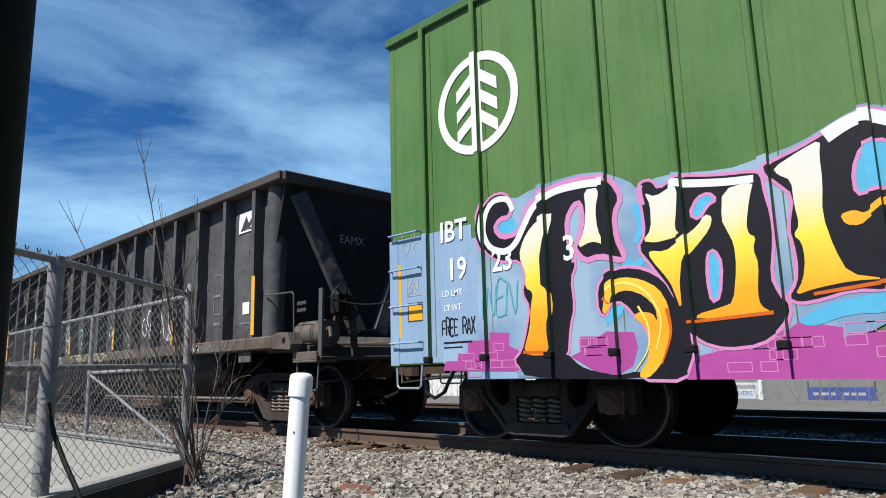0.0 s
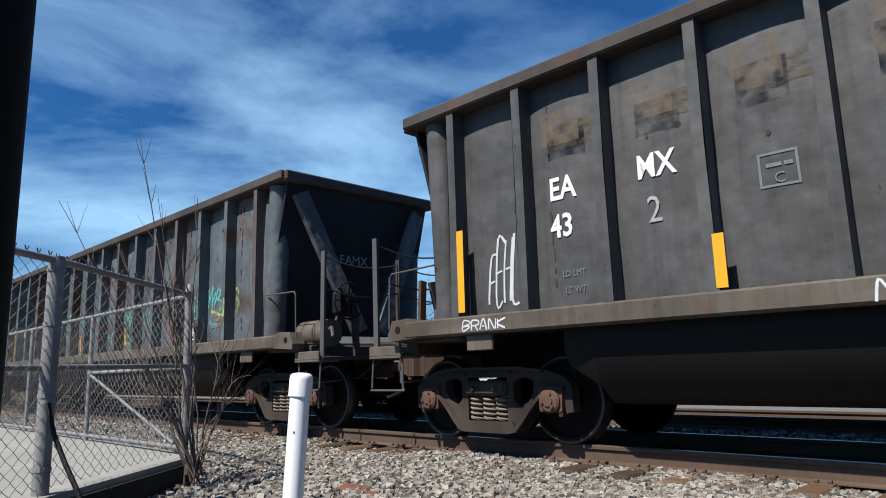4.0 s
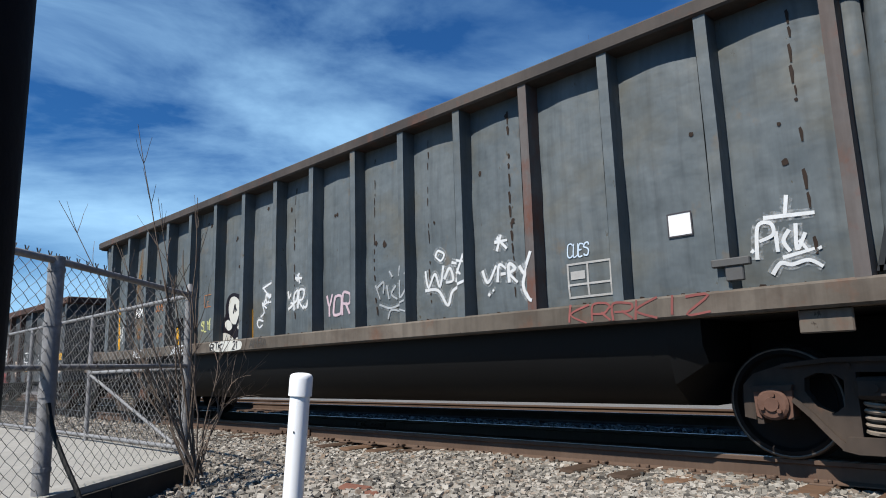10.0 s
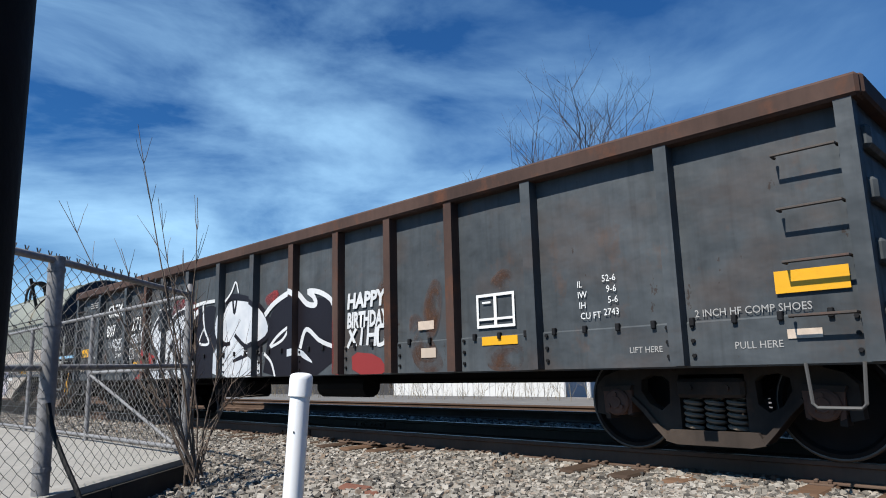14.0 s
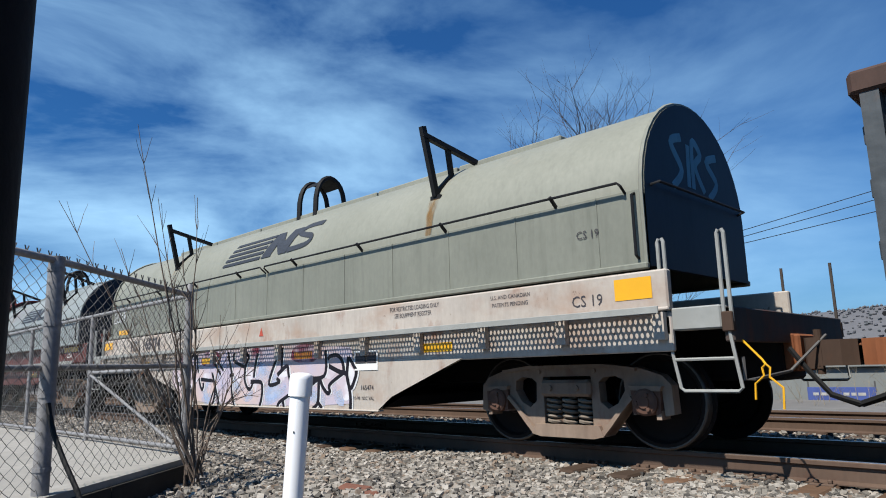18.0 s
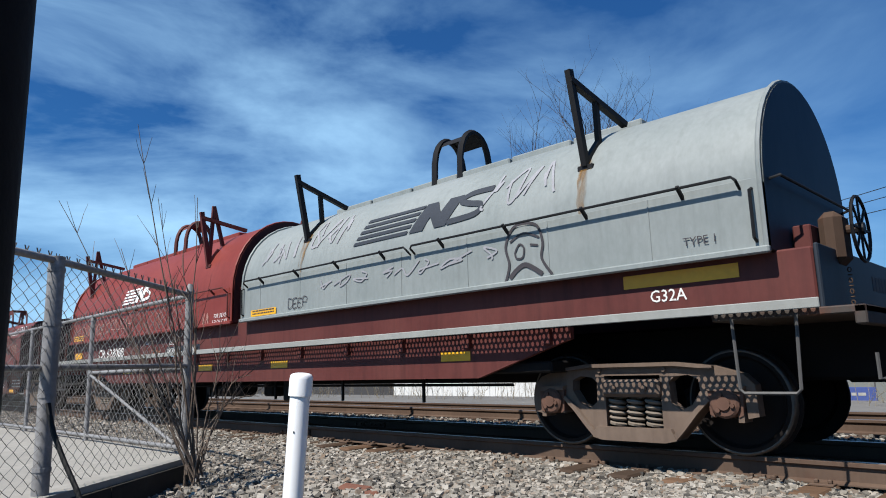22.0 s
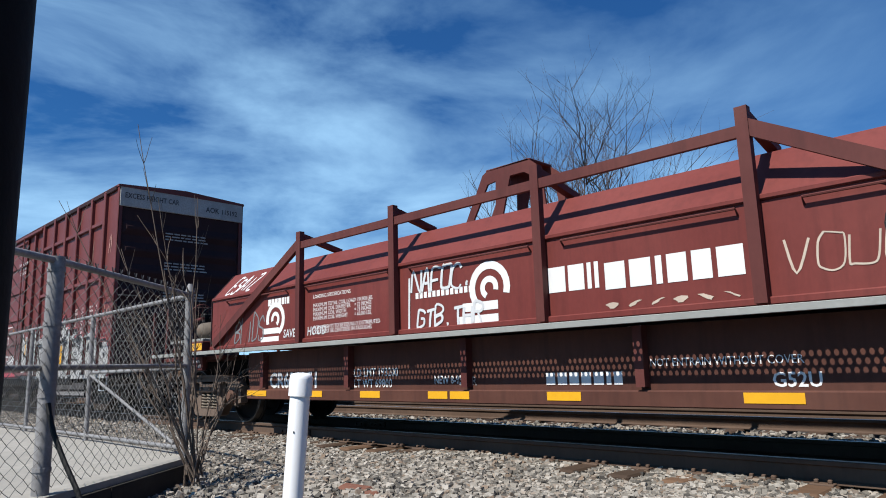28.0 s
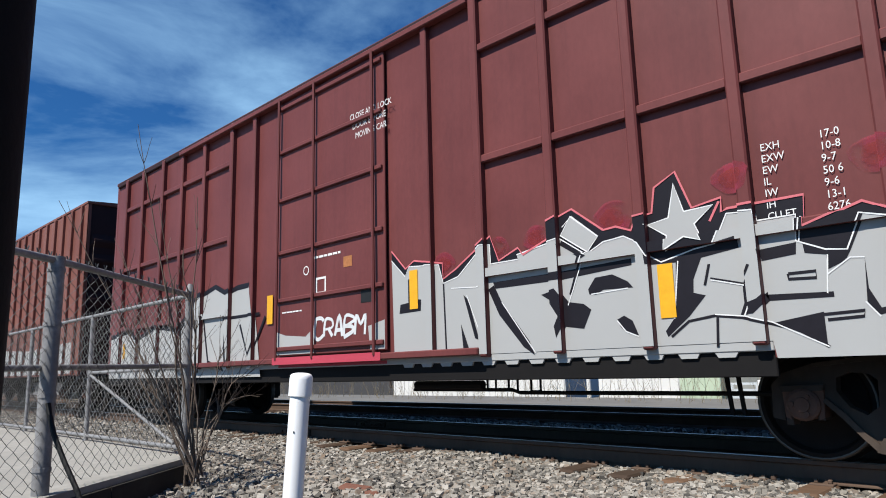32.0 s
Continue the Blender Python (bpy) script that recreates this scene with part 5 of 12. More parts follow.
for e in (-1, 1):
    bm = bmesh.new()
    box(bm, e * 6.36, e * 7.05, -1.5, 1.5, 1.16, 1.24, 0.01)
    box(bm, e * 6.98, e * 7.06, -1.5, 1.5, 0.96, 1.24, 0.01)
    part("end_platform", fix(bm), m_rim, cream, "grimy dark end platform")
    make_truck(cream, e * 5.18 - 0.03, m_truck_rust)
    make_coupler(cream, e * 7.08, e, m_coupler_rust)
    near, far = (6.50, 7.02) if e > 0 else (6.70, 7.20)
    for s in (-1, 1):
        for px in (near, far):
            for k in (-0.03, 0.03) if s < 0 else (0.0,):
                bm = bmesh.new()
                tube(bm, [(e * px + k, s * 1.50, 1.12), (e * px + k * 0.9, s * 1.50, 1.84), (e * px + k * 0.4, s * 1.50, 1.87)], 0.017, 8)
                part("end_post", bm, m_strip if s < 0 else m_rim, cream)
            bm = bmesh.new()
            box(bm, e * px - 0.045, e * px + 0.045, s * 1.46, s * 1.53, 1.04, 1.20, 0.008)
            part("post_foot", fix(bm), m_coupler, cream)
        bm = bmesh.new()
        lo, hi = sorted((e * (near + 0.05), e * (far - 0.05)))
        box(bm, lo, hi, s * 1.36, s * 1.52, 1.07, 1.26, 0.012)
        part("step_box", fix(bm), m_strip, cream, "white step box between the posts")
        grab(cream, [(e * near, s * 1.50, 1.06), (e * (near + 0.08), s * 1.50, 0.60), (e * (near + 0.11), s * 1.50, 0.575), (e * (far + 0.03), s * 1.50, 0.575), (e * (far + 0.06), s * 1.50, 0.60), (e * far, s * 1.50, 1.06)], 0.015, m_strip, "ladder_stirrup")
        grab(cream, [(e * (near + 0.04), s * 1.50, 0.83), (e * (far + 0.03), s * 1.50, 0.83)], 0.014, m_strip, "ladder_step")
bm = bmesh.new()
box(bm, -7.0, 7.0, -0.33, 0.33, 0.62, 1.2, 0.03)
box(bm, -2.7, 2.75, -1.5, 1.5, 0.36, 0.5, 0.02)
box(bm, -6.4, 6.4, -1.44, 1.44, 1.22, 1.3, 0.01)
part("underframe", fix(bm), m_under, cream)

bm = bmesh.new()
tube(bm, [(7.15, -1.45, 0.51), (7.16, -1.45, 0.63), (7.23, -1.45, 0.69), (7.22, -1.45, 0.75), (7.25, -1.45, 0.78), (7.28, -1.45, 0.75), (7.27, -1.45, 0.68), (7.36, -1.45, 0.60), (7.35, -1.45, 0.44)], 0.009, 6)
tube(bm, [(7.25, -1.45, 0.775), (7.22, -1.42, 0.81), (7.06, -1.36, 0.97)], 0.009, 6)
part("uncoupling_lever", bm, m_yellow, cream, "bent yellow uncoupling lever", True)

# red coil car with two hoods
RX = -105.05
pair = make_car("coil_car", RX, "oxide-red coil car with one pale grey and one red rounded hood", "coil car")
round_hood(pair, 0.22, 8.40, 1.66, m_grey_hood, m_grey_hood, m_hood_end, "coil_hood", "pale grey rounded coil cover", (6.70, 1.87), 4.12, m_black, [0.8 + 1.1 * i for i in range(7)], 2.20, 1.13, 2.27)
round_hood(pair, -8.05, -0.06, 1.66, m_red_hood, m_red_hood, m_red_dk, "coil_hood", "red rounded coil cover", (-1.20, -7.13), -4.02, m_red_dk, [-7.4 + 1.2 * i for i in range(7)], 2.20, 1.28, 2.25)
for s in (-1, 1):
    bm = bmesh.new()
    box(bm, -8.10, 8.66, s * 1.26, s * 1.34, 1.20, 1.66, 0.015)
    part("side_sill", fix(bm), m_red_dk, pair, "grimy red side sill")
    bm = bmesh.new()
    box(bm, -8.45, 8.75, s * 1.645, s * 1.665, 1.165, 1.24, 0.006)
    part("walkway_edge", fix(bm), m_strip, pair, "pale dusty walkway edge")
    bm = bmesh.new()
    slab(bm, [(-6.5, 1.17), (-6.5, 1.06), (-5.3, 0.70), (5.3, 0.70), (6.5, 1.06), (6.5, 1.17)], s * 1.38, s * 1.44)
    part("lower_sill", fix(bm), m_red_dk, pair)
    grating(pair, -8.4, 8.7, s * 1.43, s * 1.645, 1.19, m_red_dk, 0.060, 0.045)
    for i in range(13):
        a = -6.6 + 1.07 * i
        bm = bmesh.new()
        slab(bm, [(a - 0.05, 1.02), (a + 0.05, 1.02), (a + 0.05, 1.165), (a - 0.05, 1.165)], s * 1.42, s * 1.49)
        part("walkway_bracket", fix(bm), m_red_dk, pair)
for e in (-1, 1):
    bm = bmesh.new()
    box(bm, e * 7.9, e * 9.0, -1.5, 1.5, 1.12, 1.18, 0.01)
    box(bm, e * 8.92, e * 9.0, -1.5, 1.5, 1.04, 1.18, 0.01)
    part("end_platform", fix(bm), m_rim, pair, "grimy dark end deck")
    bm = bmesh.new()
    box(bm, e * 8.665, e * 8.70, -1.34, 1.34, 1.18, 1.68, 0.01)
    plate_end = part("end_plate", fix(bm), m_hood_end, pair, "dark end plate with worn stencil bars")
    bm = bmesh.new()
    for q in range(6):
        faces_in(bm, [(e * 8.703, 0.2 + 0.12 * q, 1.40), (e * 8.703, 0.28 + 0.12 * q, 1.40), (e * 8.703, 0.28 + 0.12 * q, 1.54), (e * 8.703, 0.2 + 0.12 * q, 1.54)], [(0, 1, 2, 3)])
    part("end_print", bm, m_ghost_end, plate_end)
    make_truck(pair, 6.90 if e > 0 else -6.62, m_truck_brown)
    make_coupler(pair, e * 9.02, e, m_coupler)
bm = bmesh.new()
box(bm, -8.9, 8.9, -0.33, 0.33, 0.62, 1.16, 0.03)
box(bm, -6.2, 6.2, -1.36, 1.36, 0.74, 0.86, 0.02)
part("underframe", fix(bm), m_under, pair)

# brick-red coil car with the framed hood
SX = -123.62
shield = make_car("coil_car", SX, "brick-red coil car with a trapezoid hood inside a steel guard frame", "coil car")
TRAP = [(-1.42, 1.24), (-1.42, 2.10), (-1.02, 2.55), (-0.22, 2.66), (0.55, 2.54), (0.97, 2.04), (0.97, 1.24)]
bm = bmesh.new()
prism(bm, TRAP, -5.86, 5.90)
s_hood = part("coil_hood", fix(bm), m_shield, shield, "brick-red trapezoid coil cover")
for e in (-1, 1):
    bm = bmesh.new()
    prism(bm, [(y * 0.995, z - 0.004) for y, z in TRAP], e * 5.905, e * 5.93)
    part("hood_end", fix(bm), m_end_shade, s_hood)
for px in (-3.12, -1.07, 1.15, 3.24):
    for s in (-1, 1):
        bm = bmesh.new()
        slab(bm, [(px - 0.05, 1.24), (px + 0.05, 1.24), (px + 0.05, 2.84), (px - 0.05, 2.84)], s * 1.44, s * 1.52)
        part("guard_post", fix(bm), m_red_dk, shield)
        bm = bmesh.new()
        bar(bm, (px, s * 1.46, 2.78), (px, s * 0.55 - 0.2, 2.62), 0.09, 0.07)
        part("guard_arm", bm, m_red_dk, shield)
for s in (-1, 1):
    bm = bmesh.new()
    bar(bm, (-3.12, s * 1.48, 2.64), (3.24, s * 1.48, 2.64), 0.05, 0.10)
    part("guard_rail", bm, m_red_dk, shield)
    for e in (-1, 1):
        bm = bmesh.new()
        bar(bm, (3.24 if e > 0 else -3.12, s * 1.48, 2.68), (e * 5.70, s * 1.46, 1.32), 0.06, 0.13)
        part("guard_brace", bm, m_red_dk, shield)
    bm = bmesh.new()
    box(bm, -7.9, 7.9, s * 1.585, s * 1.60, 1.155, 1.215, 0.004)
    part("walkway_edge", fix(bm), m_strip, shield, "pale dusty walkway edge")
    bm = bmesh.new()
    slab(bm, [(-5.0, 1.15), (-5.0, 0.85), (-4.92, 0.43), (5.05, 0.43), (5.42, 0.90), (5.42, 1.15)], s * 1.16, s * 1.20)
    part("side_girder", fix(bm), m_shield_sill, shield, "worn brown side girder")
    bm = bmesh.new()
    box(bm, -4.92, 5.05, s * 1.18, s * 1.27, 0.42, 0.57, 0.012)
    part("girder_flange", fix(bm), m_shield_sill, shield)
    grating(shield, -7.85, 7.85, s * 1.20, s * 1.585, 1.175, m_red_dk, 0.058, 0.048)
    for i in range(5):
        a = -4.43 + 2.16 * i
        bm = bmesh.new()
        slab(bm, [(a - 0.045, 0.60), (a + 0.045, 0.60), (a + 0.045, 1.15), (a - 0.045, 1.15)], s * 1.20, s * 1.30)
        part("walkway_bracket", fix(bm), m_red_dk, shield)
for e in (-1, 1):
    bm = bmesh.new()
    box(bm, e * 5.9, e * 8.35, -1.2, 1.2, 1.08, 1.155, 0.01)
    box(bm, e * 8.27, e * 8.35, -1.45, 1.45, 0.92, 1.155, 0.01)
    part("end_platform", fix(bm), m_red_dk, shield)
    make_truck(shield, e * 6.6, m_truck_brown)
    make_coupler(shield, e * 8.37, e, m_coupler)
    for s in (-1, 1):
        for px in (8.30, 7.75) if e > 0 else (8.30,):
            bm = bmesh.new()
            bar(bm, (e * px, s * 1.40, 1.1), (e * px, s * 1.40, 2.05), 0.05)
            part("end_post", bm, m_red_dk, shield)
bm = bmesh.new()
box(bm, -8.2, 8.2, -0.33, 0.33, 0.60, 1.12, 0.03)
box(bm, -5.0, 5.2, -1.15, 1.15, 0.45, 0.6, 0.02)
part("underframe", fix(bm), m_under, shield)

# air gear on the rear platform of the framed car
bm = bmesh.new()
tube(bm, [(-7.44, -0.80, 1.66), (-7.40, -0.80, 1.66), (-6.72, -0.80, 1.66), (-6.66, -0.80, 1.66)], 0.16, 16)
part("air_reservoir", bm, m_sill, shield, "dusty air reservoir drum", True)
for gx in (-6.66, -5.98):
    bm = bmesh.new()
    slab(bm, [(gx, 1.50), (gx, 2.10), (gx + 0.14, 2.08), (gx + 0.46, 1.5), (gx + 0.24, 1.5), (gx + 0.12, 1.72), (gx + 0.10, 1.5)], -0.92, -0.86)
    part("hood_stop", fix(bm), m_red_dk, shield, "dark triangular hood stop")
bm = bmesh.new()
box(bm, -7.44, -6.15, -1.45, -0.4, 1.40, 1.45, 0.008)
part("equipment_deck", fix(bm), m_strip, shield)
bm = bmesh.new()
box(bm, -6.62, -6.14, -1.46, -1.0, 1.20, 1.40, 0.012)
tool = part("tool_box", fix(bm), m_red_dk, shield)
bm = bmesh.new()
rect(bm, -6.62, -6.14, 1.25, 1.37, -1.464)
part("reflector_strip", bm, m_yellow, tool, "yellow reflective strip")
for u in (-7.36, -6.9):
    bm = bmesh.new()
    bar(bm, (u, -1.38, 1.15), (u, -1.38, 1.42), 0.05)
    part("deck_leg", bm, m_red_dk, shield)
bm = bmesh.new()
tube(bm, [(-7.34, -1.2, 1.2), (-7.34, -1.2, 1.72), (-7.24, -1.2, 1.80), (-6.66, -1.2, 1.84)], 0.028, 8)
part("guard_hoop", bm, m_red_dk, shield, "bent red pipe guard", True)
brake_wheel(shield, -7.74, -0.50, 1.93, 0.22, m_black)
bm = bmesh.new()
box(bm, -7.90, -7.76, -0.66, -0.34, 1.74, 2.04, 0.03)
box(bm, -7.88, -7.80, -0.56, -0.44, 1.15, 1.76, 0.01)
part("brake_stand", fix(bm), m_black, shield)
bm = bmesh.new()
bar(bm, (-7.69, -1.40, 1.16), (-7.66, -1.40, 2.08), 0.06)
part("end_post", bm, m_red_dk, shield)
bm = bmesh.new()
box(bm, -6.84, -6.44, -1.30, -1.22, 0.90, 1.14, 0.01)
part("lift_plate", fix(bm), m_red_dk, shield)
bm = bmesh.new()
frame_x = (-8.25, -8.02, -7.62, -7.40)
tube(bm, [(-8.22, -1.38, 1.08), (-8.22, -1.38, 0.62), (-7.86, -1.38, 0.62), (-7.80, -1.38, 1.08)], 0.016, 6)
part("stirrup_step", bm, m_bar, shield)
for e in (-1, 1):
    for s in (-1, 1):
        stirrup(pair, e * 8.06, e * 8.54, 0.56, 1.14, s * 1.50, m_bar)
        for q in (8.55,) if e < 0 else ():
            bm = bmesh.new()
            bar(bm, (e * q, s * 1.40, 1.15), (e * q, s * 1.40, 1.95), 0.045)
            part("end_post", bm, m_red_dk if e < 0 else m_bar, pair)
brake_wheel(pair, 8.86, -0.70, 1.84, 0.27, m_black)
bm = bmesh.new()
tube(bm, [(8.60, -0.70, 1.86), (8.88, -0.70, 1.84)], 0.04, 10)
box(bm, 8.58, 8.76, -0.86, -0.56, 1.56, 2.0, 0.06)
part("brake_housing", fix(bm), m_coupler, pair, "rusty hand brake housing")
bm = bmesh.new()
box(bm, 8.42, 8.56, -0.95, -0.50, 1.50, 1.90, 0.01)
part("brake_bracket", fix(bm), m_red_dk, pair)
bm = bmesh.new()
for k in range(9):
    tube(bm, [(8.74 + 0.014 * math.cos(t), -0.70 + (0.014 * math.sin(t) if k % 2 else 0), 1.52 - 0.045 * k + (0 if k % 2 else 0.02 * math.sin(t))) for t in (math.pi * q / 3 for q in range(7))], 0.005, 4, cap=False)
part("brake_chain", bm, m_coupler, pair, "hanging brake chain")
# under the middle of the red car: valves and pipes
bm = bmesh.new()
box(bm, 1.1, 1.35, -1.2, -0.95, 0.40, 0.72, 0.02)
tube(bm, [(-1.5, -0.9, 0.58), (-0.4, -0.9, 0.58)], 0.15, 12)
tube(bm, [(-5.5, -1.1, 0.62), (5.5, -1.1, 0.62)], 0.018, 6)
box(bm, 0.2, 0.5, -1.0, -0.7, 0.45, 0.72, 0.03)
for u in (-3.2, -1.0, 0.9, 2.6, 4.2):
    bar(bm, (u, -1.2, 0.42), (u, -1.2, 0.76), 0.03)
part("brake_gear", fix(bm), m_under, pair)

# ---- what stands beside the track ----
m_pvc = plain("white_pvc", (0.86, 0.86, 0.85), 0.35, 0, 0.08, 8, 0.03)
m_bark = plain("grey_brown_bark", (0.15, 0.115, 0.09), 0.9, 0, 0.4, 18, 0.5)
m_bark_far = plain("dark_winter_bark", (0.085, 0.065, 0.055), 0.9, 0, 0.4, 6, 0.3)
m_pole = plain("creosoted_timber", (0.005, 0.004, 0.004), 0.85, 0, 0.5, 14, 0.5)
m_wire = plain("galvanised_wire", (0.13, 0.128, 0.125), 0.6, 0.3, 0.3, 20, 0)
m_brick = plain("weathered_red_brick", (0.17, 0.075, 0.05), 0.9, 0, 0.4, 20, 0.4)
# pale blue-grey tones: the haze of distance is mixed into the woods' colour
m_hill = by_island("bare_winter_woods", ((0.095, 0.098, 0.108), (0.12, 0.118, 0.125), (0.085, 0.095, 0.098), (0.13, 0.122, 0.122)), 0.95, 0.2)
m_sage = plain("pale_green_siding", (0.42, 0.50, 0.38), 0.8, 0, 0.15, 2, 0.1)
m_grey_wall = plain("grey_block_wall", (0.19, 0.20, 0.19), 0.9, 0, 0.25, 2, 0.2)
m_white_wall = plain("white_siding", (0.66, 0.66, 0.64), 0.7, 0, 0.15, 2, 0.1)
m_sign = plain("white_sign_panel", (0.48, 0.52, 0.55), 0.5, 0, 0.05, 8, 0)
m_sign_ink = plain("slate_blue_sign_ink", (0.10, 0.16, 0.24), 0.5)
m_tarp = plain("blue_mesh_tarp", (0.06, 0.09, 0.26), 0.8, 0, 0.3, 9, 0.2)
m_weed = by_island("dry_weeds", ((0.26, 0.21, 0.14), (0.18, 0.15, 0.10), (0.32, 0.27, 0.19)), 0.95, 30)

# concrete pad with its kerb
PAD_Z = 0.105
pad = bmesh.new()
out = [(-1.60, -2.50), (-5.99, 2.87), (-6.08, 2.94), (-45, 2.94), (-45, -6), (-1.60, -6)]
lo, hi = [pad.verts.new((x, y, -0.6)) for x, y in out], [pad.verts.new((x, y, PAD_Z)) for x, y in out]
for i in range(len(out)):
    j = (i + 1) % len(out)
    pad.faces.new((lo[i], lo[j], hi[j], hi[i]))
pad.faces.new(hi)
tagged(part("pavement", fix(pad), m_concrete), "raised pale concrete pad with a straight edge", "concrete pad", kind="structure")

# added face along the pad edge; its dark colour is dirt plus painted shade
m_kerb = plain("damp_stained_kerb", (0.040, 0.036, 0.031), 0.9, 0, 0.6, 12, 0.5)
kerb = bmesh.new()
slab_way = Vector((0.633, -0.774, 0))
slab_out = Vector((0.774, 0.633, 0))
for k in range(5):
    a, b = Vector((-5.99, 2.87, 0)) + slab_way * 1.36 * k, Vector((-5.99, 2.87, 0)) + slab_way * (1.36 * (k + 1) - 0.012)
    v = [p + slab_out * d + Vector((0, 0, z)) for p in (a, b) for d in (0.003, 0.05) for z in (-0.5, PAD_Z - 0.045)]
    faces_in(kerb, v, [(0, 1, 3, 2), (4, 6, 7, 5), (0, 4, 5, 1), (2, 3, 7, 6), (1, 5, 7, 3), (0, 2, 6, 4)])
tagged(part("kerb", fix(kerb), m_kerb), "added kerb face under the edge of the concrete pad, dirt and shade in its colour", "kerb", kind="structure")
FA, FB = Vector((-3.36, -0.60, 0)), Vector((-6.08, 2.815, 0))       # the fence that runs to the track
FC = Vector((-24.0, 2.815, 0))                                      # and turns along it
fence = tagged(new("chain_link_fence"), "galvanised chain-link fence with steel posts on a concrete pad", "fence")


def round_post(name, p, z0, z1, r, cap=True):
    bm = bmesh.new()
    tube(bm, [(p[0], p[1], z0), (p[0], p[1], z1)], r, 14)
    if cap:
        tube(bm, [(p[0], p[1], z1 - 0.02), (p[0], p[1], z1 + 0.03), (p[0], p[1], z1 + 0.055)], r * 1.16, 14, r * 0.5)
    ob = part(name, bm, m_fence, fence, smooth=True)
    for z in (z0 + 0.15, z0 + 0.6, z0 + 1.05, z1 - 0.10):
        bm = bmesh.new()
        disc(bm, p[0], p[1], z, r * 1.1, 0.025, 14, "z")
        part("tension_band", bm, m_fence, ob)
    return ob


def mesh_panel(a, b, z0, z1, pitch=0.052, wire=0.0027, seed=1):
    """Woven diamond wire between two feet, with twisted barbs along the top."""
    a, b = Vector(a), Vector(b)
    run = (b - a).length
    d = (b - a) / run
    nrm = Vector((-d.y, d.x, 0))
    bm = bmesh.new()
    n = int(run / pitch)
    rows = int((z1 - z0) / 0.042)
    rnd = random.Random(seed)
    for i in range(n):
        pts = []
        for k in range(rows + 1):
            u = (i + 0.5 + (0.53 if (k + i) % 2 else -0.53)) * pitch
            z = z0 + (z1 - z0) * k / rows
            bulge = 0.012 * math.sin(u * 2.1) * math.sin(z * 3)
            pts.append(a + d * u + nrm * (bulge + (0.004 if k % 2 else -0.004)) + Vector((0, 0, z)))
        tube(bm, pts, wire, 3, cap=False)
        e = pts[-1]
        tube(bm, [e, e + d * 0.016 + Vector((0, 0, 0.040))], wire * 1.3, 3, cap=False)
        tube(bm, [e, e - d * 0.018 + Vector((0, 0, 0.040))], wire * 1.3, 3, cap=False)
    return part("wire_mesh", bm, m_wire, fence, "woven galvanised diamond mesh", False, "stuff")


def rail_bar(p, q, r):
    bm = bmesh.new()
    tube(bm, [p, q], r, 10)
    return part("fence_rail", bm, m_fence, fence, smooth=True)


big = Vector((-4.858, 1.341, 0))
for p, r, zt in ((big, 0.050, 1.60), (FB, 0.036, 1.60)):
    round_post("terminal_post", p, PAD_Z - 0.01, zt, r, p is not big)
round_post("line_post", FA, PAD_Z - 0.01, 1.56, 0.03)
for px in (-8.62, -11.08, -13.6, -16.1, -18.6, -21.1, -23.6):
    round_post("line_post", Vector((px, 2.815, 0)), 0.10, 1.50, 0.026)
rail_bar((FA.x, FA.y, 1.575), (big.x, big.y, 1.575), 0.024)
rail_bar((big.x, big.y, 1.575), (FB.x, FB.y, 1.55), 0.024)
rail_bar((FA.x, FA.y, 0.86), (FB.x, FB.y, 0.90), 0.021)
rail_bar((FB.x, FB.y, 1.545), (FC.x, FC.y, 1.50), 0.021)
rail_bar((FB.x, FB.y, 0.885), (-8.62, FC.y, 0.875), 0.019)
rail_bar((FB.x, FB.y, 0.17), (FC.x, FC.y, 0.13), 0.021)
rail_bar((-8.60, 2.815, 0.85), (-6.30, 2.815, 0.20), 0.016)
mesh_panel((FA.x, FA.y, 0), (big.x, big.y, 0), PAD_Z + 0.03, 1.59, seed=1)
mesh_panel((big.x, big.y, 0), (FB.x, FB.y, 0), PAD_Z + 0.03, 1.58, seed=2)
mesh_panel((FB.x, FB.y, 0), (-16.0, 2.815, 0), 0.16, 1.55, seed=3)
bm = bmesh.new()
tube(bm, [(-4.80, 1.335, 0.66), (-4.765, 1.338, 0.59), (-4.66, 1.34, 0.476), (-4.50, 1.363, 0.321), (-4.383, 1.397, 0.184), (-4.276, 1.402, 0.10), (-4.23, 1.41, -0.06)], 0.016, 8)
part("ground_cable", bm, m_hose, fence, "black cable hanging off the post", smooth=True)

# white marker pipe
pipe = tagged(new("marker_pipe"), "white plastic standpipe with a slip cap, standing in ballast", "pipe")
pipe.matrix_basis = pose(-3.205, 2.055, -0.30, -2.6, 2.4, 0)
bm = bmesh.new()
lathe_p = [(0.0, 0.0535), (1.06, 0.0535)]
tube(bm, [(0, 0, 0), (0, 0, 1.06)], 0.0535, 24)
part("pipe", bm, m_pvc, pipe, smooth=True)
bm = bmesh.new()
prof = [(0.985, 0.0535), (0.985, 0.0625), (1.074, 0.0625), (1.090, 0.0605), (1.100, 0.054), (1.106, 0.042), (1.109, 0.02), (1.110, 0.001)]
rings = [[bm.verts.new((r * math.cos(math.pi * q / 14), r * math.sin(math.pi * q / 14), z)) for q in range(28)] for z, r in prof]
for r0, r1 in zip(rings, rings[1:]):
    for q in range(28):
        bm.faces.new((r0[q], r0[(q + 1) % 28], r1[(q + 1) % 28], r1[q]))
part("cap", bm, m_pvc, pipe, "rounded white slip cap", smooth=True)
bm = bmesh.new()
disc(bm, 0.030, -0.0455, 0.80, 0.006, 0.003, 8)
part("screw_hole", bm, m_black, pipe)

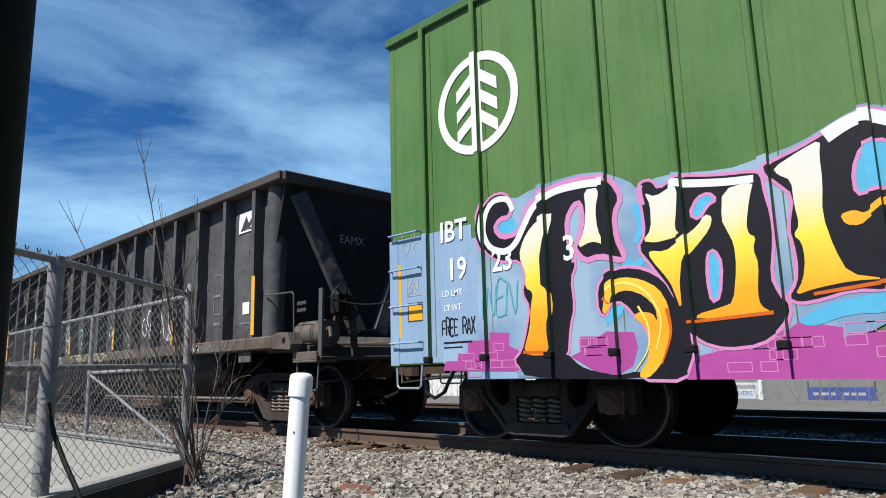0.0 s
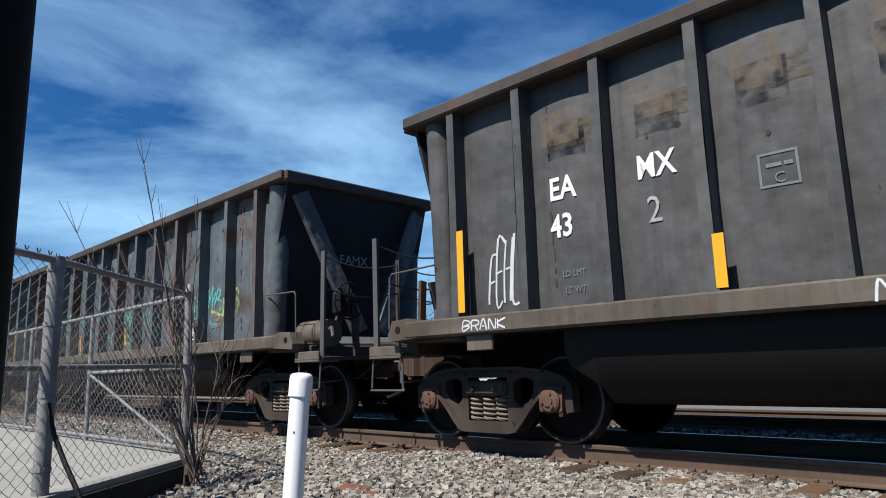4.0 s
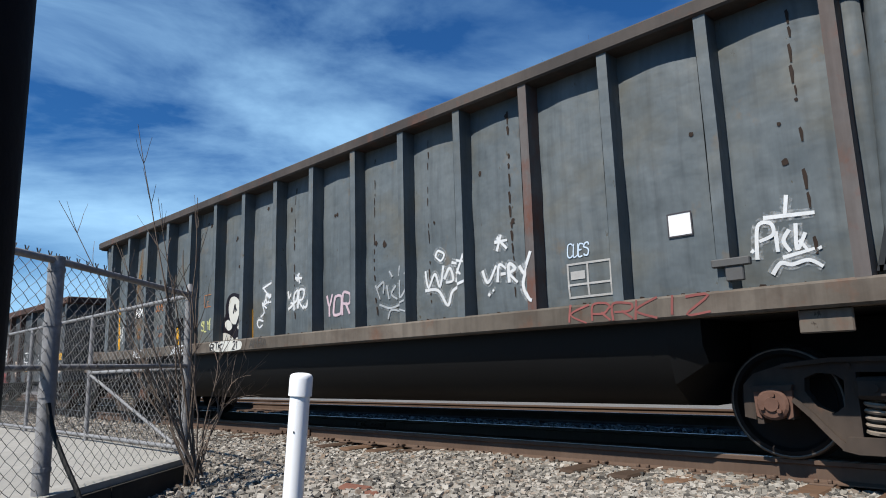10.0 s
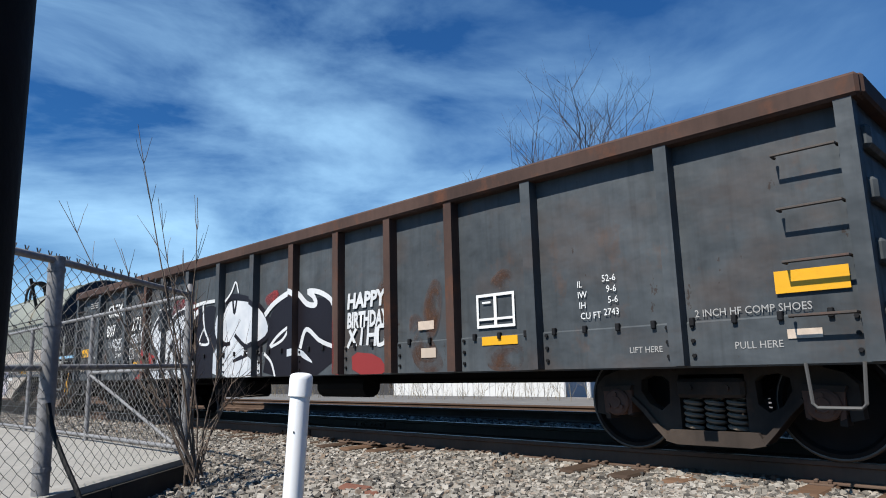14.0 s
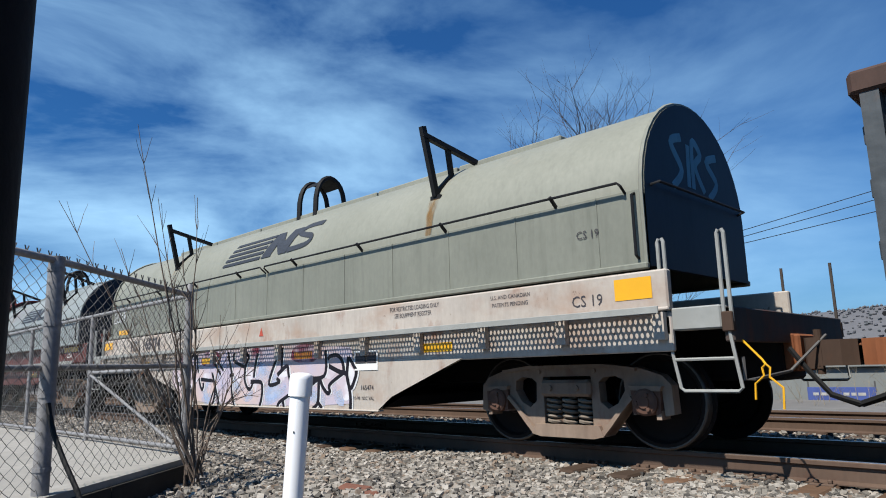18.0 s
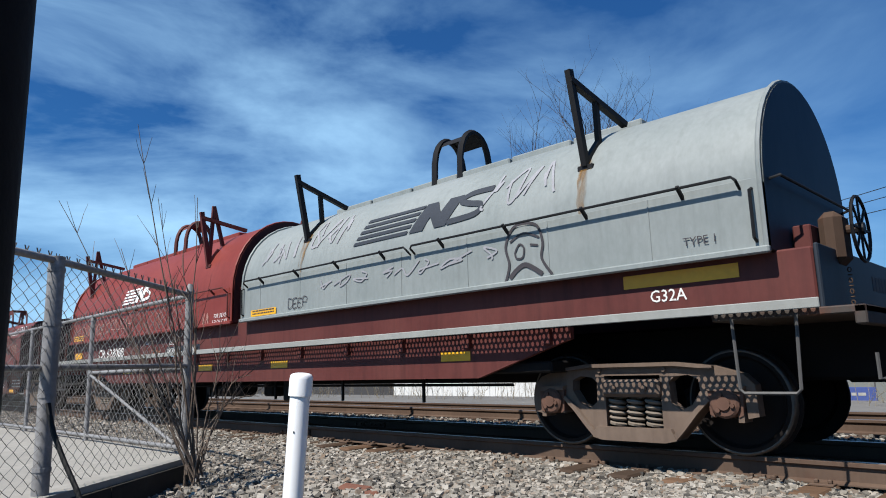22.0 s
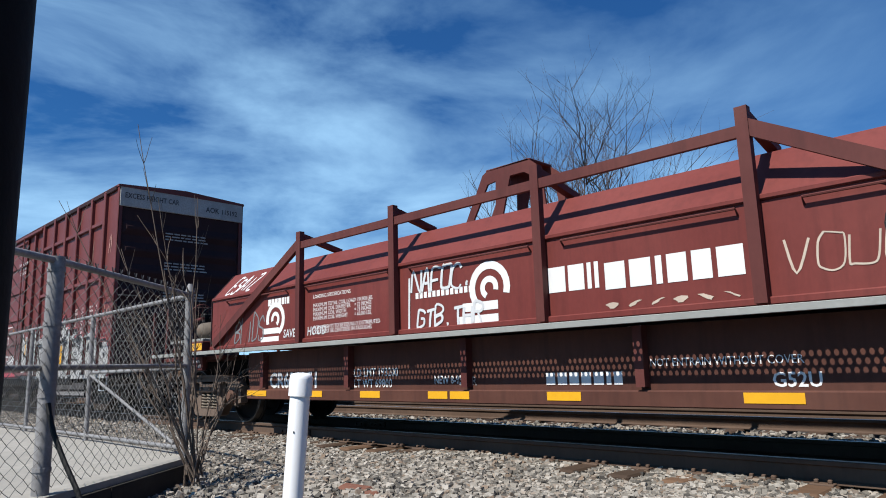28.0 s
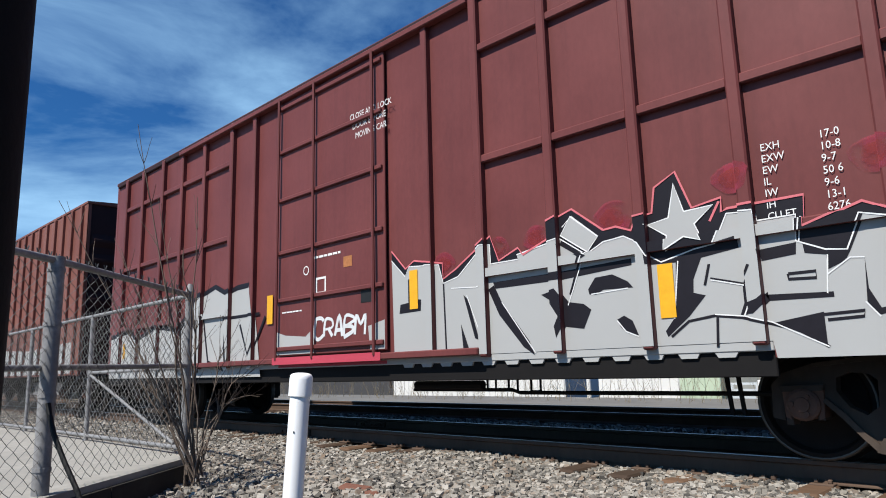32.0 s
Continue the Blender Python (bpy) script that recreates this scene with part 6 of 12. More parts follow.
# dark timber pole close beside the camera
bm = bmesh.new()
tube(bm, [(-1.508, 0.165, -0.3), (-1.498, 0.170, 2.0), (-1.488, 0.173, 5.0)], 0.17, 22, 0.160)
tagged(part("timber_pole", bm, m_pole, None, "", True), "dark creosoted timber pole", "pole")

# scraps of tie wood and brick on the ballast
for x, y, z, rz, l in ((-4.22, 3.30, -0.09, 20, 0.26), (-3.98, 3.26, -0.10, -35, 0.12)):
    bm = bmesh.new()
    box(bm, -l / 2, l / 2, -0.06, 0.06, -0.05, 0.05, 0.02)
    ob = tagged(part("wood_scrap", fix(bm), m_brick), "red-brown broken scrap half buried in ballast", "debris", "scraps on the ballast")
    ob.matrix_basis = pose(x, y, z, 6, 4, rz)


# ---- bare plants ----
def twig(bm, rnd, p, d, length, r, depth, spread=0.55, bend=0.25, seg=4, kids=(2, 3)):
    """A branch with side shoots."""
    pts = [Vector(p)]
    d = Vector(d).normalized()
    for i in range(seg):
        d = (d + Vector((rnd.uniform(-bend, bend), rnd.uniform(-bend, bend), rnd.uniform(-0.05, bend * 0.6))) * 0.35).normalized()
        pts.append(pts[-1] + d * length / seg)
    tube(bm, pts, r, 5 if r > 0.02 else 4 if r > 0.006 else 3, r * 0.42, cap=False)
    if depth == 0:
        return
    for k in range(rnd.randint(*kids)):
        i = rnd.randint(1, seg)
        side_way = Vector((rnd.uniform(-1, 1), rnd.uniform(-1, 1), rnd.uniform(-0.1, 0.8))).normalized()
        nd = (d * (1 - spread) + side_way * spread).normalized()
        twig(bm, rnd, pts[i], nd, length * rnd.uniform(0.5, 0.78), r * rnd.uniform(0.42, 0.6), depth - 1, spread, bend, seg, kids)


shrub = tagged(new("shrub"), "bare grey-brown sapling with long thin shoots beside the pad corner", "shrub")
rnd = random.Random(12)
base = Vector((-5.50, 2.66, -0.12))
SHOOTS = ((-5.81, 2.16, 2.99, 0.010), (-5.98, 1.63, 2.25, 0.009), (-5.52, 2.59, 2.34, 0.010), (-5.21, 2.97, 0.80, 0.009), (-5.65, 2.30, 2.32, 0.009), (-5.31, 2.79, 1.01, 0.009),
          (-5.74, 2.07, 1.30, 0.010), (-5.52, 2.62, 1.55, 0.011), (-5.15, 3.02, 0.62, 0.007), (-6.05, 2.30, 0.90, 0.009), (-5.45, 2.45, 1.85, 0.009), (-5.84, 2.09, 1.88, 0.009),
          (-5.66, 2.40, 1.62, 0.011), (-5.90, 2.20, 1.15, 0.008), (-5.34, 2.90, 0.55, 0.008), (-5.70, 2.50, 0.75, 0.009))
for i, (x, y, z, r) in enumerate(SHOOTS):
    bm = bmesh.new()
    tip = Vector((x, y, z))
    start = base + Vector((rnd.uniform(-0.06, 0.06), rnd.uniform(-0.06, 0.06), rnd.uniform(0, 0.15)))
    pts = []
    for k in range(9):
        t = k / 8
        q = start.lerp(tip, t)
        q += Vector((rnd.uniform(-0.02, 0.02), rnd.uniform(-0.02, 0.02), 0.25 * math.sin(math.pi * t) * (1 if i in (3, 5, 8, 14) else 0.15)))
        pts.append(q)
    pts[-1] = tip
    tube(bm, pts, r, 5, r * 0.25, cap=False)
    for k in (3, 4, 5, 6, 7):
        dd = (pts[k] - pts[k - 1]).normalized()
        for q in range(2):
            w = (dd * 0.6 + Vector((rnd.uniform(-1, 1), rnd.uniform(-1, 1), rnd.uniform(0, 0.8))) * 0.5).normalized()
            twig(bm, rnd, pts[k], w, rnd.uniform(0.12, 0.36), r * 0.36, 0 if z > 1.8 else 1, 0.5, 0.3, 3, (0, 2))
    part("shoot", bm, m_bark, shrub)


def bare_tree(x, y, z, h, seed, lean=(0, 0), stems=1, r=0.11, depth=4, wide=1.0):
    tree = tagged(new("bare_tree"), "leafless winter tree with fine dark branches against the sky", "tree", "bare trees beyond the track")
    tree.matrix_basis = pose(x, y, z)
    rnd = random.Random(seed)
    crown = bmesh.new()
    for s in range(stems):
        trunk = bmesh.new()
        d = Vector((lean[0] + rnd.uniform(-0.22, 0.22) * (stems > 1), lean[1] + rnd.uniform(-0.2, 0.2), 1)).normalized()
        pts = [Vector((rnd.uniform(-0.2, 0.2) * (stems > 1), 0, 0))]
        n = 8
        for i in range(n):
            d = (d + Vector((rnd.uniform(-0.14, 0.14), rnd.uniform(-0.14, 0.14), 0.12))).normalized()
            pts.append(pts[-1] + d * h / n)
        tube(trunk, pts, r, 8, r * 0.12, cap=False)
        part("trunk", trunk, m_bark_far, tree, "", True)
        for i in range(2, n + 1):
            for k in range(3 if i > 3 else 1):
                ang = rnd.uniform(0, 2 * math.pi)
                w = Vector((math.cos(ang), math.sin(ang), rnd.uniform(0.35, 1.0)))
                twig(crown, rnd, pts[i], w, wide * h * rnd.uniform(0.24, 0.42) * (1.3 - 0.6 * i / n), r * (0.42 - 0.03 * i), depth - 1, 0.5, 0.35, 4, (2, 4))
    part("crown", crown, m_bark_far, tree, "open crown of bare twigs", False, "stuff")
    return tree


bare_tree(-16.3, 24.6, -0.5, 8.9, 5, (0.06, 0), 3, 0.15, 4, 1.35)
bare_tree(-17.9, 24.0, -0.5, 7.6, 8, (-0.28, 0), 1, 0.10, 4)
bare_tree(-38.0, 33.0, -0.5, 7.0, 9, (0, 0), 1, 0.09, 3)
bare_tree(-35.2, 33.0, -0.5, 6.6, 10, (0.12, 0), 1, 0.09, 3)
bare_tree(-74.0, 36.0, -0.5, 9.5, 11, (0, 0), 1, 0.12, 3)
bare_tree(-58.0, 38.0, -0.5, 7.5, 12, (0, 0), 1, 0.10, 3)
bare_tree(-13.4, 27.0, -0.5, 5.5, 13, (0.1, 0), 2, 0.06, 3)

# ---- beyond the far track ----
Y2 = 19.0


def shed(x0, x1, y0, y1, h, mat, label, ribbed=True):
    b = tagged(new("shed"), label, "building", "low buildings beyond the track")
    b.matrix_basis = pose((x0 + x1) / 2, y0, -0.42)
    w = (x1 - x0) / 2
    bm = bmesh.new()
    box(bm, -w, w, 0, y1 - y0, 0, h, 0.02)
    part("wall", fix(bm), mat, b)
    if ribbed:
        bm = bmesh.new()
        u = -w + 0.15
        while u < w:
            box(bm, u - 0.02, u + 0.02, -0.03, 0.01, 0.02, h - 0.02, 0.006)
            u += 0.3
        part("cladding_ribs", bm, mat, b, "", False, "stuff")
    bm = bmesh.new()
    box(bm, -w - 0.1, w + 0.1, -0.12, y1 - y0 + 0.1, h, h + 0.10, 0.02)
    part("roof", fix(bm), m_grey_wall, b)
    return b


shed(-9.15, -7.95, Y2, Y2 + 3, 1.08, m_sage, "pale green metal-sided low shed behind bare brush")
shed(-7.92, -2.0, Y2 + 0.4, Y2 + 3, 1.0, m_grey_wall, "grey low wall building with a small white sign", False)
shed(-12.6, -9.6, Y2 + 1.2, Y2 + 4, 0.98, m_white_wall, "white low trailer behind bare brush")
shed(-24.0, -14.5, Y2 + 2, Y2 + 6, 0.95, m_white_wall, "long white low trailer behind bare brush")
sign = tagged(new("sign"), "small white sign with slate blue lettering", "sign")
sign.matrix_basis = pose(-7.42, Y2 + 0.33, -0.08)
bm = bmesh.new()
box(bm, -0.38, 0.38, -0.03, 0.03, -0.14, 0.30, 0.01)
part("panel", fix(bm), m_sign, sign)
part("lettering", letters("RIVERS", 0.17, -0.31, -0.04, -0.035), m_sign_ink, sign)
bm = bmesh.new()
rect(bm, -0.30, 0.30, 0.14, 0.24, -0.034)
part("emblem_band", bm, m_strip, sign)
tarp = tagged(new("banner"), "blue mesh banner tied along a wire fence", "banner")
tarp.matrix_basis = pose(-4.9, Y2 - 0.3, -0.10)
bm = bmesh.new()
box(bm, -0.75, 0.75, -0.01, 0.01, -0.10, 0.22, 0.005)
part("sheet", fix(bm), m_tarp, tarp)
bm = bmesh.new()
bars(bm, -0.62, 0.02, 0.5, 0.07, 1, -0.016, 3)
bars(bm, 0.05, 0.02, 0.5, 0.07, 1, -0.016, 4)
part("print", bm, m_white_dim, tarp)
bm = bmesh.new()
for px in (-0.73, 0.73):
    tube(bm, [(px, 0.03, -0.32), (px, 0.03, 0.36)], 0.02, 6)
part("stakes", bm, m_bar, tarp)
# pipe bollards
for px, h in ((-11.95, 1.0), (-6.75, 0.7)):
    bm = bmesh.new()
    tube(bm, [(0, 0, 0), (0, 0, h)], 0.07, 12)
    tube(bm, [(0, 0, h), (0, 0, h + 0.03)], 0.07, 12, 0.03)
    ob = tagged(part("bollard", bm, m_white_wall, None, "", True), "white painted pipe bollard", "bollard", "bollards")
    ob.matrix_basis = pose(px, Y2 - 0.4, -0.42)
# dry weeds and brush along the far edge
rng = random.Random(4)
bm = bmesh.new()
for i in range(230):
    x, y = rng.uniform(-30, 0), rng.uniform(16.3, 18.6)
    twig(bm, rng, (x, y, -0.42), (rng.uniform(-0.5, 0.5), rng.uniform(-0.3, 0.3), 1), rng.uniform(0.35, 1.0), 0.008, 2, 0.5, 0.3, 3, (2, 3))
tagged(part("brush", bm, m_weed), "dry bare brush and weeds along the far edge", "brush", kind="stuff")

# power line: far poles and three wires
line = tagged(new("power_line"), "three thin overhead wires high beyond the track", "power line")
for k, (z0, rise) in enumerate(((4.11, 0.096), (4.28, 0.128), (4.45, 0.146))):
    bm = bmesh.new()
    pts = []
    for i in range(25):
        t = i / 24
        x = -60 + 90 * t
        pts.append((x, 20.0, z0 + rise * (x + 8.13) * (1.0 if x > -30 else 0.7) + (0 if x > -30 else -6.561 * rise)))
    tube(bm, pts, 0.012, 4)
    part("wire", bm, m_black, line)
pole = tagged(new("utility_pole"), "far timber utility pole with one crossarm", "pole")
pole.matrix_basis = pose(-92, 62, -0.5)
bm = bmesh.new()
tube(bm, [(0, 0, 0), (0, 0, 11)], 0.16, 8, 0.11)
part("shaft", bm, m_bark_far, pole)
bm = bmesh.new()
box(bm, -1.3, 1.3, -0.06, 0.06, 10.2, 10.35, 0.02)
part("crossarm", fix(bm), m_bark_far, pole)

# wooded ridge on the horizon
bm = bmesh.new()
n = 160
rows = []
for j in range(9):
    v = j / 8
    row = []
    for i in range(n + 1):
        x = -1500 + 2100 * i / n
        top = 24 + 15 * min(1, max(0, (x + 420) / 380)) + 5 * noise.noise((x * 0.006, 1, 0)) + 2.2 * noise.noise((x * 0.05, 5, 0))
        row.append(bm.verts.new((x, 400 + 160 * v, -1 + max(0, top * math.sin(v * math.pi / 2)) + 1.2 * noise.noise((x * 0.12, v * 9, 2)))))
    rows.append(row)
for a, b in zip(rows, rows[1:]):
    for i in range(n):
        bm.faces.new((a[i], a[i + 1], b[i + 1], b[i]))
tagged(part("backdrop", bm, m_hill, None, "", True), "bare wooded ridge on the horizon, distance haze in its colour", "hill", kind="structure")
rng = np.random.default_rng(8)
cnt = 6000
vx = rng.uniform(-1100, 350, cnt)
vv = rng.uniform(0.1, 1.0, cnt)
verts, faces = [], []
for k in range(cnt):
    x, v = float(vx[k]), float(vv[k])
    top = 24 + 15 * min(1, max(0, (x + 420) / 380)) + 5 * noise.noise((x * 0.006, 1, 0)) + 2.2 * noise.noise((x * 0.05, 5, 0))
    z, y = -1 + max(0, top * math.sin(v * math.pi / 2)), 400 + 160 * v
    w, h = float(rng.uniform(0.6, 1.4)), float(rng.uniform(0.8, 2.2))
    o = len(verts)
    for q in range(6):
        t = 2 * math.pi * q / 6 + k
        verts.append((x + w * math.cos(t) * float(rng.uniform(0.7, 1.2)), y + w * math.sin(t), z + h * float(rng.uniform(0.25, 0.6))))
    verts += [(x, y, z + h), (x, y, z - 1)]
    for q in range(6):
        faces.append((o + q, o + (q + 1) % 6, o + 6))
        faces.append((o + (q + 1) % 6, o + q, o + 7))
me = bpy.data.meshes.new("ridge_woods")
me.from_pydata(verts, [], faces)
me.materials.append(m_hill)
tagged(new("ridge_woods", me), "bare treetops along the ridge, distance haze in their colour", "woods", kind="stuff")

# ---- lettering, stripes and graffiti ----
def gradient(name, stops, z0, z1, rough=0.5):
    """Sprayed paint that fades upwards from one colour to the next."""
    m, n, l, b = material(name, rough)
    co = n.new("ShaderNodeTexCoord")
    sp = n.new("ShaderNodeSeparateXYZ")
    l.new(co.outputs["Object"], sp.inputs[0])
    mr = n.new("ShaderNodeMapRange")
    mr.inputs[1].default_value, mr.inputs[2].default_value = z0, z1
    l.new(sp.outputs[2], mr.inputs[0])
    wob = blend(n, l, 0.12, mr.outputs[0], noise_of(n, l, 5, 4))
    r = n.new("ShaderNodeValToRGB")
    e = r.color_ramp.elements
    while len(e) < len(stops):
        e.new(0.5)
    for i, (p, c) in enumerate(stops):
        e[i].position, e[i].color = p, (*c, 1)
    l.new(wob, r.inputs[0])
    l.new(r.outputs[0], b.inputs["Base Color"])
    return m


def two_tone(name, a, c, scale=2.5, lo=0.42, hi=0.58):
    m, n, l, b = material(name, 0.55)
    f = ramp_of(n, l, noise_of(n, l, scale, 3), lo, hi)
    l.new(blend(n, l, f, a, c), b.inputs["Base Color"])
    return m


m_gold = gradient("gold_fade_spray", ((0.0, (0.72, 0.17, 0.012)), (0.35, (0.82, 0.34, 0.015)), (0.55, (0.82, 0.60, 0.06)), (0.72, (0.66, 0.62, 0.50)), (1.0, (0.64, 0.63, 0.61))), 0.75, 2.50)
m_gold_low = gradient("gold_hook_spray", ((0.0, (0.80, 0.42, 0.03)), (0.5, (0.78, 0.30, 0.012)), (1.0, (0.80, 0.52, 0.05))), 0.65, 1.60)
m_spray_black = plain("black_spray", (0.012, 0.010, 0.014), 0.5)
m_pink = plain("pink_spray", (0.58, 0.22, 0.42), 0.55, 0, 0.2)
m_peel_gold = plain("pale_gold_spray", (0.82, 0.62, 0.14), 0.5, 0, 0.1)
m_rust_orange = plain("burnt_orange_spray", (0.55, 0.11, 0.012), 0.5, 0, 0.2)
m_magenta = plain("magenta_spray", (0.38, 0.065, 0.27), 0.55, 0, 0.25, 6)
m_aqua = plain("aqua_spray", (0.09, 0.40, 0.60), 0.55, 0, 0.25)
m_teal = plain("teal_spray", (0.10, 0.36, 0.42), 0.6, 0, 0.4)
m_mural_blue = two_tone("mural_ground_spray", (0.17, 0.26, 0.38), (0.26, 0.36, 0.46), 1.2)
m_turq = plain("turquoise_spray", (0.13, 0.52, 0.48), 0.6, 0, 0.35, 9)
m_pink_pale = plain("pale_pink_spray", (0.55, 0.42, 0.46), 0.6, 0, 0.3, 9)
m_ghost_white = plain("thin_white_spray", (0.36, 0.38, 0.39), 0.65, 0, 0.4, 9)
m_dirty_white = two_tone("dirty_white_spray", (0.50, 0.49, 0.44), (0.30, 0.26, 0.20), 3.0, 0.55, 0.75)
m_turq_pale = plain("pale_aqua_spray", (0.36, 0.56, 0.60), 0.6, 0, 0.3, 9)
m_white_blue = plain("icy_white_spray", (0.52, 0.62, 0.72), 0.6, 0, 0.3, 9)
m_turq_dim = plain("faded_turquoise_spray", (0.16, 0.30, 0.31), 0.7, 0, 0.5, 9)
m_lime_pale = plain("pale_lime_spray", (0.34, 0.42, 0.20), 0.6, 0, 0.4)
m_turq_soft = plain("worn_turquoise_spray", (0.19, 0.40, 0.39), 0.65, 0, 0.5, 9)
m_white_spray = plain("white_spray", (0.62, 0.63, 0.63), 0.6, 0, 0.3)
m_ghost = plain("faded_white_spray", (0.20, 0.21, 0.215), 0.7, 0, 0.5)
m_ghost_black = plain("faded_grey_spray", (0.072, 0.066, 0.058), 0.7, 0, 0.5)
m_silver_hi = plain("white_edge_spray", (0.68, 0.68, 0.67), 0.5, 0, 0.1)
m_rose = plain("rose_spray", (0.48, 0.06, 0.09), 0.55, 0, 0.3, 4)
m_rose_dim = plain("faded_rose_spray", (0.26, 0.085, 0.075), 0.65, 0, 0.5, 9)
m_red_spray = plain("red_spray", (0.27, 0.035, 0.035), 0.6, 0, 0.3, 4)
m_chalk = plain("chalk", (0.50, 0.30, 0.25), 0.9, 0, 0.4, 30)
m_chalk_dim = plain("thin_chalk", (0.34, 0.17, 0.14), 0.9, 0, 0.4, 30)
m_chalk_grey = plain("chalk_on_grey", (0.30, 0.30, 0.32), 0.9, 0, 0.3, 30)
m_peel = plain("bare_pale_paint", (0.55, 0.45, 0.36), 0.8, 0, 0.4)
m_rust_run = plain("ochre_rust_run", (0.25, 0.12, 0.02), 0.85, 0, 0.5, 12)
rn, rl = m_rust_run.node_tree.nodes, m_rust_run.node_tree.links
rl.new(scaled(rn, rl, ramp_of(rn, rl, noise_of(rn, rl, 6, 5, (2.4, 1, 0.22)), 0.42, 0.66), 0.75), rn["Principled BSDF"].inputs["Alpha"])
m_rubbed = plain("rubbed_out_paint", (0.14, 0.115, 0.085), 0.8, 0, 0.5, 9)
rn, rl = m_rubbed.node_tree.nodes, m_rubbed.node_tree.links
rl.new(scaled(rn, rl, ramp_of(rn, rl, noise_of(rn, rl, 9, 5, (1, 1, 1.6)), 0.40, 0.62), 0.8), rn["Principled BSDF"].inputs["Alpha"])
m_rust_dark = plain("dark_rust_spots", (0.030, 0.019, 0.014), 0.85, 0, 0.5, 9)
m_brown_stain = plain("brown_stain", (0.085, 0.050, 0.033), 0.85, 0, 0.5, 9)


for thin in (m_turq, m_turq_soft, m_turq_dim, m_lime_pale):
    rn, rl = thin.node_tree.nodes, thin.node_tree.links
    rl.new(blend(rn, rl, ramp_of(rn, rl, noise_of(rn, rl, 7, 4), 0.34, 0.62), (0.42, 0.42, 0.42), (0.95, 0.95, 0.95)), rn["Principled BSDF"].inputs["Alpha"])


def strips(bm, spots, y):
    """Copies of flat paint, cut to x0..x1 and z0..z1, moved out onto raised members at y."""
    src = bmesh.new()
    plane = max(v.co.y for v in bm.verts)
    me = bpy.data.meshes.new("cut")
    bm.to_mesh(me)
    out = bmesh.new()
    for x0, x1, z0, z1 in spots:
        t = bmesh.new()
        t.from_mesh(me)
        for co, no in (((x0, 0, 0), (-1, 0, 0)), ((x1, 0, 0), (1, 0, 0)), ((0, 0, z0), (0, 0, -1)), ((0, 0, z1), (0, 0, 1))):
            g = t.verts[:] + t.edges[:] + t.faces[:]
            if not t.faces:
                break
            bmesh.ops.bisect_plane(t, geom=g, plane_co=co, plane_no=no, clear_outer=True)
        for v in t.verts:
            v.co.y += y - plane
        if t.faces:
            tm = bpy.data.meshes.new("cut_piece")
            t.to_mesh(tm)
            out.from_mesh(tm)
            bpy.data.meshes.remove(tm)
        t.free()
    src.free()
    om = bpy.data.meshes.new("cut_all")
    out.to_mesh(om)
    bm.from_mesh(om)
    out.free()
    bpy.data.meshes.remove(om)
    bpy.data.meshes.remove(me)
    return bm


def wrap(bm, yfun, z0, z1, step=0.07):
    """Bend flat paint round a hood."""
    z = z0
    while z < z1:
        g = bm.verts[:] + bm.edges[:] + bm.faces[:]
        bmesh.ops.bisect_plane(bm, geom=g, plane_co=(0, 0, z), plane_no=(0, 0, 1))
        z += step
    for v in bm.verts:
        v.co.y = -yfun(v.co.z) - 0.006
    return bm


def paint_part(car, bm, mat, name="graffiti", label="", spots=None, y=None):
    if spots:
        strips(bm, spots, y)
    return part(name, bm, mat, car, label)


def outlined(car, paths, w, edge, mat, edge_mat, y, spots=None, rib_y=None, label="", steps=6):
    """Fat sprayed letters: a dark stroke with a narrower bright stroke on it."""
    a, b = bmesh.new(), bmesh.new()
    for p in paths:
        q = smooth_path(p, steps)
        ribbon(a, q, w + 2 * edge, y)
        ribbon(b, q, w, y - 0.0025)
    paint_part(car, a, edge_mat, "graffiti_outline", "", spots, rib_y)
    paint_part(car, b, mat, "graffiti", label, spots, rib_y and rib_y - 0.0025)


def blocks(car, x, z, h, widths, gap, mat, y, name="brand_block"):
    """A brand word: plain upright blocks."""
    for w in widths:
        bm = bmesh.new()
        rect(bm, x, x + w, z, z + h, y)
        part(name, bm, mat, car)
        x += w + gap


def frame_box(bm, x0, x1, z0, z1, w, y):
    rect(bm, x0, x1, z0, z0 + w, y)
    rect(bm, x0, x1, z1 - w, z1, y)
    rect(bm, x0, x0 + w, z0 + w, z1 - w, y)
    rect(bm, x1 - w, x1, z0 + w, z1 - w, y)


def yellow(car, x0, x1, z0, z1, y, label="yellow reflective strip"):
    bm = bmesh.new()
    rect(bm, x0, x1, z0, z1, y)
    return part("reflector_strip", bm, m_yellow, car, label)


# -- green boxcar --
GY = -1.5565
G_SPOTS = [(rx - 0.035, rx + 0.035, 0.0, 5.0) for rx in G_RIBS[:9]]


def green_paint(bm, mat, dy=0.0, name="graffiti", label=""):
    top = max(v.co.y for v in bm.verts)
    for v in bm.verts:
        v.co.y += GY - 1.2 * dy - top
    return paint_part(green, bm, mat, name, label, G_SPOTS, -1.6175 - 1.2 * dy)


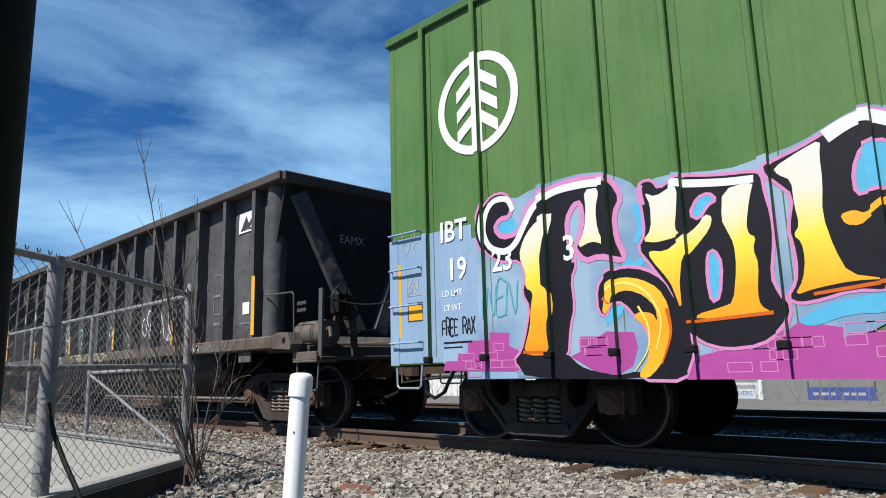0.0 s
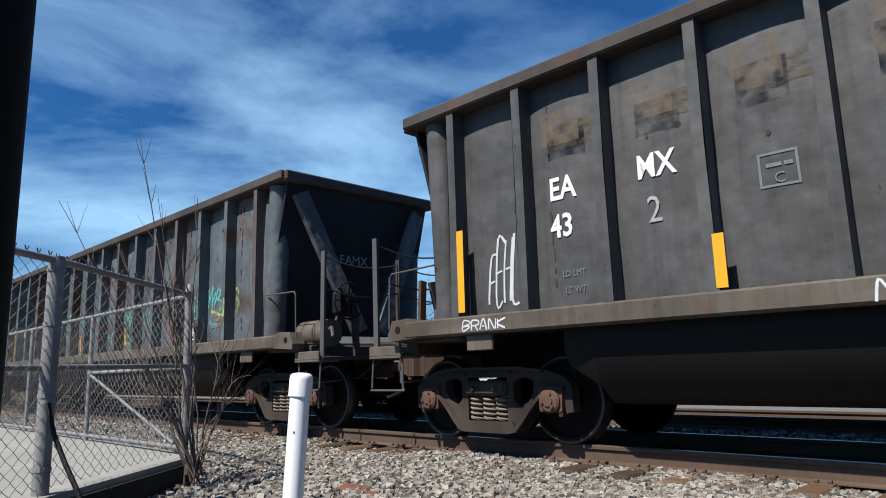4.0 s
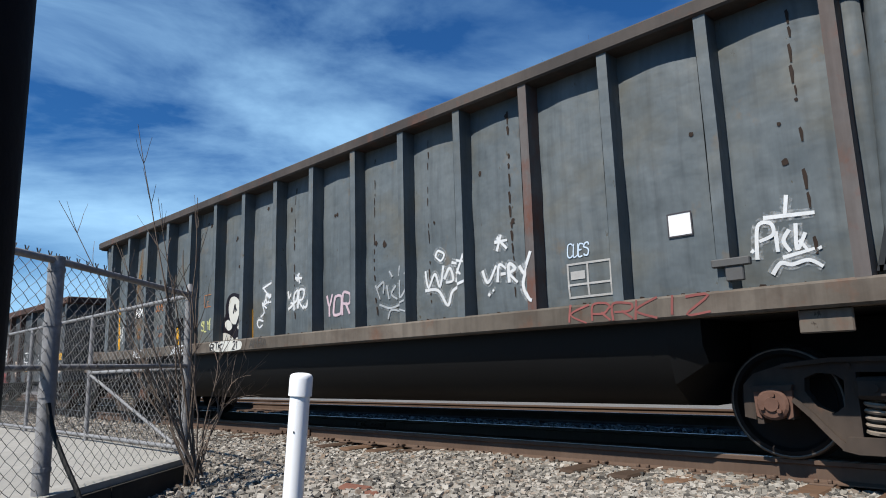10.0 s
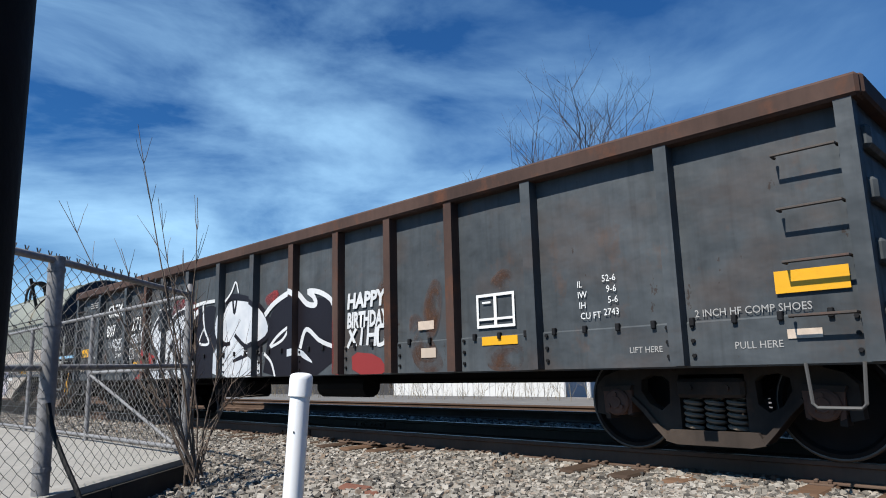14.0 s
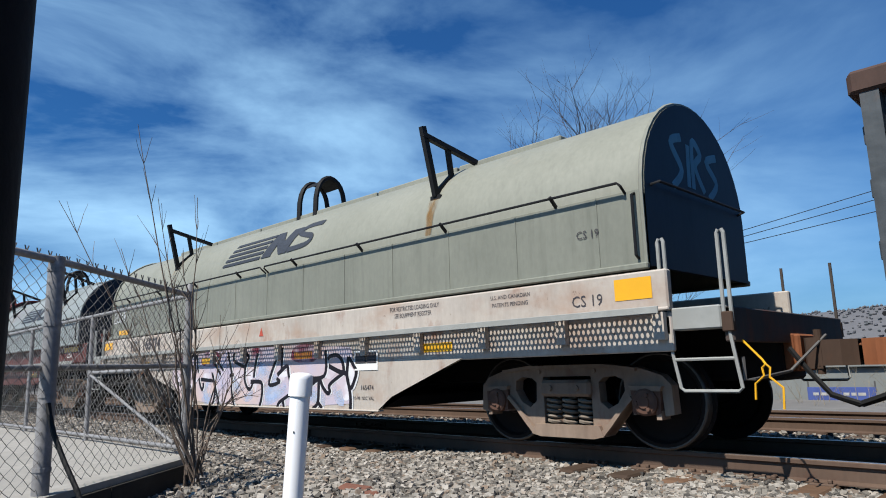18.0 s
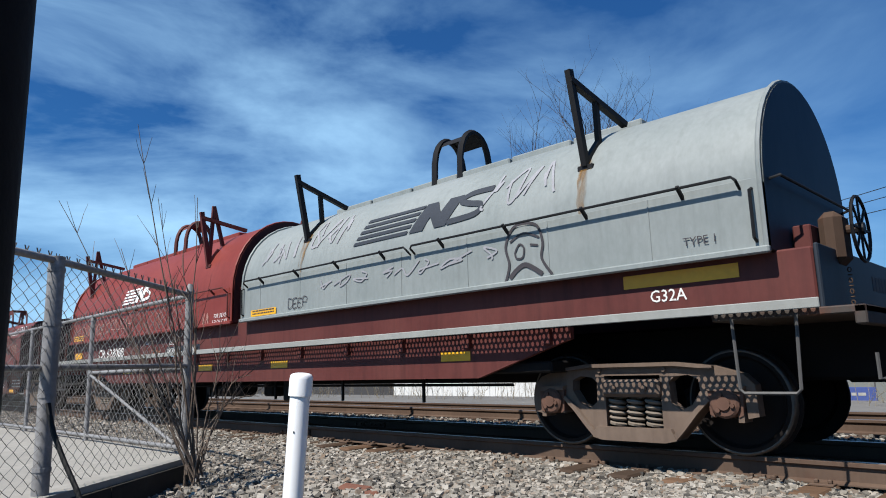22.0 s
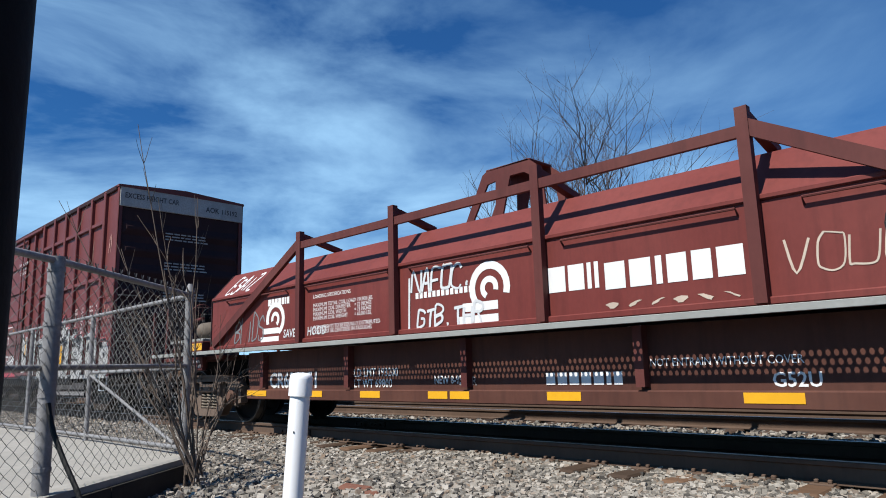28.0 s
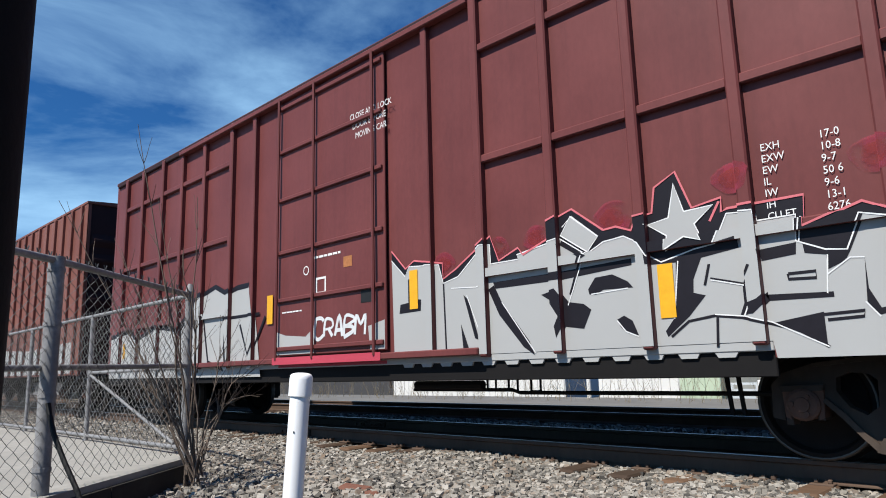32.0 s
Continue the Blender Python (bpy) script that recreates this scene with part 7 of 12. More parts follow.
bm = bmesh.new()
rect(bm, -7.93, -6.62, 0.88, 2.36)
rect(bm, -6.62, -6.40, 0.88, 2.20)
green_paint(bm, m_blue, 0.0, "blue_patch", "grey-blue overpaint")
GROUND = [(-6.5, 2.07), (-6.51, 2.28), (-6.41, 2.56), (-6.17, 2.64), (-6.01, 2.51), (-5.78, 2.58), (-5.31, 2.62), (-4.99, 2.58), (-4.7, 2.43), (-4.61, 2.32), (-4.41, 2.42), (-3.83, 2.33), (-3.6, 2.36), (-3.27, 2.41), (-2.99, 2.53), (-2.82, 2.58), (-2.63, 2.51), (-2.86, 0.66), (-6.05, 0.69), (-6.11, 0.8), (-7.1, 0.82), (-7.09, 1.05), (-6.54, 1.13)]
C_TOP = [(-6.03, 2.46), (-6.13, 2.6), (-6.3, 2.61), (-6.46, 2.49), (-6.52, 2.23), (-6.43, 2.03), (-6.24, 1.9), (-5.95, 1.88), (-5.9, 1.68), (-5.95, 1.54), (-5.86, 1.39), (-5.92, 1.15), (-5.99, 0.96), (-6.1, 0.86), (-5.96, 0.77), (-5.66, 0.85), (-5.46, 0.88), (-5.42, 1.17), (-5.36, 1.34), (-5.38, 1.62), (-5.31, 1.75), (-5.38, 2.0), (-5.38, 2.19), (-5.29, 2.32), (-5.22, 2.33), (-5.2, 2.16), (-5.26, 1.98), (-5.32, 1.9), (-5.21, 1.76), (-5.05, 1.79), (-4.8, 1.71), (-4.8, 1.78), (-4.86, 1.92), (-4.87, 2.15), (-4.78, 2.29), (-4.87, 2.47), (-4.99, 2.53), (-5.31, 2.57), (-5.66, 2.52), (-5.86, 2.4), (-5.9, 2.26), (-6.0, 2.15), (-6.19, 2.14), (-6.29, 2.25), (-6.21, 2.34), (-6.08, 2.34)]
C_FOOT = [(-6.08, 0.87), (-5.95, 0.69), (-4.62, 0.68), (-4.73, 0.75), (-4.94, 0.71), (-5.18, 0.75), (-5.33, 0.8), (-5.46, 0.92), (-5.65, 0.95)]
HOOK_BACK = [(-5.09, 1.5), (-4.99, 1.62), (-4.81, 1.65), (-4.62, 1.61), (-4.45, 1.5), (-4.36, 1.32), (-4.22, 1.21), (-4.23, 1.01), (-4.21, 0.89), (-4.31, 0.67), (-4.75, 0.68), (-4.63, 0.79), (-4.59, 0.99), (-4.66, 1.16), (-4.74, 1.23), (-4.79, 1.3), (-4.88, 1.37), (-4.96, 1.33), (-4.99, 1.23), (-5.09, 1.28)]
STEM = [(-5.53, 2.28), (-5.63, 2.29), (-5.81, 2.19), (-5.91, 2.08), (-5.98, 1.92), (-5.9, 1.73), (-5.92, 1.59), (-5.82, 1.53), (-5.86, 1.39), (-5.88, 1.19), (-5.98, 0.94), (-5.83, 0.91), (-5.62, 0.92), (-5.65, 1.18), (-5.59, 1.36), (-5.61, 1.53), (-5.71, 1.61), (-5.67, 1.95)]
CURL = [(-6.03, 2.4), (-6.1, 2.53), (-6.27, 2.55), (-6.39, 2.45), (-6.44, 2.25), (-6.36, 2.07), (-6.17, 1.99), (-6.02, 2.05), (-5.9, 2.21), (-5.76, 2.39), (-5.52, 2.49), (-5.21, 2.5), (-4.94, 2.47)]
SERIF = [(-5.17, 2.44), (-5.0, 2.43), (-5.06, 2.23), (-5.05, 2.04), (-4.99, 1.89), (-5.12, 1.94), (-5.28, 1.89), (-5.19, 2.06), (-5.16, 2.25)]
HOOK = [(-5.02, 1.45), (-4.96, 1.55), (-4.82, 1.57), (-4.65, 1.53), (-4.5, 1.44), (-4.42, 1.29), (-4.41, 1.1), (-4.46, 0.9), (-4.56, 0.76), (-4.66, 0.68), (-4.75, 0.7), (-4.65, 0.83), (-4.61, 0.99), (-4.64, 1.12), (-4.73, 1.19), (-4.74, 1.23), (-4.68, 1.25), (-4.57, 1.23), (-4.53, 1.15), (-4.54, 1.28), (-4.64, 1.39), (-4.78, 1.45), (-4.9, 1.44), (-4.94, 1.37), (-4.94, 1.31), (-5.0, 1.25), (-5.06, 1.27), (-5.04, 1.36)]
A_BACK = [(-4.58, 2.38), (-4.49, 2.38), (-4.43, 2.28), (-4.24, 2.36), (-3.91, 2.29), (-3.63, 2.26), (-3.56, 2.22), (-3.55, 2.06), (-3.52, 1.9), (-3.52, 1.71), (-3.57, 1.42), (-3.53, 1.3), (-3.47, 1.19), (-3.52, 1.05), (-3.71, 0.93), (-3.97, 0.91), (-4.16, 0.97), (-4.27, 1.09), (-4.35, 1.18), (-4.37, 1.39), (-4.55, 1.66), (-4.65, 1.8), (-4.57, 1.92), (-4.58, 2.14), (-4.61, 2.32)]
A_LEFT = [(-4.56, 2.29), (-4.46, 2.23), (-4.29, 2.3), (-4.23, 2.25), (-4.25, 2.08), (-4.28, 1.91), (-4.24, 1.86), (-4.38, 1.84), (-4.49, 1.83), (-4.61, 1.86), (-4.52, 1.95), (-4.51, 2.17)]
A_BAR = [(-4.33, 2.32), (-4.08, 2.27), (-3.84, 2.23), (-3.63, 2.21)]
A_MID = [(-4.56, 1.77), (-4.41, 1.74), (-4.29, 1.81), (-4.11, 1.91), (-4.04, 2.0), (-3.98, 1.97), (-4.01, 1.87), (-4.15, 1.73), (-4.24, 1.66), (-4.27, 1.5), (-4.31, 1.22), (-4.37, 1.43), (-4.41, 1.51), (-4.55, 1.7)]
A_RIGHT = [(-3.88, 2.17), (-3.63, 2.2), (-3.68, 2.05), (-3.72, 1.86), (-3.71, 1.78), (-3.66, 1.75), (-3.69, 1.66), (-3.66, 1.54), (-3.69, 1.32), (-3.68, 1.22), (-3.6, 1.16), (-3.69, 1.14), (-4.19, 1.15), (-4.18, 1.19), (-3.98, 1.23), (-3.88, 1.26), (-3.83, 1.53), (-3.83, 1.72), (-3.88, 1.85), (-3.91, 1.93)]
A_WINDOW = [(-4.05, 1.67), (-3.99, 1.7), (-3.94, 1.58), (-3.98, 1.31), (-4.05, 1.27), (-4.07, 1.47)]
A_COUNTER = [(-4.17, 2.02), (-4.09, 2.15), (-3.99, 2.17), (-3.93, 2.1), (-4.01, 2.07), (-4.09, 1.96)]
P_BACK = [(-3.53, 2.29), (-3.28, 2.36), (-3.1, 2.43), (-2.9, 2.52), (-2.81, 2.53), (-2.64, 2.47), (-2.79, 1.25), (-3.05, 1.29), (-3.24, 1.24), (-3.4, 1.22), (-3.47, 1.26), (-3.4, 1.36), (-3.38, 1.5), (-3.39, 1.65), (-3.41, 1.77), (-3.35, 2.02), (-3.47, 2.16), (-3.52, 2.21)]
P_STEM = [(-3.48, 2.26), (-3.28, 2.35), (-3.13, 2.4), (-3.15, 2.28), (-3.15, 2.09), (-3.18, 1.84), (-3.13, 1.58), (-3.06, 1.39), (-2.83, 1.33), (-3.04, 1.34), (-3.29, 1.31), (-3.43, 1.27), (-3.36, 1.38), (-3.33, 1.53), (-3.34, 1.66), (-3.39, 1.72), (-3.34, 1.79), (-3.36, 1.95), (-3.36, 2.14), (-3.45, 2.2)]
P_BAR = [(-3.1, 2.41), (-2.94, 2.48), (-2.81, 2.49), (-2.66, 2.41)]
P_BOWL = [(-2.88, 2.28), (-2.77, 2.31), (-2.68, 2.25), (-2.71, 1.96), (-2.85, 1.95), (-2.95, 1.94), (-2.95, 2.12)]
P_TAIL = [(-3.07, 1.82), (-2.98, 1.84), (-2.91, 1.8), (-2.84, 1.86), (-2.72, 1.93), (-2.73, 1.88), (-2.87, 1.78), (-2.95, 1.72), (-3.04, 1.74)]
SWASH = [(-3.45, 1.08), (-3.24, 1.19), (-3.05, 1.22), (-2.79, 1.25), (-2.81, 1.1), (-3.1, 1.11), (-3.33, 1.03)]
BAND_A = [(-7.1, 0.79), (-7.06, 0.89), (-6.88, 0.89), (-6.87, 0.97), (-6.73, 0.96), (-6.72, 1.1), (-6.41, 1.09), (-6.41, 1.17), (-6.15, 1.15), (-6.16, 1.02), (-6.01, 0.96), (-6.05, 0.77)]
BAND_B = [(-5.43, 0.89), (-5.32, 0.93), (-5.31, 1.07), (-5.11, 1.06), (-5.03, 1.1), (-4.76, 1.08), (-4.73, 0.95), (-4.79, 0.79), (-4.94, 0.71), (-5.18, 0.75)]
BAND_C = [(-4.31, 0.67), (-4.23, 0.85), (-3.97, 0.9), (-3.75, 0.91), (-3.53, 1.01), (-3.42, 1.08), (-3.14, 1.02), (-3.15, 0.95), (-2.82, 1.0), (-2.86, 0.66)]
CURL_BLUE = [(-6.27, 2.27), (-6.18, 2.38), (-6.04, 2.35), (-5.98, 2.22), (-6.07, 2.15), (-6.22, 2.17)]


def shape(*paths, steps=1):
    b = bmesh.new()
    for p in paths:
        fill(b, rounded(p, steps), 0)
    return b


def strokes(*runs):
    b = bmesh.new()
    for p, w, w1 in runs:
        ribbon(b, smooth_path(p, 5), w, 0, False, w1)
    return b


def rims(w, *paths):
    b = bmesh.new()
    for p in paths:
        ribbon(b, rounded(p, 1), w, 0, True)
    return b


green_paint(shape(GROUND), m_mural_blue, 0.001, "mural_ground", "mottled blue mural ground")
for band in (BAND_A, BAND_B, BAND_C):
    green_paint(shape(band, steps=0), m_magenta, 0.0016, "mural_band", "magenta brick band of the mural")
rb = random.Random(5)
bm = bmesh.new()
for k in range(70):
    u, w = rb.uniform(-6.9, -2.4), rb.uniform(0.12, 0.2)
    zz = 0.72 + 0.085 * rb.randint(0, 4)
    if (u < -6.25 and zz < 1.0) or (-5.4 < u < -5.05 and zz < 1.02) or (u > -4.1 and zz < 0.98):
        frame_box(bm, u, u + w, zz, zz + 0.078, 0.007, 0)
green_paint(bm, m_pink, 0.0021, "mural_bricks", "thin pink brick lines")
green_paint(shape(SWASH, CURL_BLUE, steps=2), m_aqua, 0.0024, "mural_highlight", "aqua swash")
green_paint(strokes(([(-5.98, 2.10), (-5.75, 1.95), (-5.72, 1.6), (-5.68, 1.2)], 0.10, 0.05), ([(-4.80, 1.72), (-4.72, 1.66), (-4.6, 1.70)], 0.09, 0.05), ([(-5.02, 1.18), (-4.9, 1.26), (-4.84, 1.36)], 0.10, 0.05), ([(-4.66, 2.2), (-4.62, 2.0), (-4.68, 1.85)], 0.08, 0.05)), m_aqua, 0.0024, "mural_highlight", "aqua strokes")
green_paint(rims(0.055, C_TOP, HOOK_BACK, A_BACK, P_BACK), m_pink, 0.003, "mural_glow", "pink glow round the letters")
green_paint(shape(C_TOP, C_FOOT, HOOK_BACK, A_BACK, P_BACK), m_spray_black, 0.0042, "mural_outline", "thick black letter shadow")
green_paint(shape(STEM, SERIF, A_LEFT, A_MID, A_RIGHT, P_STEM), m_gold, 0.0056, "mural_letter", "white to orange fading letter")
green_paint(shape(HOOK), m_gold_low, 0.0056, "mural_letter", "curled orange letter hook")
green_paint(strokes((CURL, 0.06, 0.075), (A_BAR, 0.07, 0.06), (P_BAR, 0.11, 0.09)), m_silver_hi, 0.0064, "mural_letter", "thin white curl")
green_paint(shape(P_TAIL), m_yellow, 0.0056, "mural_letter", "yellow curled tail")
green_paint(strokes(([(-5.00, 1.46), (-4.84, 1.52), (-4.62, 1.42), (-4.50, 1.18), (-4.56, 0.92)], 0.03, 0.012), ([(-4.70, 1.30), (-4.62, 1.12), (-4.64, 0.92), (-4.78, 0.74)], 0.02, 0.008)), m_peel_gold, 0.0072, "mural_letter", "pale yellow highlight")
green_paint(strokes(([(-4.44, 1.26), (-4.42, 1.05), (-4.52, 0.80)], 0.035, 0.012), ([(-5.05, 1.40), (-4.95, 1.34)], 0.03, 0.012), ([(-5.98, 0.95), (-5.66, 0.94)], 0.03, 0.03), ([(-4.25, 1.13), (-3.58, 1.16)], 0.025, 0.03), ([(-3.30, 1.27), (-2.75, 1.32)], 0.025, 0.03)), m_rust_orange, 0.0072, "mural_letter", "burnt orange shading")
green_paint(shape(A_WINDOW, A_COUNTER, P_BOWL), m_aqua, 0.0056, "mural_highlight", "aqua letter gap")
green_paint(rims(0.028, A_WINDOW, A_COUNTER, P_BOWL), m_pink, 0.0066, "mural_glow", "pink rim of the letter gap")
bm = bmesh.new()
tag_word(bm, "NEN", -6.45, 1.34, 0.42, 0.34, 0.02, 0, 7)
green_paint(bm, m_teal, 0.0046, "graffiti", "teal tag")
# round forest emblem as plain shapes
bm = bmesh.new()
ribbon(bm, [(-6.48 + 0.545 * math.cos(t), 3.72 + 0.535 * math.sin(t)) for t in (2 * math.pi * q / 40 for q in range(40))], 0.10, 0, True)
green_paint(bm, m_white, 0.002, "emblem", "white ring of the round emblem")
bm = bmesh.new()
rect(bm, -6.545, -6.405, 3.22, 4.24, 0)
for k in range(3):
    z = 3.50 + 0.24 * k
    for s in (-1, 1):
        fill(bm, [(-6.475 + s * 0.05, z + 0.13), (-6.475 + s * 0.30, z - 0.05), (-6.475 + s * 0.30, z - 0.19), (-6.475 + s * 0.05, z - 0.01)], 0)
green_paint(bm, m_white, 0.0025, "emblem", "white arrow-shaped tree of the emblem")
for body, size, x, z in (("IBT", 0.33, -7.10, 2.22), ("19", 0.34, -7.00, 1.78), ("23", 0.32, -6.34, 1.80), ("3", 0.34, -5.45, 1.80), ("LD LMT", 0.10, -7.09, 1.60), ("LT WT", 0.10, -7.07, 1.44)):
    green_paint(letters(body, size, x, z, GY, 0.9, 0, 0.006 if size > 0.2 else 0.001), m_white, 0.009 if size > 0.2 else 0.003, "lettering")
bm = bmesh.new()
tag_word(bm, "FREE RAX", -7.10, 1.17, 0.50, 0.17, 0.018, 0, 3, 0.02, 0.0, 0.15)
rect(bm, -7.08, -6.66, 1.08, 1.10, 0)
rect(bm, -7.08, -6.80, 1.03, 1.045, 0)
green_paint(bm, m_spray_black, 0.003, "graffiti", "black marker tag")
bm = bmesh.new()
rect(bm, -7.86, -7.77, 1.18, 2.05)
green_paint(bm, m_yellow, 0.002, "reflector_strip", "yellow reflective strip")
bm = bmesh.new()
rect(bm, -7.66, -7.40, 1.36, 1.58)
green_paint(bm, m_yellow, 0.002, "warning_plate", "yellow warning plate")
bm = bmesh.new()
frame_box(bm, -7.66, -7.40, 1.36, 1.58, 0.014, 0)
for z in (1.41, 1.48):
    rect(bm, -7.61, -7.45, z, z + 0.035)
green_paint(bm, m_ink, 0.003, "plate_print")
bm = bmesh.new()
frame_box(bm, -7.68, -7.40, 1.66, 1.93, 0.012, 0)
scribble(bm, -7.64, 1.70, 0.2, 0.16, 3, 0.012, 0, 5)
scribble(bm, -7.74, 2.14, 0.24, 0.26, 3, 0.010, 0, 6)
green_paint(bm, m_white_dim, 0.003)
for rx in G_RIBS:
    bm = bmesh.new()
    box(bm, rx + 0.10, rx + 0.112, -1.558, -1.553, 0.95, 4.9, 0.001)
    part("sheet_seam", fix(bm), m_green_dk, green)

def mist_of(mat, grain=24, cover=0.45):
    """The same paint, thin and broken, as it drifts beside a stroke."""
    key = mat.name, grain, cover
    if key not in mists:
        m = mat.copy()
        n, l = m.node_tree.nodes, m.node_tree.links
        l.new(scaled(n, l, ramp_of(n, l, noise_of(n, l, grain, 4), 0.36 if grain < 20 else 0.40, 0.72), cover), n["Principled BSDF"].inputs["Alpha"])
        mists[key] = m
    return mists[key]


mists = {}


GON_RIBS = [-7.125 + 0.95 * i for i in range(16)]


def spray(car, mat, w, label, reach, *paths):
    """A tag sprayed in quick strokes of one can, each with a thin haze of paint along it; reach: how far on it runs over the rib faces."""
    rnd = random.Random(int(paths[0][0][0] * 100) + len(paths))
    haze, over = bmesh.new(), bmesh.new()
    for p in paths:
        q = smooth_path(p, 6)
        a, b = w * rnd.uniform(0.9, 1.15), w * rnd.uniform(0.55, 0.95)
        bm = bmesh.new()
        ribbon(bm, q, a, EY - 0.002, False, b)
        part("graffiti", bm, mat, car, label)
        ribbon(over, q, a, EY, False, b)
        ribbon(haze, q, w * 3.0, EY, False, w * 2.2)
    part("graffiti_haze", haze, mist_of(mat), car, "thin haze of " + label.split()[0] + " overspray", False, "stuff")
    strips(over, [(r - 0.052 - reach, r + 0.052 - reach, 1.36, 3.7) for r in GON_RIBS], -1.600)
    bmesh.ops.delete(over, geom=[f for f in over.faces if f.calc_center_median().y > -1.57], context="FACES")
    if over.faces:
        for v in over.verts:
            v.co.x += reach
        part("graffiti_on_ribs", over, mat, car, "the same tag where it crosses the ribs", False, "stuff")
    else:
        over.free()


# -- black gondola --
EY = -1.535


def gon_print(car, body, size, x, z, mat, wide=0.85, bold=0.0):
    part("lettering", letters(body, size, x, z, EY, wide, 0, bold), mat, car)


def gon_tag(car, x, z, w, h, n, thick, mat, seed, y=EY):
    bm = bmesh.new()
    scribble(bm, x, z, w, h, n, thick, y, seed)
    part("graffiti", bm, mat, car, "quick sprayed tag")


def gon_word(car, word, x, z, w, h, thick, mat, seed, y=EY, lean=0.12, rise=0.0):
    """A sprayed word, one part a letter."""
    n = len(word)
    for k, ch in enumerate(word):
        bm = bmesh.new()
        tag_word(bm, ch, x + w * k / n, z + rise * k / n, w / n, h, thick, y, seed + 31 * k, lean)
        part("graffiti", bm, mat, car, "quick sprayed tag letter")


for x, z0, z1 in ((-7.02, 1.40, 2.30), (-4.20, 1.38, 1.82), (-1.34, 1.38, 1.82), (1.46, 1.40, 1.84), (4.32, 1.38, 1.85), (7.17, 1.40, 2.31)):
    yellow(gon_1, x - 0.045, x + 0.05, z0, z1, -1.600)
# where square emblems were once painted, one to a panel, worn down to tan scraps
m_tan_scrap = mist_of(plain("worn_tan_emblem", (0.16, 0.12, 0.085), 0.7, 0, 0.4, 9), 7, 0.75)
for x0, x1, z0, z1 in ((-5.90, -5.46, 2.97, 3.32), (-4.92, -4.50, 2.97, 3.31), (-4.00, -3.59, 2.95, 3.34), (-2.98, -2.57, 2.92, 3.35), (-2.03, -1.62, 2.88, 3.34), (-1.03, -0.70, 2.89, 3.31)):
    bm = bmesh.new()
    rect(bm, x0, x1, z0, z1, EY)
    part("worn_emblem", bm, m_tan_scrap, gon_1, "worn tan square emblem")
    bm = bmesh.new()
    frame_box(bm, x0, x1, z0, z1, 0.09, EY - 0.001)
    part("worn_emblem", bm, m_tan_scrap, gon_1, "worn tan edge of a square emblem")
gon_print(gon_1, "EA", 0.32, -5.90, 2.44, m_white, 0.85, 0.007)
gon_print(gon_1, "MX", 0.31, -4.93, 2.45, m_white, 0.80, 0.006)
gon_print(gon_1, "43", 0.32, -5.90, 2.06, m_white, 0.85, 0.007)
gon_print(gon_1, "2", 0.34, -4.86, 2.04, m_white_dim)
gon_print(gon_1, "LD LMT", 0.09, -5.80, 1.66, m_ghost)
gon_print(gon_1, "LT WT", 0.09, -5.78, 1.50, m_ghost)
bm = bmesh.new()
frame_box(bm, -3.88, -3.58, 2.14, 2.42, 0.02, EY)
bars(bm, -3.82, 2.30, 0.2, 0.03, 1, EY, 2)
bars(bm, 4.40, 1.66, 0.5, 0.04, 1, EY, 3)
bars(bm, 4.46, 1.57, 0.4, 0.04, 1, EY, 4)
bars(bm, 5.60, 1.64, 0.45, 0.05, 1, EY, 5)
bars(bm, 6.48, 1.60, 0.5, 0.035, 1, EY, 6)
part("small_print", bm, m_ghost, gon_1)
bm = bmesh.new()
for k in range(4):
    for j in range(5):
        bars(bm, -0.20 + 0.02 * k + 0.11 * j, 2.0 - 0.09 * k, 0.07, 0.026, 1, EY, 20 + k + 7 * j)
part("small_print", bm, m_rubbed, gon_1, "worn stencil rows")
write(gon_1, "C", 0.12, -3.77, 2.17, m_ghost, EY)
bm = bmesh.new()
frame_box(bm, 5.60, 6.0, 1.82, 2.50, 0.018, EY)
rect(bm, 5.62, 5.98, 2.12, 2.16, EY)
part("consolidated_stencil", bm, m_ghost, gon_1, "faded outlined data panel")
for k, xx in enumerate((-5.70, -4.74, -3.76, -2.90, -1.98, -1.01)):
    bm = bmesh.new()
    wob = random.Random(60 + k)
    cut = lambda: wob.uniform(-0.03, 0.03)
    fill(bm, rounded([(xx + cut(), 2.93 + cut()), (xx + 0.2, 2.95 + cut()), (xx + 0.44 + cut(), 2.96 + cut()), (xx + 0.42 + cut(), 3.22 + cut()), (xx + 0.1 + cut(), 3.20 + cut())], 1), EY)
    part("rubbed_patch", bm, m_rubbed, gon_1, "faded rubbed-out patch")
bm = bmesh.new()
fill(bm, [(6.42, 3.10), (6.98, 3.10), (6.98, 3.44), (6.42, 3.44)], EY - 0.01)
part("bill_sheet", bm, m_white, gon_1, "white pasted sheet")
bm = bmesh.new()
fill(bm, [(6.50, 3.14), (6.66, 3.38), (6.76, 3.24), (6.92, 3.40), (6.80, 3.16)], EY - 0.013)
bars(bm, 6.5, 3.13, 0.4, 0.03, 1, EY - 0.013, 9)
part("bill_print", bm, m_ink, gon_1)
bm = bmesh.new()
rect(bm, 6.60, 6.80, 1.76, 1.95, EY - 0.004)
part("paper_label", bm, m_white, gon_1, "white paper label")
for a in (
          ("FEHL", -6.76, 1.48, 0.42, 0.6, 0.026, m_white_spray, 31),
          ):
    gon_word(gon_1, *a)
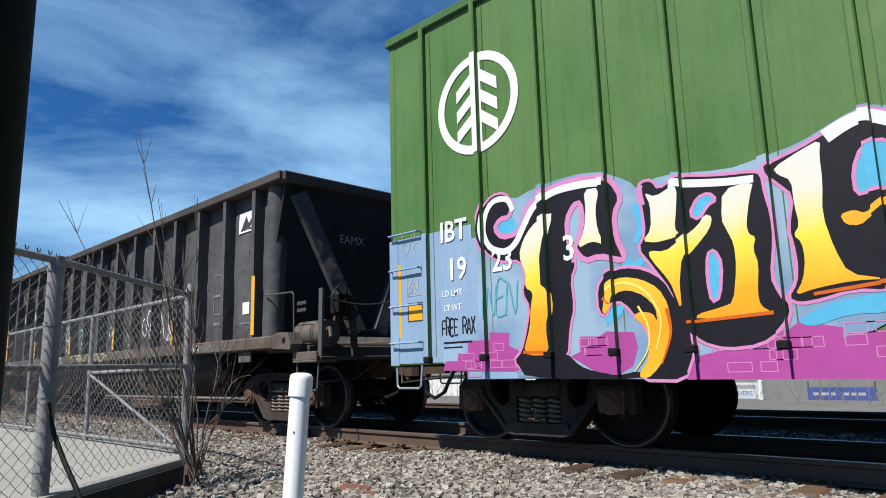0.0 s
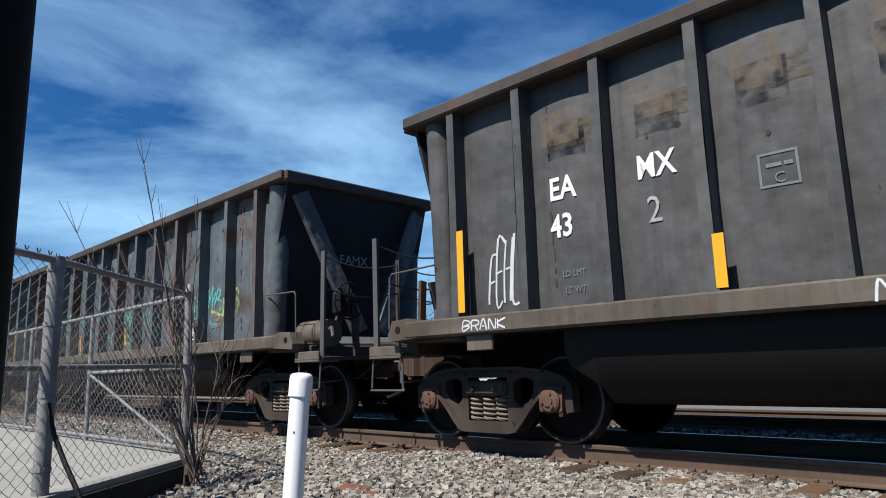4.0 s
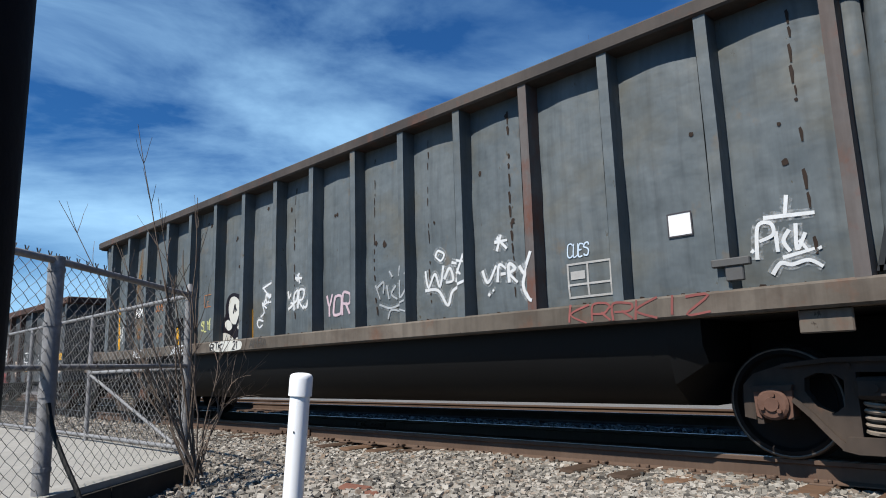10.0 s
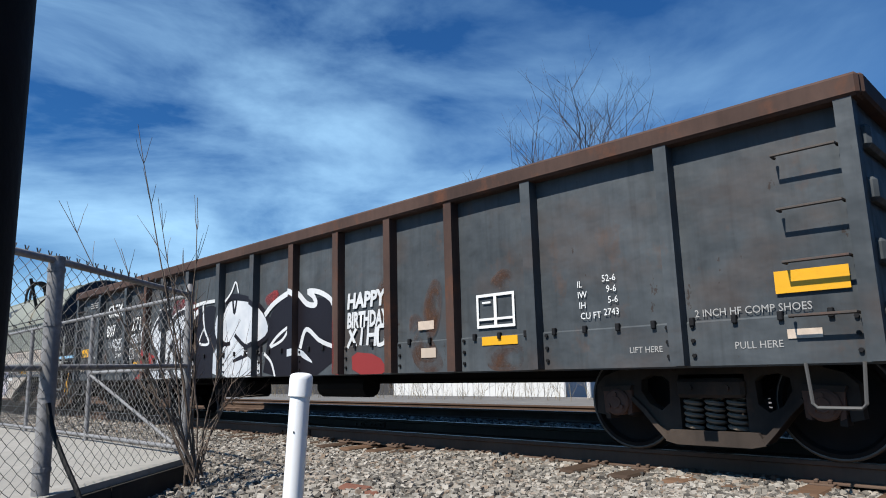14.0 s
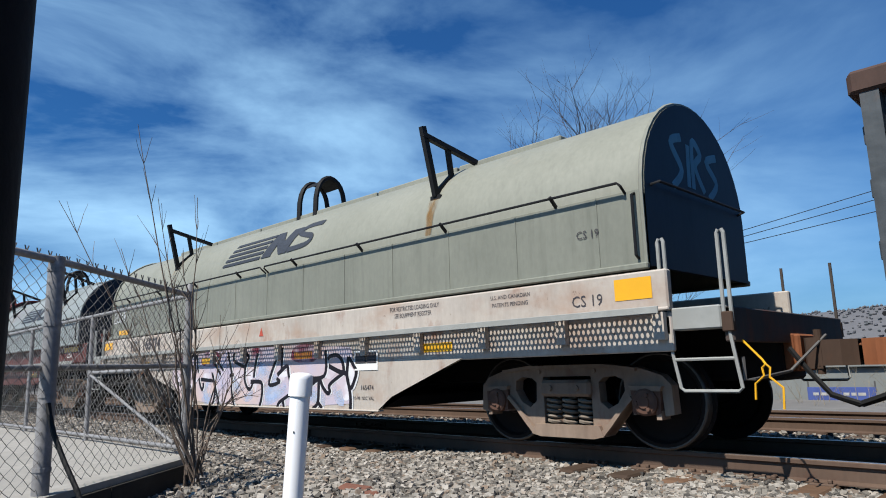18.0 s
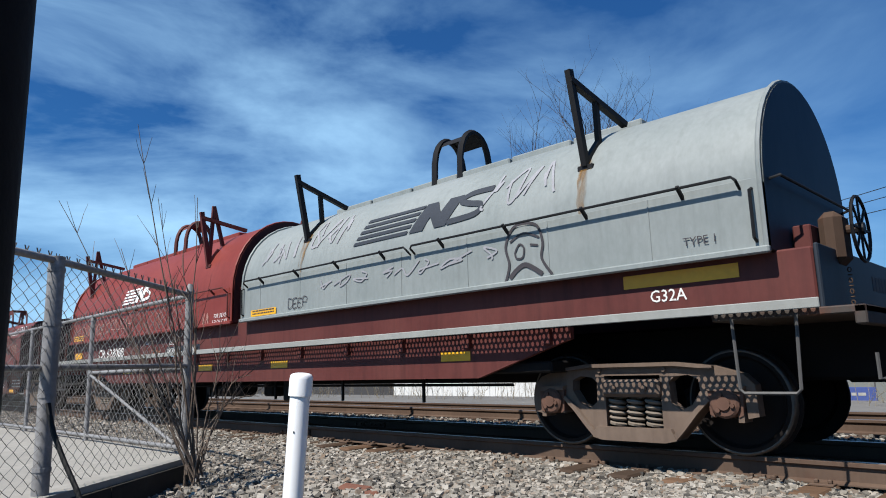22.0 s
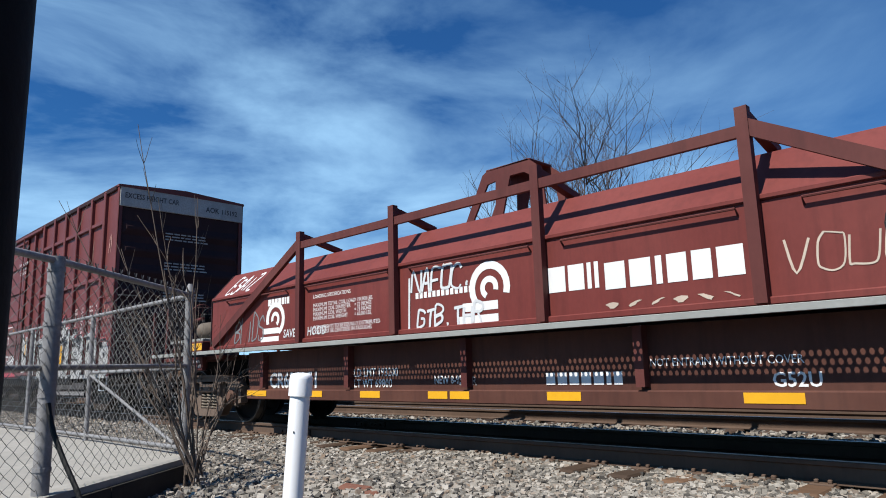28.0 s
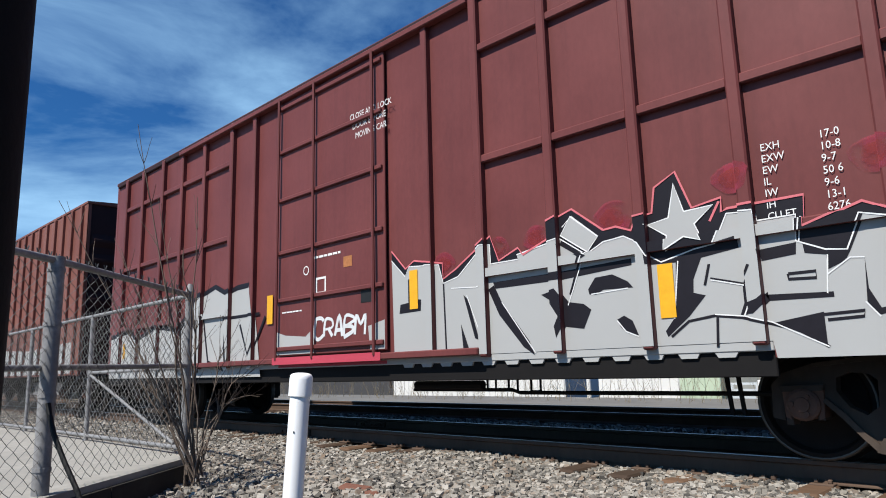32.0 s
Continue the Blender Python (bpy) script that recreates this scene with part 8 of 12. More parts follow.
spray(gon_1, m_white_blue, 0.03, "icy white dripping tag", 0.12, [(-2.08, 2.07), (-2.14, 1.62)], [(-1.88, 2.13), (-2.11, 1.88), (-1.92, 1.66)], [(-1.87, 2.04), (-1.88, 1.55)], [(-1.88, 2.03), (-1.73, 2.06), (-1.77, 1.89), (-1.87, 1.85), (-1.72, 1.59)], [(-1.72, 1.63), (-1.63, 2.06), (-1.59, 1.6)], [(-1.63, 1.55), (-1.61, 1.97), (-1.55, 1.65), (-1.5, 2.06)], [(-2.06, 2.19), (-1.98, 2.24), (-1.92, 2.16)], [(-2.17, 1.62), (-2.08, 1.53), (-2.16, 1.47)])
spray(gon_1, m_turq_pale, 0.028, "pale aqua tag", 0.09, [(-1.18, 1.65), (-1.13, 1.92), (-0.95, 1.95)], [(-1.15, 1.8), (-1.0, 1.81)], [(-0.99, 1.63), (-0.86, 1.98), (-0.82, 1.63)], [(-0.94, 1.75), (-0.83, 1.76)], [(-0.76, 1.92), (-0.79, 1.62)], [(-0.68, 1.99), (-0.73, 1.65)], [(-0.69, 1.98), (-0.49, 1.85), (-0.67, 1.76), (-0.54, 1.56)], [(-1.11, 1.53), (-0.7, 1.51)], [(-0.9, 1.63), (-0.93, 1.58)])
m_lemon = plain("pale_lemon_spray", (0.56, 0.56, 0.24), 0.6, 0, 0.35)
FLOURISH = [[(-1.18, 1.09), (-1.16, 1.2), (-1.03, 1.26), (-0.73, 1.26), (-0.34, 1.25)], [(-0.7, 1.17), (-0.56, 1.19), (-0.6, 1.25), (-0.71, 1.2), (-0.68, 1.11), (-0.54, 1.12)], [(-0.42, 1.2), (-0.5, 1.2), (-0.5, 1.13), (-0.41, 1.15), (-0.42, 1.07), (-0.52, 1.06)], [(-0.28, 1.21), (-0.35, 1.18), (-0.3, 1.13), (-0.37, 1.09)], [(-0.23, 1.15), (-0.16, 1.18), (-0.22, 1.21), (-0.24, 1.13), (-0.15, 1.11)], [(-0.11, 1.11), (-0.09, 1.23), (0.02, 1.27)], [(0.13, 1.27), (0.14, 1.14), (0.22, 1.12), (0.27, 1.24), (0.28, 1.13), (0.36, 1.15), (0.41, 1.29)], [(0.51, 1.26), (0.42, 1.2), (0.45, 1.12), (0.58, 1.13), (0.65, 1.22), (0.56, 1.26)], [(0.62, 1.26), (0.77, 1.1), (0.87, 1.08), (1.03, 1.16), (1.0, 1.25), (0.88, 1.24), (0.77, 1.1)], [(1.04, 1.19), (1.24, 1.19), (1.36, 1.08)], [(1.16, 1.26), (1.21, 1.24)], [(1.14, 1.13), (1.18, 1.11)]]
for p in FLOURISH:
    bm = bmesh.new()
    ribbon(bm, smooth_path([(x, z * 0.9 + 0.21) for x, z in p], 6), 0.024, -1.614, False, 0.018)
    part("graffiti", bm, m_lemon, gon_1, "pale lemon looping flourish on the sill")
spray(gon_1, m_white_spray, 0.04, "large white looping tag", 0.07, [(2.83, 1.9), (2.71, 1.97), (2.6, 1.87), (2.62, 1.68), (2.75, 1.63), (2.82, 1.76), (2.77, 1.96)], [(2.79, 1.74), (2.9, 2.05), (3.11, 2.07), (3.07, 1.86), (2.9, 1.67)], [(2.83, 1.95), (2.99, 1.66), (3.19, 1.53), (3.18, 1.84)], [(3.07, 1.91), (3.23, 2.07), (3.34, 2.0), (3.28, 1.62), (3.38, 1.49)], [(3.22, 1.66), (3.47, 1.68)], [(3.4, 2.02), (3.54, 1.84), (3.62, 1.61), (3.79, 1.49), (3.83, 1.6)], [(3.84, 2.02), (3.86, 1.75), (3.92, 1.55), (4.07, 1.44), (4.22, 1.56), (4.1, 1.76)], [(3.93, 1.73), (4.0, 1.92), (4.12, 1.94), (4.13, 1.85), (4.0, 1.68), (4.17, 1.75)])
spray(gon_1, m_white_blue, 0.05, "icy white zigzag", 0.04, [(4.43, 2.18), (4.53, 2.12), (4.57, 2.27), (4.61, 2.15), (4.65, 2.34)])
spray(gon_1, m_turq_pale, 0.03, "pale aqua tag", 0.14, [(0.87, 1.92), (0.75, 1.86), (0.77, 1.73), (0.91, 1.75), (0.93, 1.81)], [(0.96, 1.91), (1.01, 2.0), (1.04, 1.7)], [(1.11, 1.89), (1.0, 1.8), (1.13, 1.73), (1.0, 1.68)], [(1.18, 1.89), (1.17, 1.69), (1.35, 1.89)], [(1.19, 1.78), (1.34, 1.67)], [(0.91, 1.65), (1.0, 1.68), (1.04, 1.58), (0.95, 1.55)])
spray(gon_1, m_white_spray, 0.014, "fine white line tag", 0.11, [(1.74, 1.69), (1.75, 1.54)], [(1.78, 1.63), (1.86, 1.74), (1.89, 1.56)], [(1.91, 1.7), (1.92, 1.52), (2.0, 1.66)], [(2.04, 1.69), (2.02, 1.54), (2.1, 1.55)], [(2.15, 1.65), (2.33, 1.64)], [(2.24, 1.64), (2.21, 1.5)], [(1.85, 1.5), (2.03, 1.43), (2.34, 1.46)], [(1.89, 1.41), (2.03, 1.5), (2.1, 1.39)])
for a in (("BRANK", -7.0, 1.20, 0.6, 0.11, 0.018, m_white_spray, 41), ("MR.CAKED.", -3.16, 1.19, 1.5, 0.14, 0.024, m_white_spray, 42), 
          ("SHAWN", 5.0, 1.21, 0.45, 0.1, 0.016, m_white_spray, 44), ("HORTO", 5.55, 1.21, 0.45, 0.1, 0.014, m_ghost, 45)):
    gon_word(gon_1, *a, y=-1.614)
bm = bmesh.new()
for k, (u, z0, z1) in enumerate(((-2.72, 1.52, 1.84), (-2.48, 1.46, 2.0))):
    for j in range(5):
        zz = z0 + (z1 - z0) * j / 5
        frame_box(bm, u - 0.07 + 0.015 * (j % 2), u + 0.07 - 0.01 * j, zz, zz + (z1 - z0) / 5.4, 0.008, EY)
    ribbon(bm, [(u, z1), (u + 0.01, z1 + 0.08)], 0.01, EY)
frame_box(bm, -2.9, -2.78, 1.45, 1.58, 0.012, EY)
part("graffiti", bm, m_white_spray, gon_1, "thin white line drawing of two towers")

# -- blue-grey gondola --
for x, z0, z1 in ((-6.98, 1.40, 2.31), (-4.06, 1.38, 1.82), (-1.16, 1.38, 1.82), (1.60, 1.40, 1.84), (4.50, 1.40, 1.86), (6.98, 1.40, 2.4)):
    yellow(gon_2, x - 0.045, x + 0.05, z0, z1, EY if abs(x) < 7 else -1.6)
for b0, b1 in ((-6.41, -6.15), (-6.09, -5.34)):
    bm = bmesh.new()
    rect(bm, b0, b1, 1.99, 2.27, EY + 0.001)
    part("black_patch", bm, m_patch, gon_2, "black overpainted patch")
gon_print(gon_2, "E", 0.30, -6.37, 2.03, m_white, 1.15, 0.008)
gon_print(gon_2, "AMX", 0.32, -6.06, 2.02, m_white, 1.02, 0.007)
gon_print(gon_2, "3205", 0.30, -5.06, 2.02, m_orange_dim, 0.98, 0.008)
gon_print(gon_2, "LD LMT", 0.085, -5.82, 1.70, m_orange_dim)
gon_print(gon_2, "LT WT", 0.085, -5.81, 1.55, m_orange_dim)
gon_print(gon_2, "231600 LB", 0.11, -4.97, 1.66, m_orange_dim, 0.95)
gon_print(gon_2, "54400 LB", 0.11, -4.92, 1.52, m_orange_dim, 0.95)
for k, body in enumerate(("INTERIOR", "CARBOLINE 997", "2012 GTI CG", "EXTERIOR", "TEMPEL 4580", "0-00 PDS CC")):
    gon_print(gon_2, body, 0.085, 3.70 + 0.01 * k, 1.80 - 0.072 * k, m_orange_dim, 0.72)
write(gon_2, "PLATE", 0.075, -2.90, 2.15, m_orange_dim, EY)
bm = bmesh.new()
frame_box(bm, -2.92, -2.62, 1.98, 2.26, 0.02, EY)
for k in range(3):
    bars(bm, 5.66, 1.80 - 0.09 * k, 0.30, 0.05, 1, EY, 70 + k)
part("small_print", bm, m_orange_dim, gon_2)
write(gon_2, "C", 0.12, -2.81, 2.01, m_orange_dim, EY)
bm = bmesh.new()
frame_box(bm, 4.56, 5.12, 1.44, 1.78, 0.022, EY)
rect(bm, 4.80, 4.84, 1.5, 1.76, EY)
rect(bm, 4.58, 5.1, 1.56, 1.58, EY)
part("data_panel", bm, m_white, gon_2, "white outlined data panel")
bm = bmesh.new()
frame_box(bm, -3.72, -3.45, 1.70, 1.84, 0.014, EY - 0.01)
rect(bm, -3.60, -3.57, 1.71, 1.83, EY - 0.01)
part("data_panel", bm, m_strip, gon_2, "small raised routing board")
for a in (("TONTH", -6.78, 1.68, 0.54, 0.13, 0.018, m_white_spray, 90), ("CREMI", -6.76, 1.53, 0.54, 0.13, 0.018, m_white_spray, 190)):
    gon_word(gon_2, *a)
spray(gon_2, m_turq, 0.045, "dense turquoise tag", 0.07, [(4.43, 2.19), (4.45, 2.04), (4.53, 1.87)], [(4.42, 2.12), (4.52, 2.05), (4.48, 1.93), (4.55, 1.82)], [(4.58, 2.09), (4.69, 1.85)], [(4.64, 1.85), (4.73, 2.07), (4.82, 2.08)], [(4.62, 2.01), (4.83, 1.95)], [(4.76, 1.84), (4.92, 2.08), (5.04, 2.08), (4.96, 1.98), (5.13, 1.92)], [(4.87, 1.82), (5.03, 1.89), (5.09, 1.79), (5.28, 1.78)], [(5.06, 2.34), (5.02, 2.24), (5.1, 2.15), (5.2, 2.09), (5.24, 2.0), (5.17, 1.97)], [(4.82, 1.78), (5.06, 1.77)], [(4.48, 1.65), (4.6, 1.73), (4.76, 1.78)])
spray(gon_2, m_turq, 0.035, "turquoise looping tag", 0.05, [(5.35, 2.29), (5.38, 2.14), (5.34, 1.96)], [(5.38, 2.07), (5.48, 2.21), (5.54, 2.32), (5.51, 2.11), (5.52, 1.95)], [(5.51, 2.04), (5.58, 2.14), (5.65, 2.2)], [(5.57, 1.96), (5.72, 2.23), (5.8, 2.22), (5.75, 2.11), (5.64, 2.09), (5.81, 2.05), (5.84, 1.96), (5.77, 1.88)])
spray(gon_2, m_lime_pale, 0.05, "pale lime looping tag", 0.04, [(5.88, 2.17), (5.98, 2.17), (6.05, 2.07), (5.95, 1.96), (5.85, 1.89)], [(5.95, 1.96), (6.05, 1.83), (6.16, 1.75)], [(5.45, 1.89), (5.58, 1.87), (5.78, 1.81), (5.92, 1.66), (6.03, 1.47)], [(6.16, 1.75), (6.15, 2.05), (6.23, 1.74)], [(6.3, 2.02), (6.37, 2.04), (6.4, 1.93), (6.32, 1.8)], [(6.26, 2.19), (6.35, 2.21), (6.43, 2.11)])
spray(gon_2, m_turq_dim, 0.09, "smeared turquoise stroke", 0.05, [(5.39, 1.74), (5.51, 1.65), (5.68, 1.65)])
spray(gon_2, m_turq_soft, 0.04, "long faded turquoise outline", 0.1, [(-1.1, 1.46), (-0.89, 1.73), (-1.17, 2.09), (-0.98, 2.23), (-0.67, 2.32), (-0.59, 2.17), (-0.56, 1.92), (-0.36, 1.86), (-0.22, 1.79)], [(-0.55, 1.77), (-0.29, 1.67), (-0.15, 1.53), (-0.17, 1.42)], [(-0.25, 1.78), (-0.09, 1.83), (0.03, 1.93), (-0.04, 2.15), (0.01, 2.26), (0.23, 2.34), (0.47, 2.35)], [(0.02, 1.9), (0.24, 1.83), (0.47, 1.7), (0.53, 1.61), (0.45, 1.39)], [(0.65, 2.32), (0.63, 2.04), (0.8, 2.18), (1.05, 2.25), (1.29, 2.24)], [(0.6, 1.68), (0.83, 1.74), (1.04, 1.76)], [(0.95, 1.86), (1.11, 1.89), (1.37, 1.86)], [(0.96, 1.8), (0.85, 1.65), (0.93, 1.51), (1.03, 1.58), (1.06, 1.74)], [(1.15, 1.62), (1.05, 1.53), (0.93, 1.49)], [(1.39, 2.13), (1.33, 1.96)])
spray(gon_2, m_turq, 0.038, "turquoise tag beside the strip", 0.06, [(1.58, 1.94), (1.64, 2.19), (1.68, 2.08), (1.64, 1.91)], [(1.74, 2.07), (1.82, 2.13), (1.89, 2.06), (1.78, 1.99), (1.83, 1.76), (1.94, 1.84), (1.9, 1.99)], [(2.01, 2.07), (2.08, 2.06), (2.05, 1.94), (1.97, 1.93)], [(1.92, 1.91), (1.98, 1.73), (2.1, 1.58)], [(2.0, 1.92), (2.22, 1.84), (2.34, 1.68), (2.42, 1.6)], [(1.72, 1.67), (2.02, 1.66), (2.29, 1.6), (2.41, 1.56)], [(1.69, 1.53), (1.91, 1.51), (2.01, 1.56)], [(2.08, 1.81), (2.23, 1.91)], [(2.13, 2.38), (2.13, 2.19), (2.24, 2.07), (2.32, 1.94), (2.23, 1.91)])
spray(gon_2, m_turq_soft, 0.034, "pale turquoise tag", 0.04, [(2.52, 2.15), (2.61, 2.22), (2.74, 2.26), (2.89, 2.18), (2.98, 2.05), (3.11, 1.88)], [(2.93, 2.22), (3.08, 2.2), (3.18, 2.14), (3.21, 2.0)], [(2.53, 2.06), (2.57, 1.87), (2.58, 1.74)], [(2.57, 1.85), (2.66, 2.1), (2.71, 1.98), (2.67, 1.83)], [(2.72, 1.8), (2.79, 2.03), (2.85, 2.06), (2.85, 1.91), (2.78, 1.79)], [(2.92, 1.79), (3.0, 1.9), (3.07, 2.01), (3.03, 1.83), (2.95, 1.91)], [(2.79, 1.66), (2.93, 1.6), (3.09, 1.7), (3.24, 1.79)], [(2.93, 1.6), (3.14, 1.53), (3.23, 1.45)])
spray(gon_2, m_turq_soft, 0.034, "faded turquoise letters", 0.06, [(-2.24, 2.32), (-2.13, 2.39), (-2.1, 2.21), (-2.24, 2.11)], [(-2.05, 2.22), (-1.99, 2.31)], [(-2.01, 2.17), (-1.97, 2.31), (-1.9, 2.29), (-1.92, 2.17)], [(-1.84, 2.18), (-1.8, 2.32), (-1.73, 2.33), (-1.7, 2.22)], [(-1.73, 2.13), (-1.57, 2.17), (-1.53, 2.09)], [(-2.25, 1.99), (-2.04, 2.03), (-1.81, 2.01), (-1.6, 1.88), (-1.49, 1.72)], [(-2.25, 1.94), (-2.19, 1.76), (-2.13, 1.9), (-2.07, 1.74), (-2.01, 1.9)], [(-2.0, 1.73), (-1.94, 1.89), (-1.82, 1.87), (-1.8, 1.7), (-1.88, 1.57), (-2.0, 1.47)], [(-1.95, 1.54), (-1.77, 1.56), (-1.71, 1.67)])
spray(gon_2, m_turq_soft, 0.05, "pale sprayed hook", 0.05, [(-1.71, 2.56), (-1.68, 2.43), (-1.55, 2.35), (-1.43, 2.3)])
spray(gon_2, m_turq, 0.034, "turquoise tag below the plate", 0.08, [(-3.1, 1.89), (-3.07, 1.62), (-2.98, 1.82)], [(-2.96, 1.79), (-2.89, 1.89), (-2.8, 1.85), (-2.84, 1.72)], [(-2.76, 1.69), (-2.72, 1.84), (-2.63, 1.85), (-2.62, 1.69), (-2.68, 1.62)], [(-2.57, 1.64), (-2.51, 1.75), (-2.42, 1.77), (-2.47, 1.6)], [(-3.06, 1.59), (-2.83, 1.59), (-2.64, 1.47)], [(-2.43, 2.35), (-2.39, 2.14)], [(-2.49, 1.95), (-2.33, 1.95)])
spray(gon_2, m_turq_soft, 0.09, "soft turquoise puff", 0.07, [(-2.65, 2.37), (-2.54, 2.3), (-2.44, 2.24)])
spray(gon_2, m_turq_soft, 0.034, "pale turquoise scrawl", 0.1, [(-4.11, 2.28), (-4.08, 2.03)], [(-4.03, 2.09), (-3.92, 2.19), (-3.86, 2.06)], [(-3.79, 2.05), (-3.74, 2.19), (-3.67, 2.15)], [(-3.59, 2.37), (-3.66, 2.41), (-3.63, 2.26), (-3.5, 2.15), (-3.37, 2.13)], [(-3.38, 2.44), (-3.38, 2.21), (-3.44, 2.0)], [(-3.93, 2.01), (-3.68, 2.0), (-3.42, 1.94)], [(-3.83, 1.88), (-3.55, 1.87), (-3.4, 1.71)])
write(gon_2, "EAMX", 0.22, -0.35, 2.55, m_white_dim, name="lettering", end=7.66)

# -- slate gondola --
for x, z0, z1 in ((-6.90, 1.40, 2.30), (-4.06, 1.38, 1.82), (-1.40, 1.38, 1.82), (7.08, 1.40, 2.36)):
    yellow(gon_3, x - 0.045, x + 0.05, z0, z1, EY)
bm = bmesh.new()
rect(bm, -6.42, -6.15, 1.98, 2.27, EY + 0.001)
part("black_patch", bm, m_patch, gon_3)
bm = bmesh.new()
rect(bm, -6.09, -5.34, 1.99, 2.27, EY + 0.001)
part("black_patch", bm, m_patch, gon_3)
gon_print(gon_3, "E", 0.30, -6.38, 2.03, m_white, 1.15, 0.008)
gon_print(gon_3, "AMX", 0.32, -6.06, 2.02, m_white, 1.02, 0.007)
gon_print(gon_3, "3365", 0.27, -5.04, 2.06, m_orange_dim, 0.98, 0.004)
gon_print(gon_3, "LD LMT", 0.10, -5.90, 1.74, m_orange_dim)
gon_print(gon_3, "LT WT", 0.10, -5.88, 1.57, m_orange_dim)
gon_print(gon_3, "231,100 LB", 0.10, -4.95, 1.72, m_orange_dim, 0.95)
gon_print(gon_3, "54,900 LB", 0.10, -4.90, 1.57, m_orange_dim, 0.95)
bm = bmesh.new()
frame_box(bm, -2.98, -2.69, 1.98, 2.20, 0.014, EY)
part("small_print", bm, m_orange_dim, gon_3)
write(gon_3, "C", 0.11, -2.88, 2.01, m_orange_dim, EY)
bm = bmesh.new()
box(bm, -3.94, -3.62, EY - 0.05, EY + 0.02, 1.68, 1.85, 0.008)
part("routing_board", fix(bm), m_black, gon_3, "black raised routing board")
rr = random.Random(3)
bm = bmesh.new()
ribbon(bm, smooth_path([(-5.86 + rr.uniform(-0.02, 0.02), 3.58 - 0.5 * i) for i in range(5)], 3), 0.14, EY + 0.002, w1=0.42)
part("rust_run", bm, m_rust_run, gon_3, "ochre rust run down the side")
bm = bmesh.new()
frame_box(bm, 4.64, 5.12, 1.44, 1.78, 0.02, EY)
rect(bm, 4.66, 5.1, 1.56, 1.58, EY)
rect(bm, 4.86, 4.88, 1.46, 1.76, EY)
rect(bm, 4.68, 4.84, 1.62, 1.7, EY)
part("data_panel", bm, m_white_dim, gon_3, "worn outlined data panel")
bm = bmesh.new()
rect(bm, 5.68, 5.88, 1.88, 2.07, EY - 0.004)
part("paper_label", bm, m_white, gon_3, "white paper label")
bm = bmesh.new()
frame_box(bm, 5.67, 5.89, 1.87, 2.08, 0.012, EY - 0.006)
part("label_frame", bm, m_ink, gon_3)
for a in (("CUES", 4.62, 1.84, 0.24, 0.13, 0.014, m_white_blue, 205),
          ("VERY", -6.86, 1.56, 0.56, 0.28, 0.036, m_white_spray, 105), ("*", -6.68, 1.86, 0.18, 0.16, 0.034, m_white_spray, 206), 
          ("YORK", 0.60, 1.56, 0.76, 0.30, 0.042, m_pink_pale, 107), ("SLYPES", -3.10, 1.58, 0.60, 0.16, 0.026, m_lemon, 109)):
    gon_word(gon_3, *a)
spray(gon_3, m_ghost_white, 0.028, "worn white tag", 0.17, [(1.72, 1.88), (1.79, 1.69)], [(1.75, 1.84), (1.88, 1.9), (1.86, 1.76)], [(1.93, 1.86), (1.96, 1.68)], [(2.09, 1.84), (2.01, 1.74), (2.11, 1.67)], [(2.16, 1.87), (2.17, 1.66), (2.3, 1.79)], [(2.04, 1.95), (1.99, 2.03)], [(2.15, 1.95), (2.17, 2.04)], [(2.25, 1.93), (2.33, 2.0)], [(1.77, 1.63), (1.98, 1.57), (2.24, 1.62)], [(1.91, 1.44), (1.98, 1.54), (2.14, 1.52), (2.29, 1.48)])
spray(gon_3, m_white_spray, 0.034, "white tag with a pointed underline", 0.14, [(2.62, 1.95), (2.67, 1.75), (2.79, 1.9), (2.86, 1.74), (2.93, 1.98)], [(2.93, 1.82), (3.02, 1.94), (3.06, 1.8), (2.95, 1.78)], [(3.11, 1.89), (3.19, 1.82)], [(3.24, 2.04), (3.1, 1.77)], [(2.8, 2.1), (2.85, 2.16), (2.94, 2.11), (2.89, 2.04), (2.8, 2.1)], [(2.61, 1.72), (2.83, 1.7), (2.96, 1.52), (3.05, 1.68), (3.27, 1.75)], [(3.05, 2.0), (3.26, 1.95)])
spray(gon_3, m_white_spray, 0.036, "white tag under a star", 0.12, [(3.51, 1.85), (3.58, 1.71), (3.72, 1.88)], [(3.72, 1.7), (3.76, 1.88), (3.85, 1.83)], [(3.77, 1.78), (3.84, 1.78)], [(3.88, 1.68), (3.89, 1.87), (3.97, 1.82), (3.9, 1.77), (3.99, 1.67)], [(4.02, 1.84), (4.07, 1.75)], [(4.17, 1.94), (4.06, 1.66), (4.12, 1.48), (4.16, 1.45)], [(3.74, 2.03), (3.81, 2.2)], [(3.71, 2.13), (3.89, 2.13)], [(3.75, 2.18), (3.88, 2.04)], [(3.64, 1.63), (3.66, 1.61)], [(3.57, 1.59), (3.6, 1.57)])
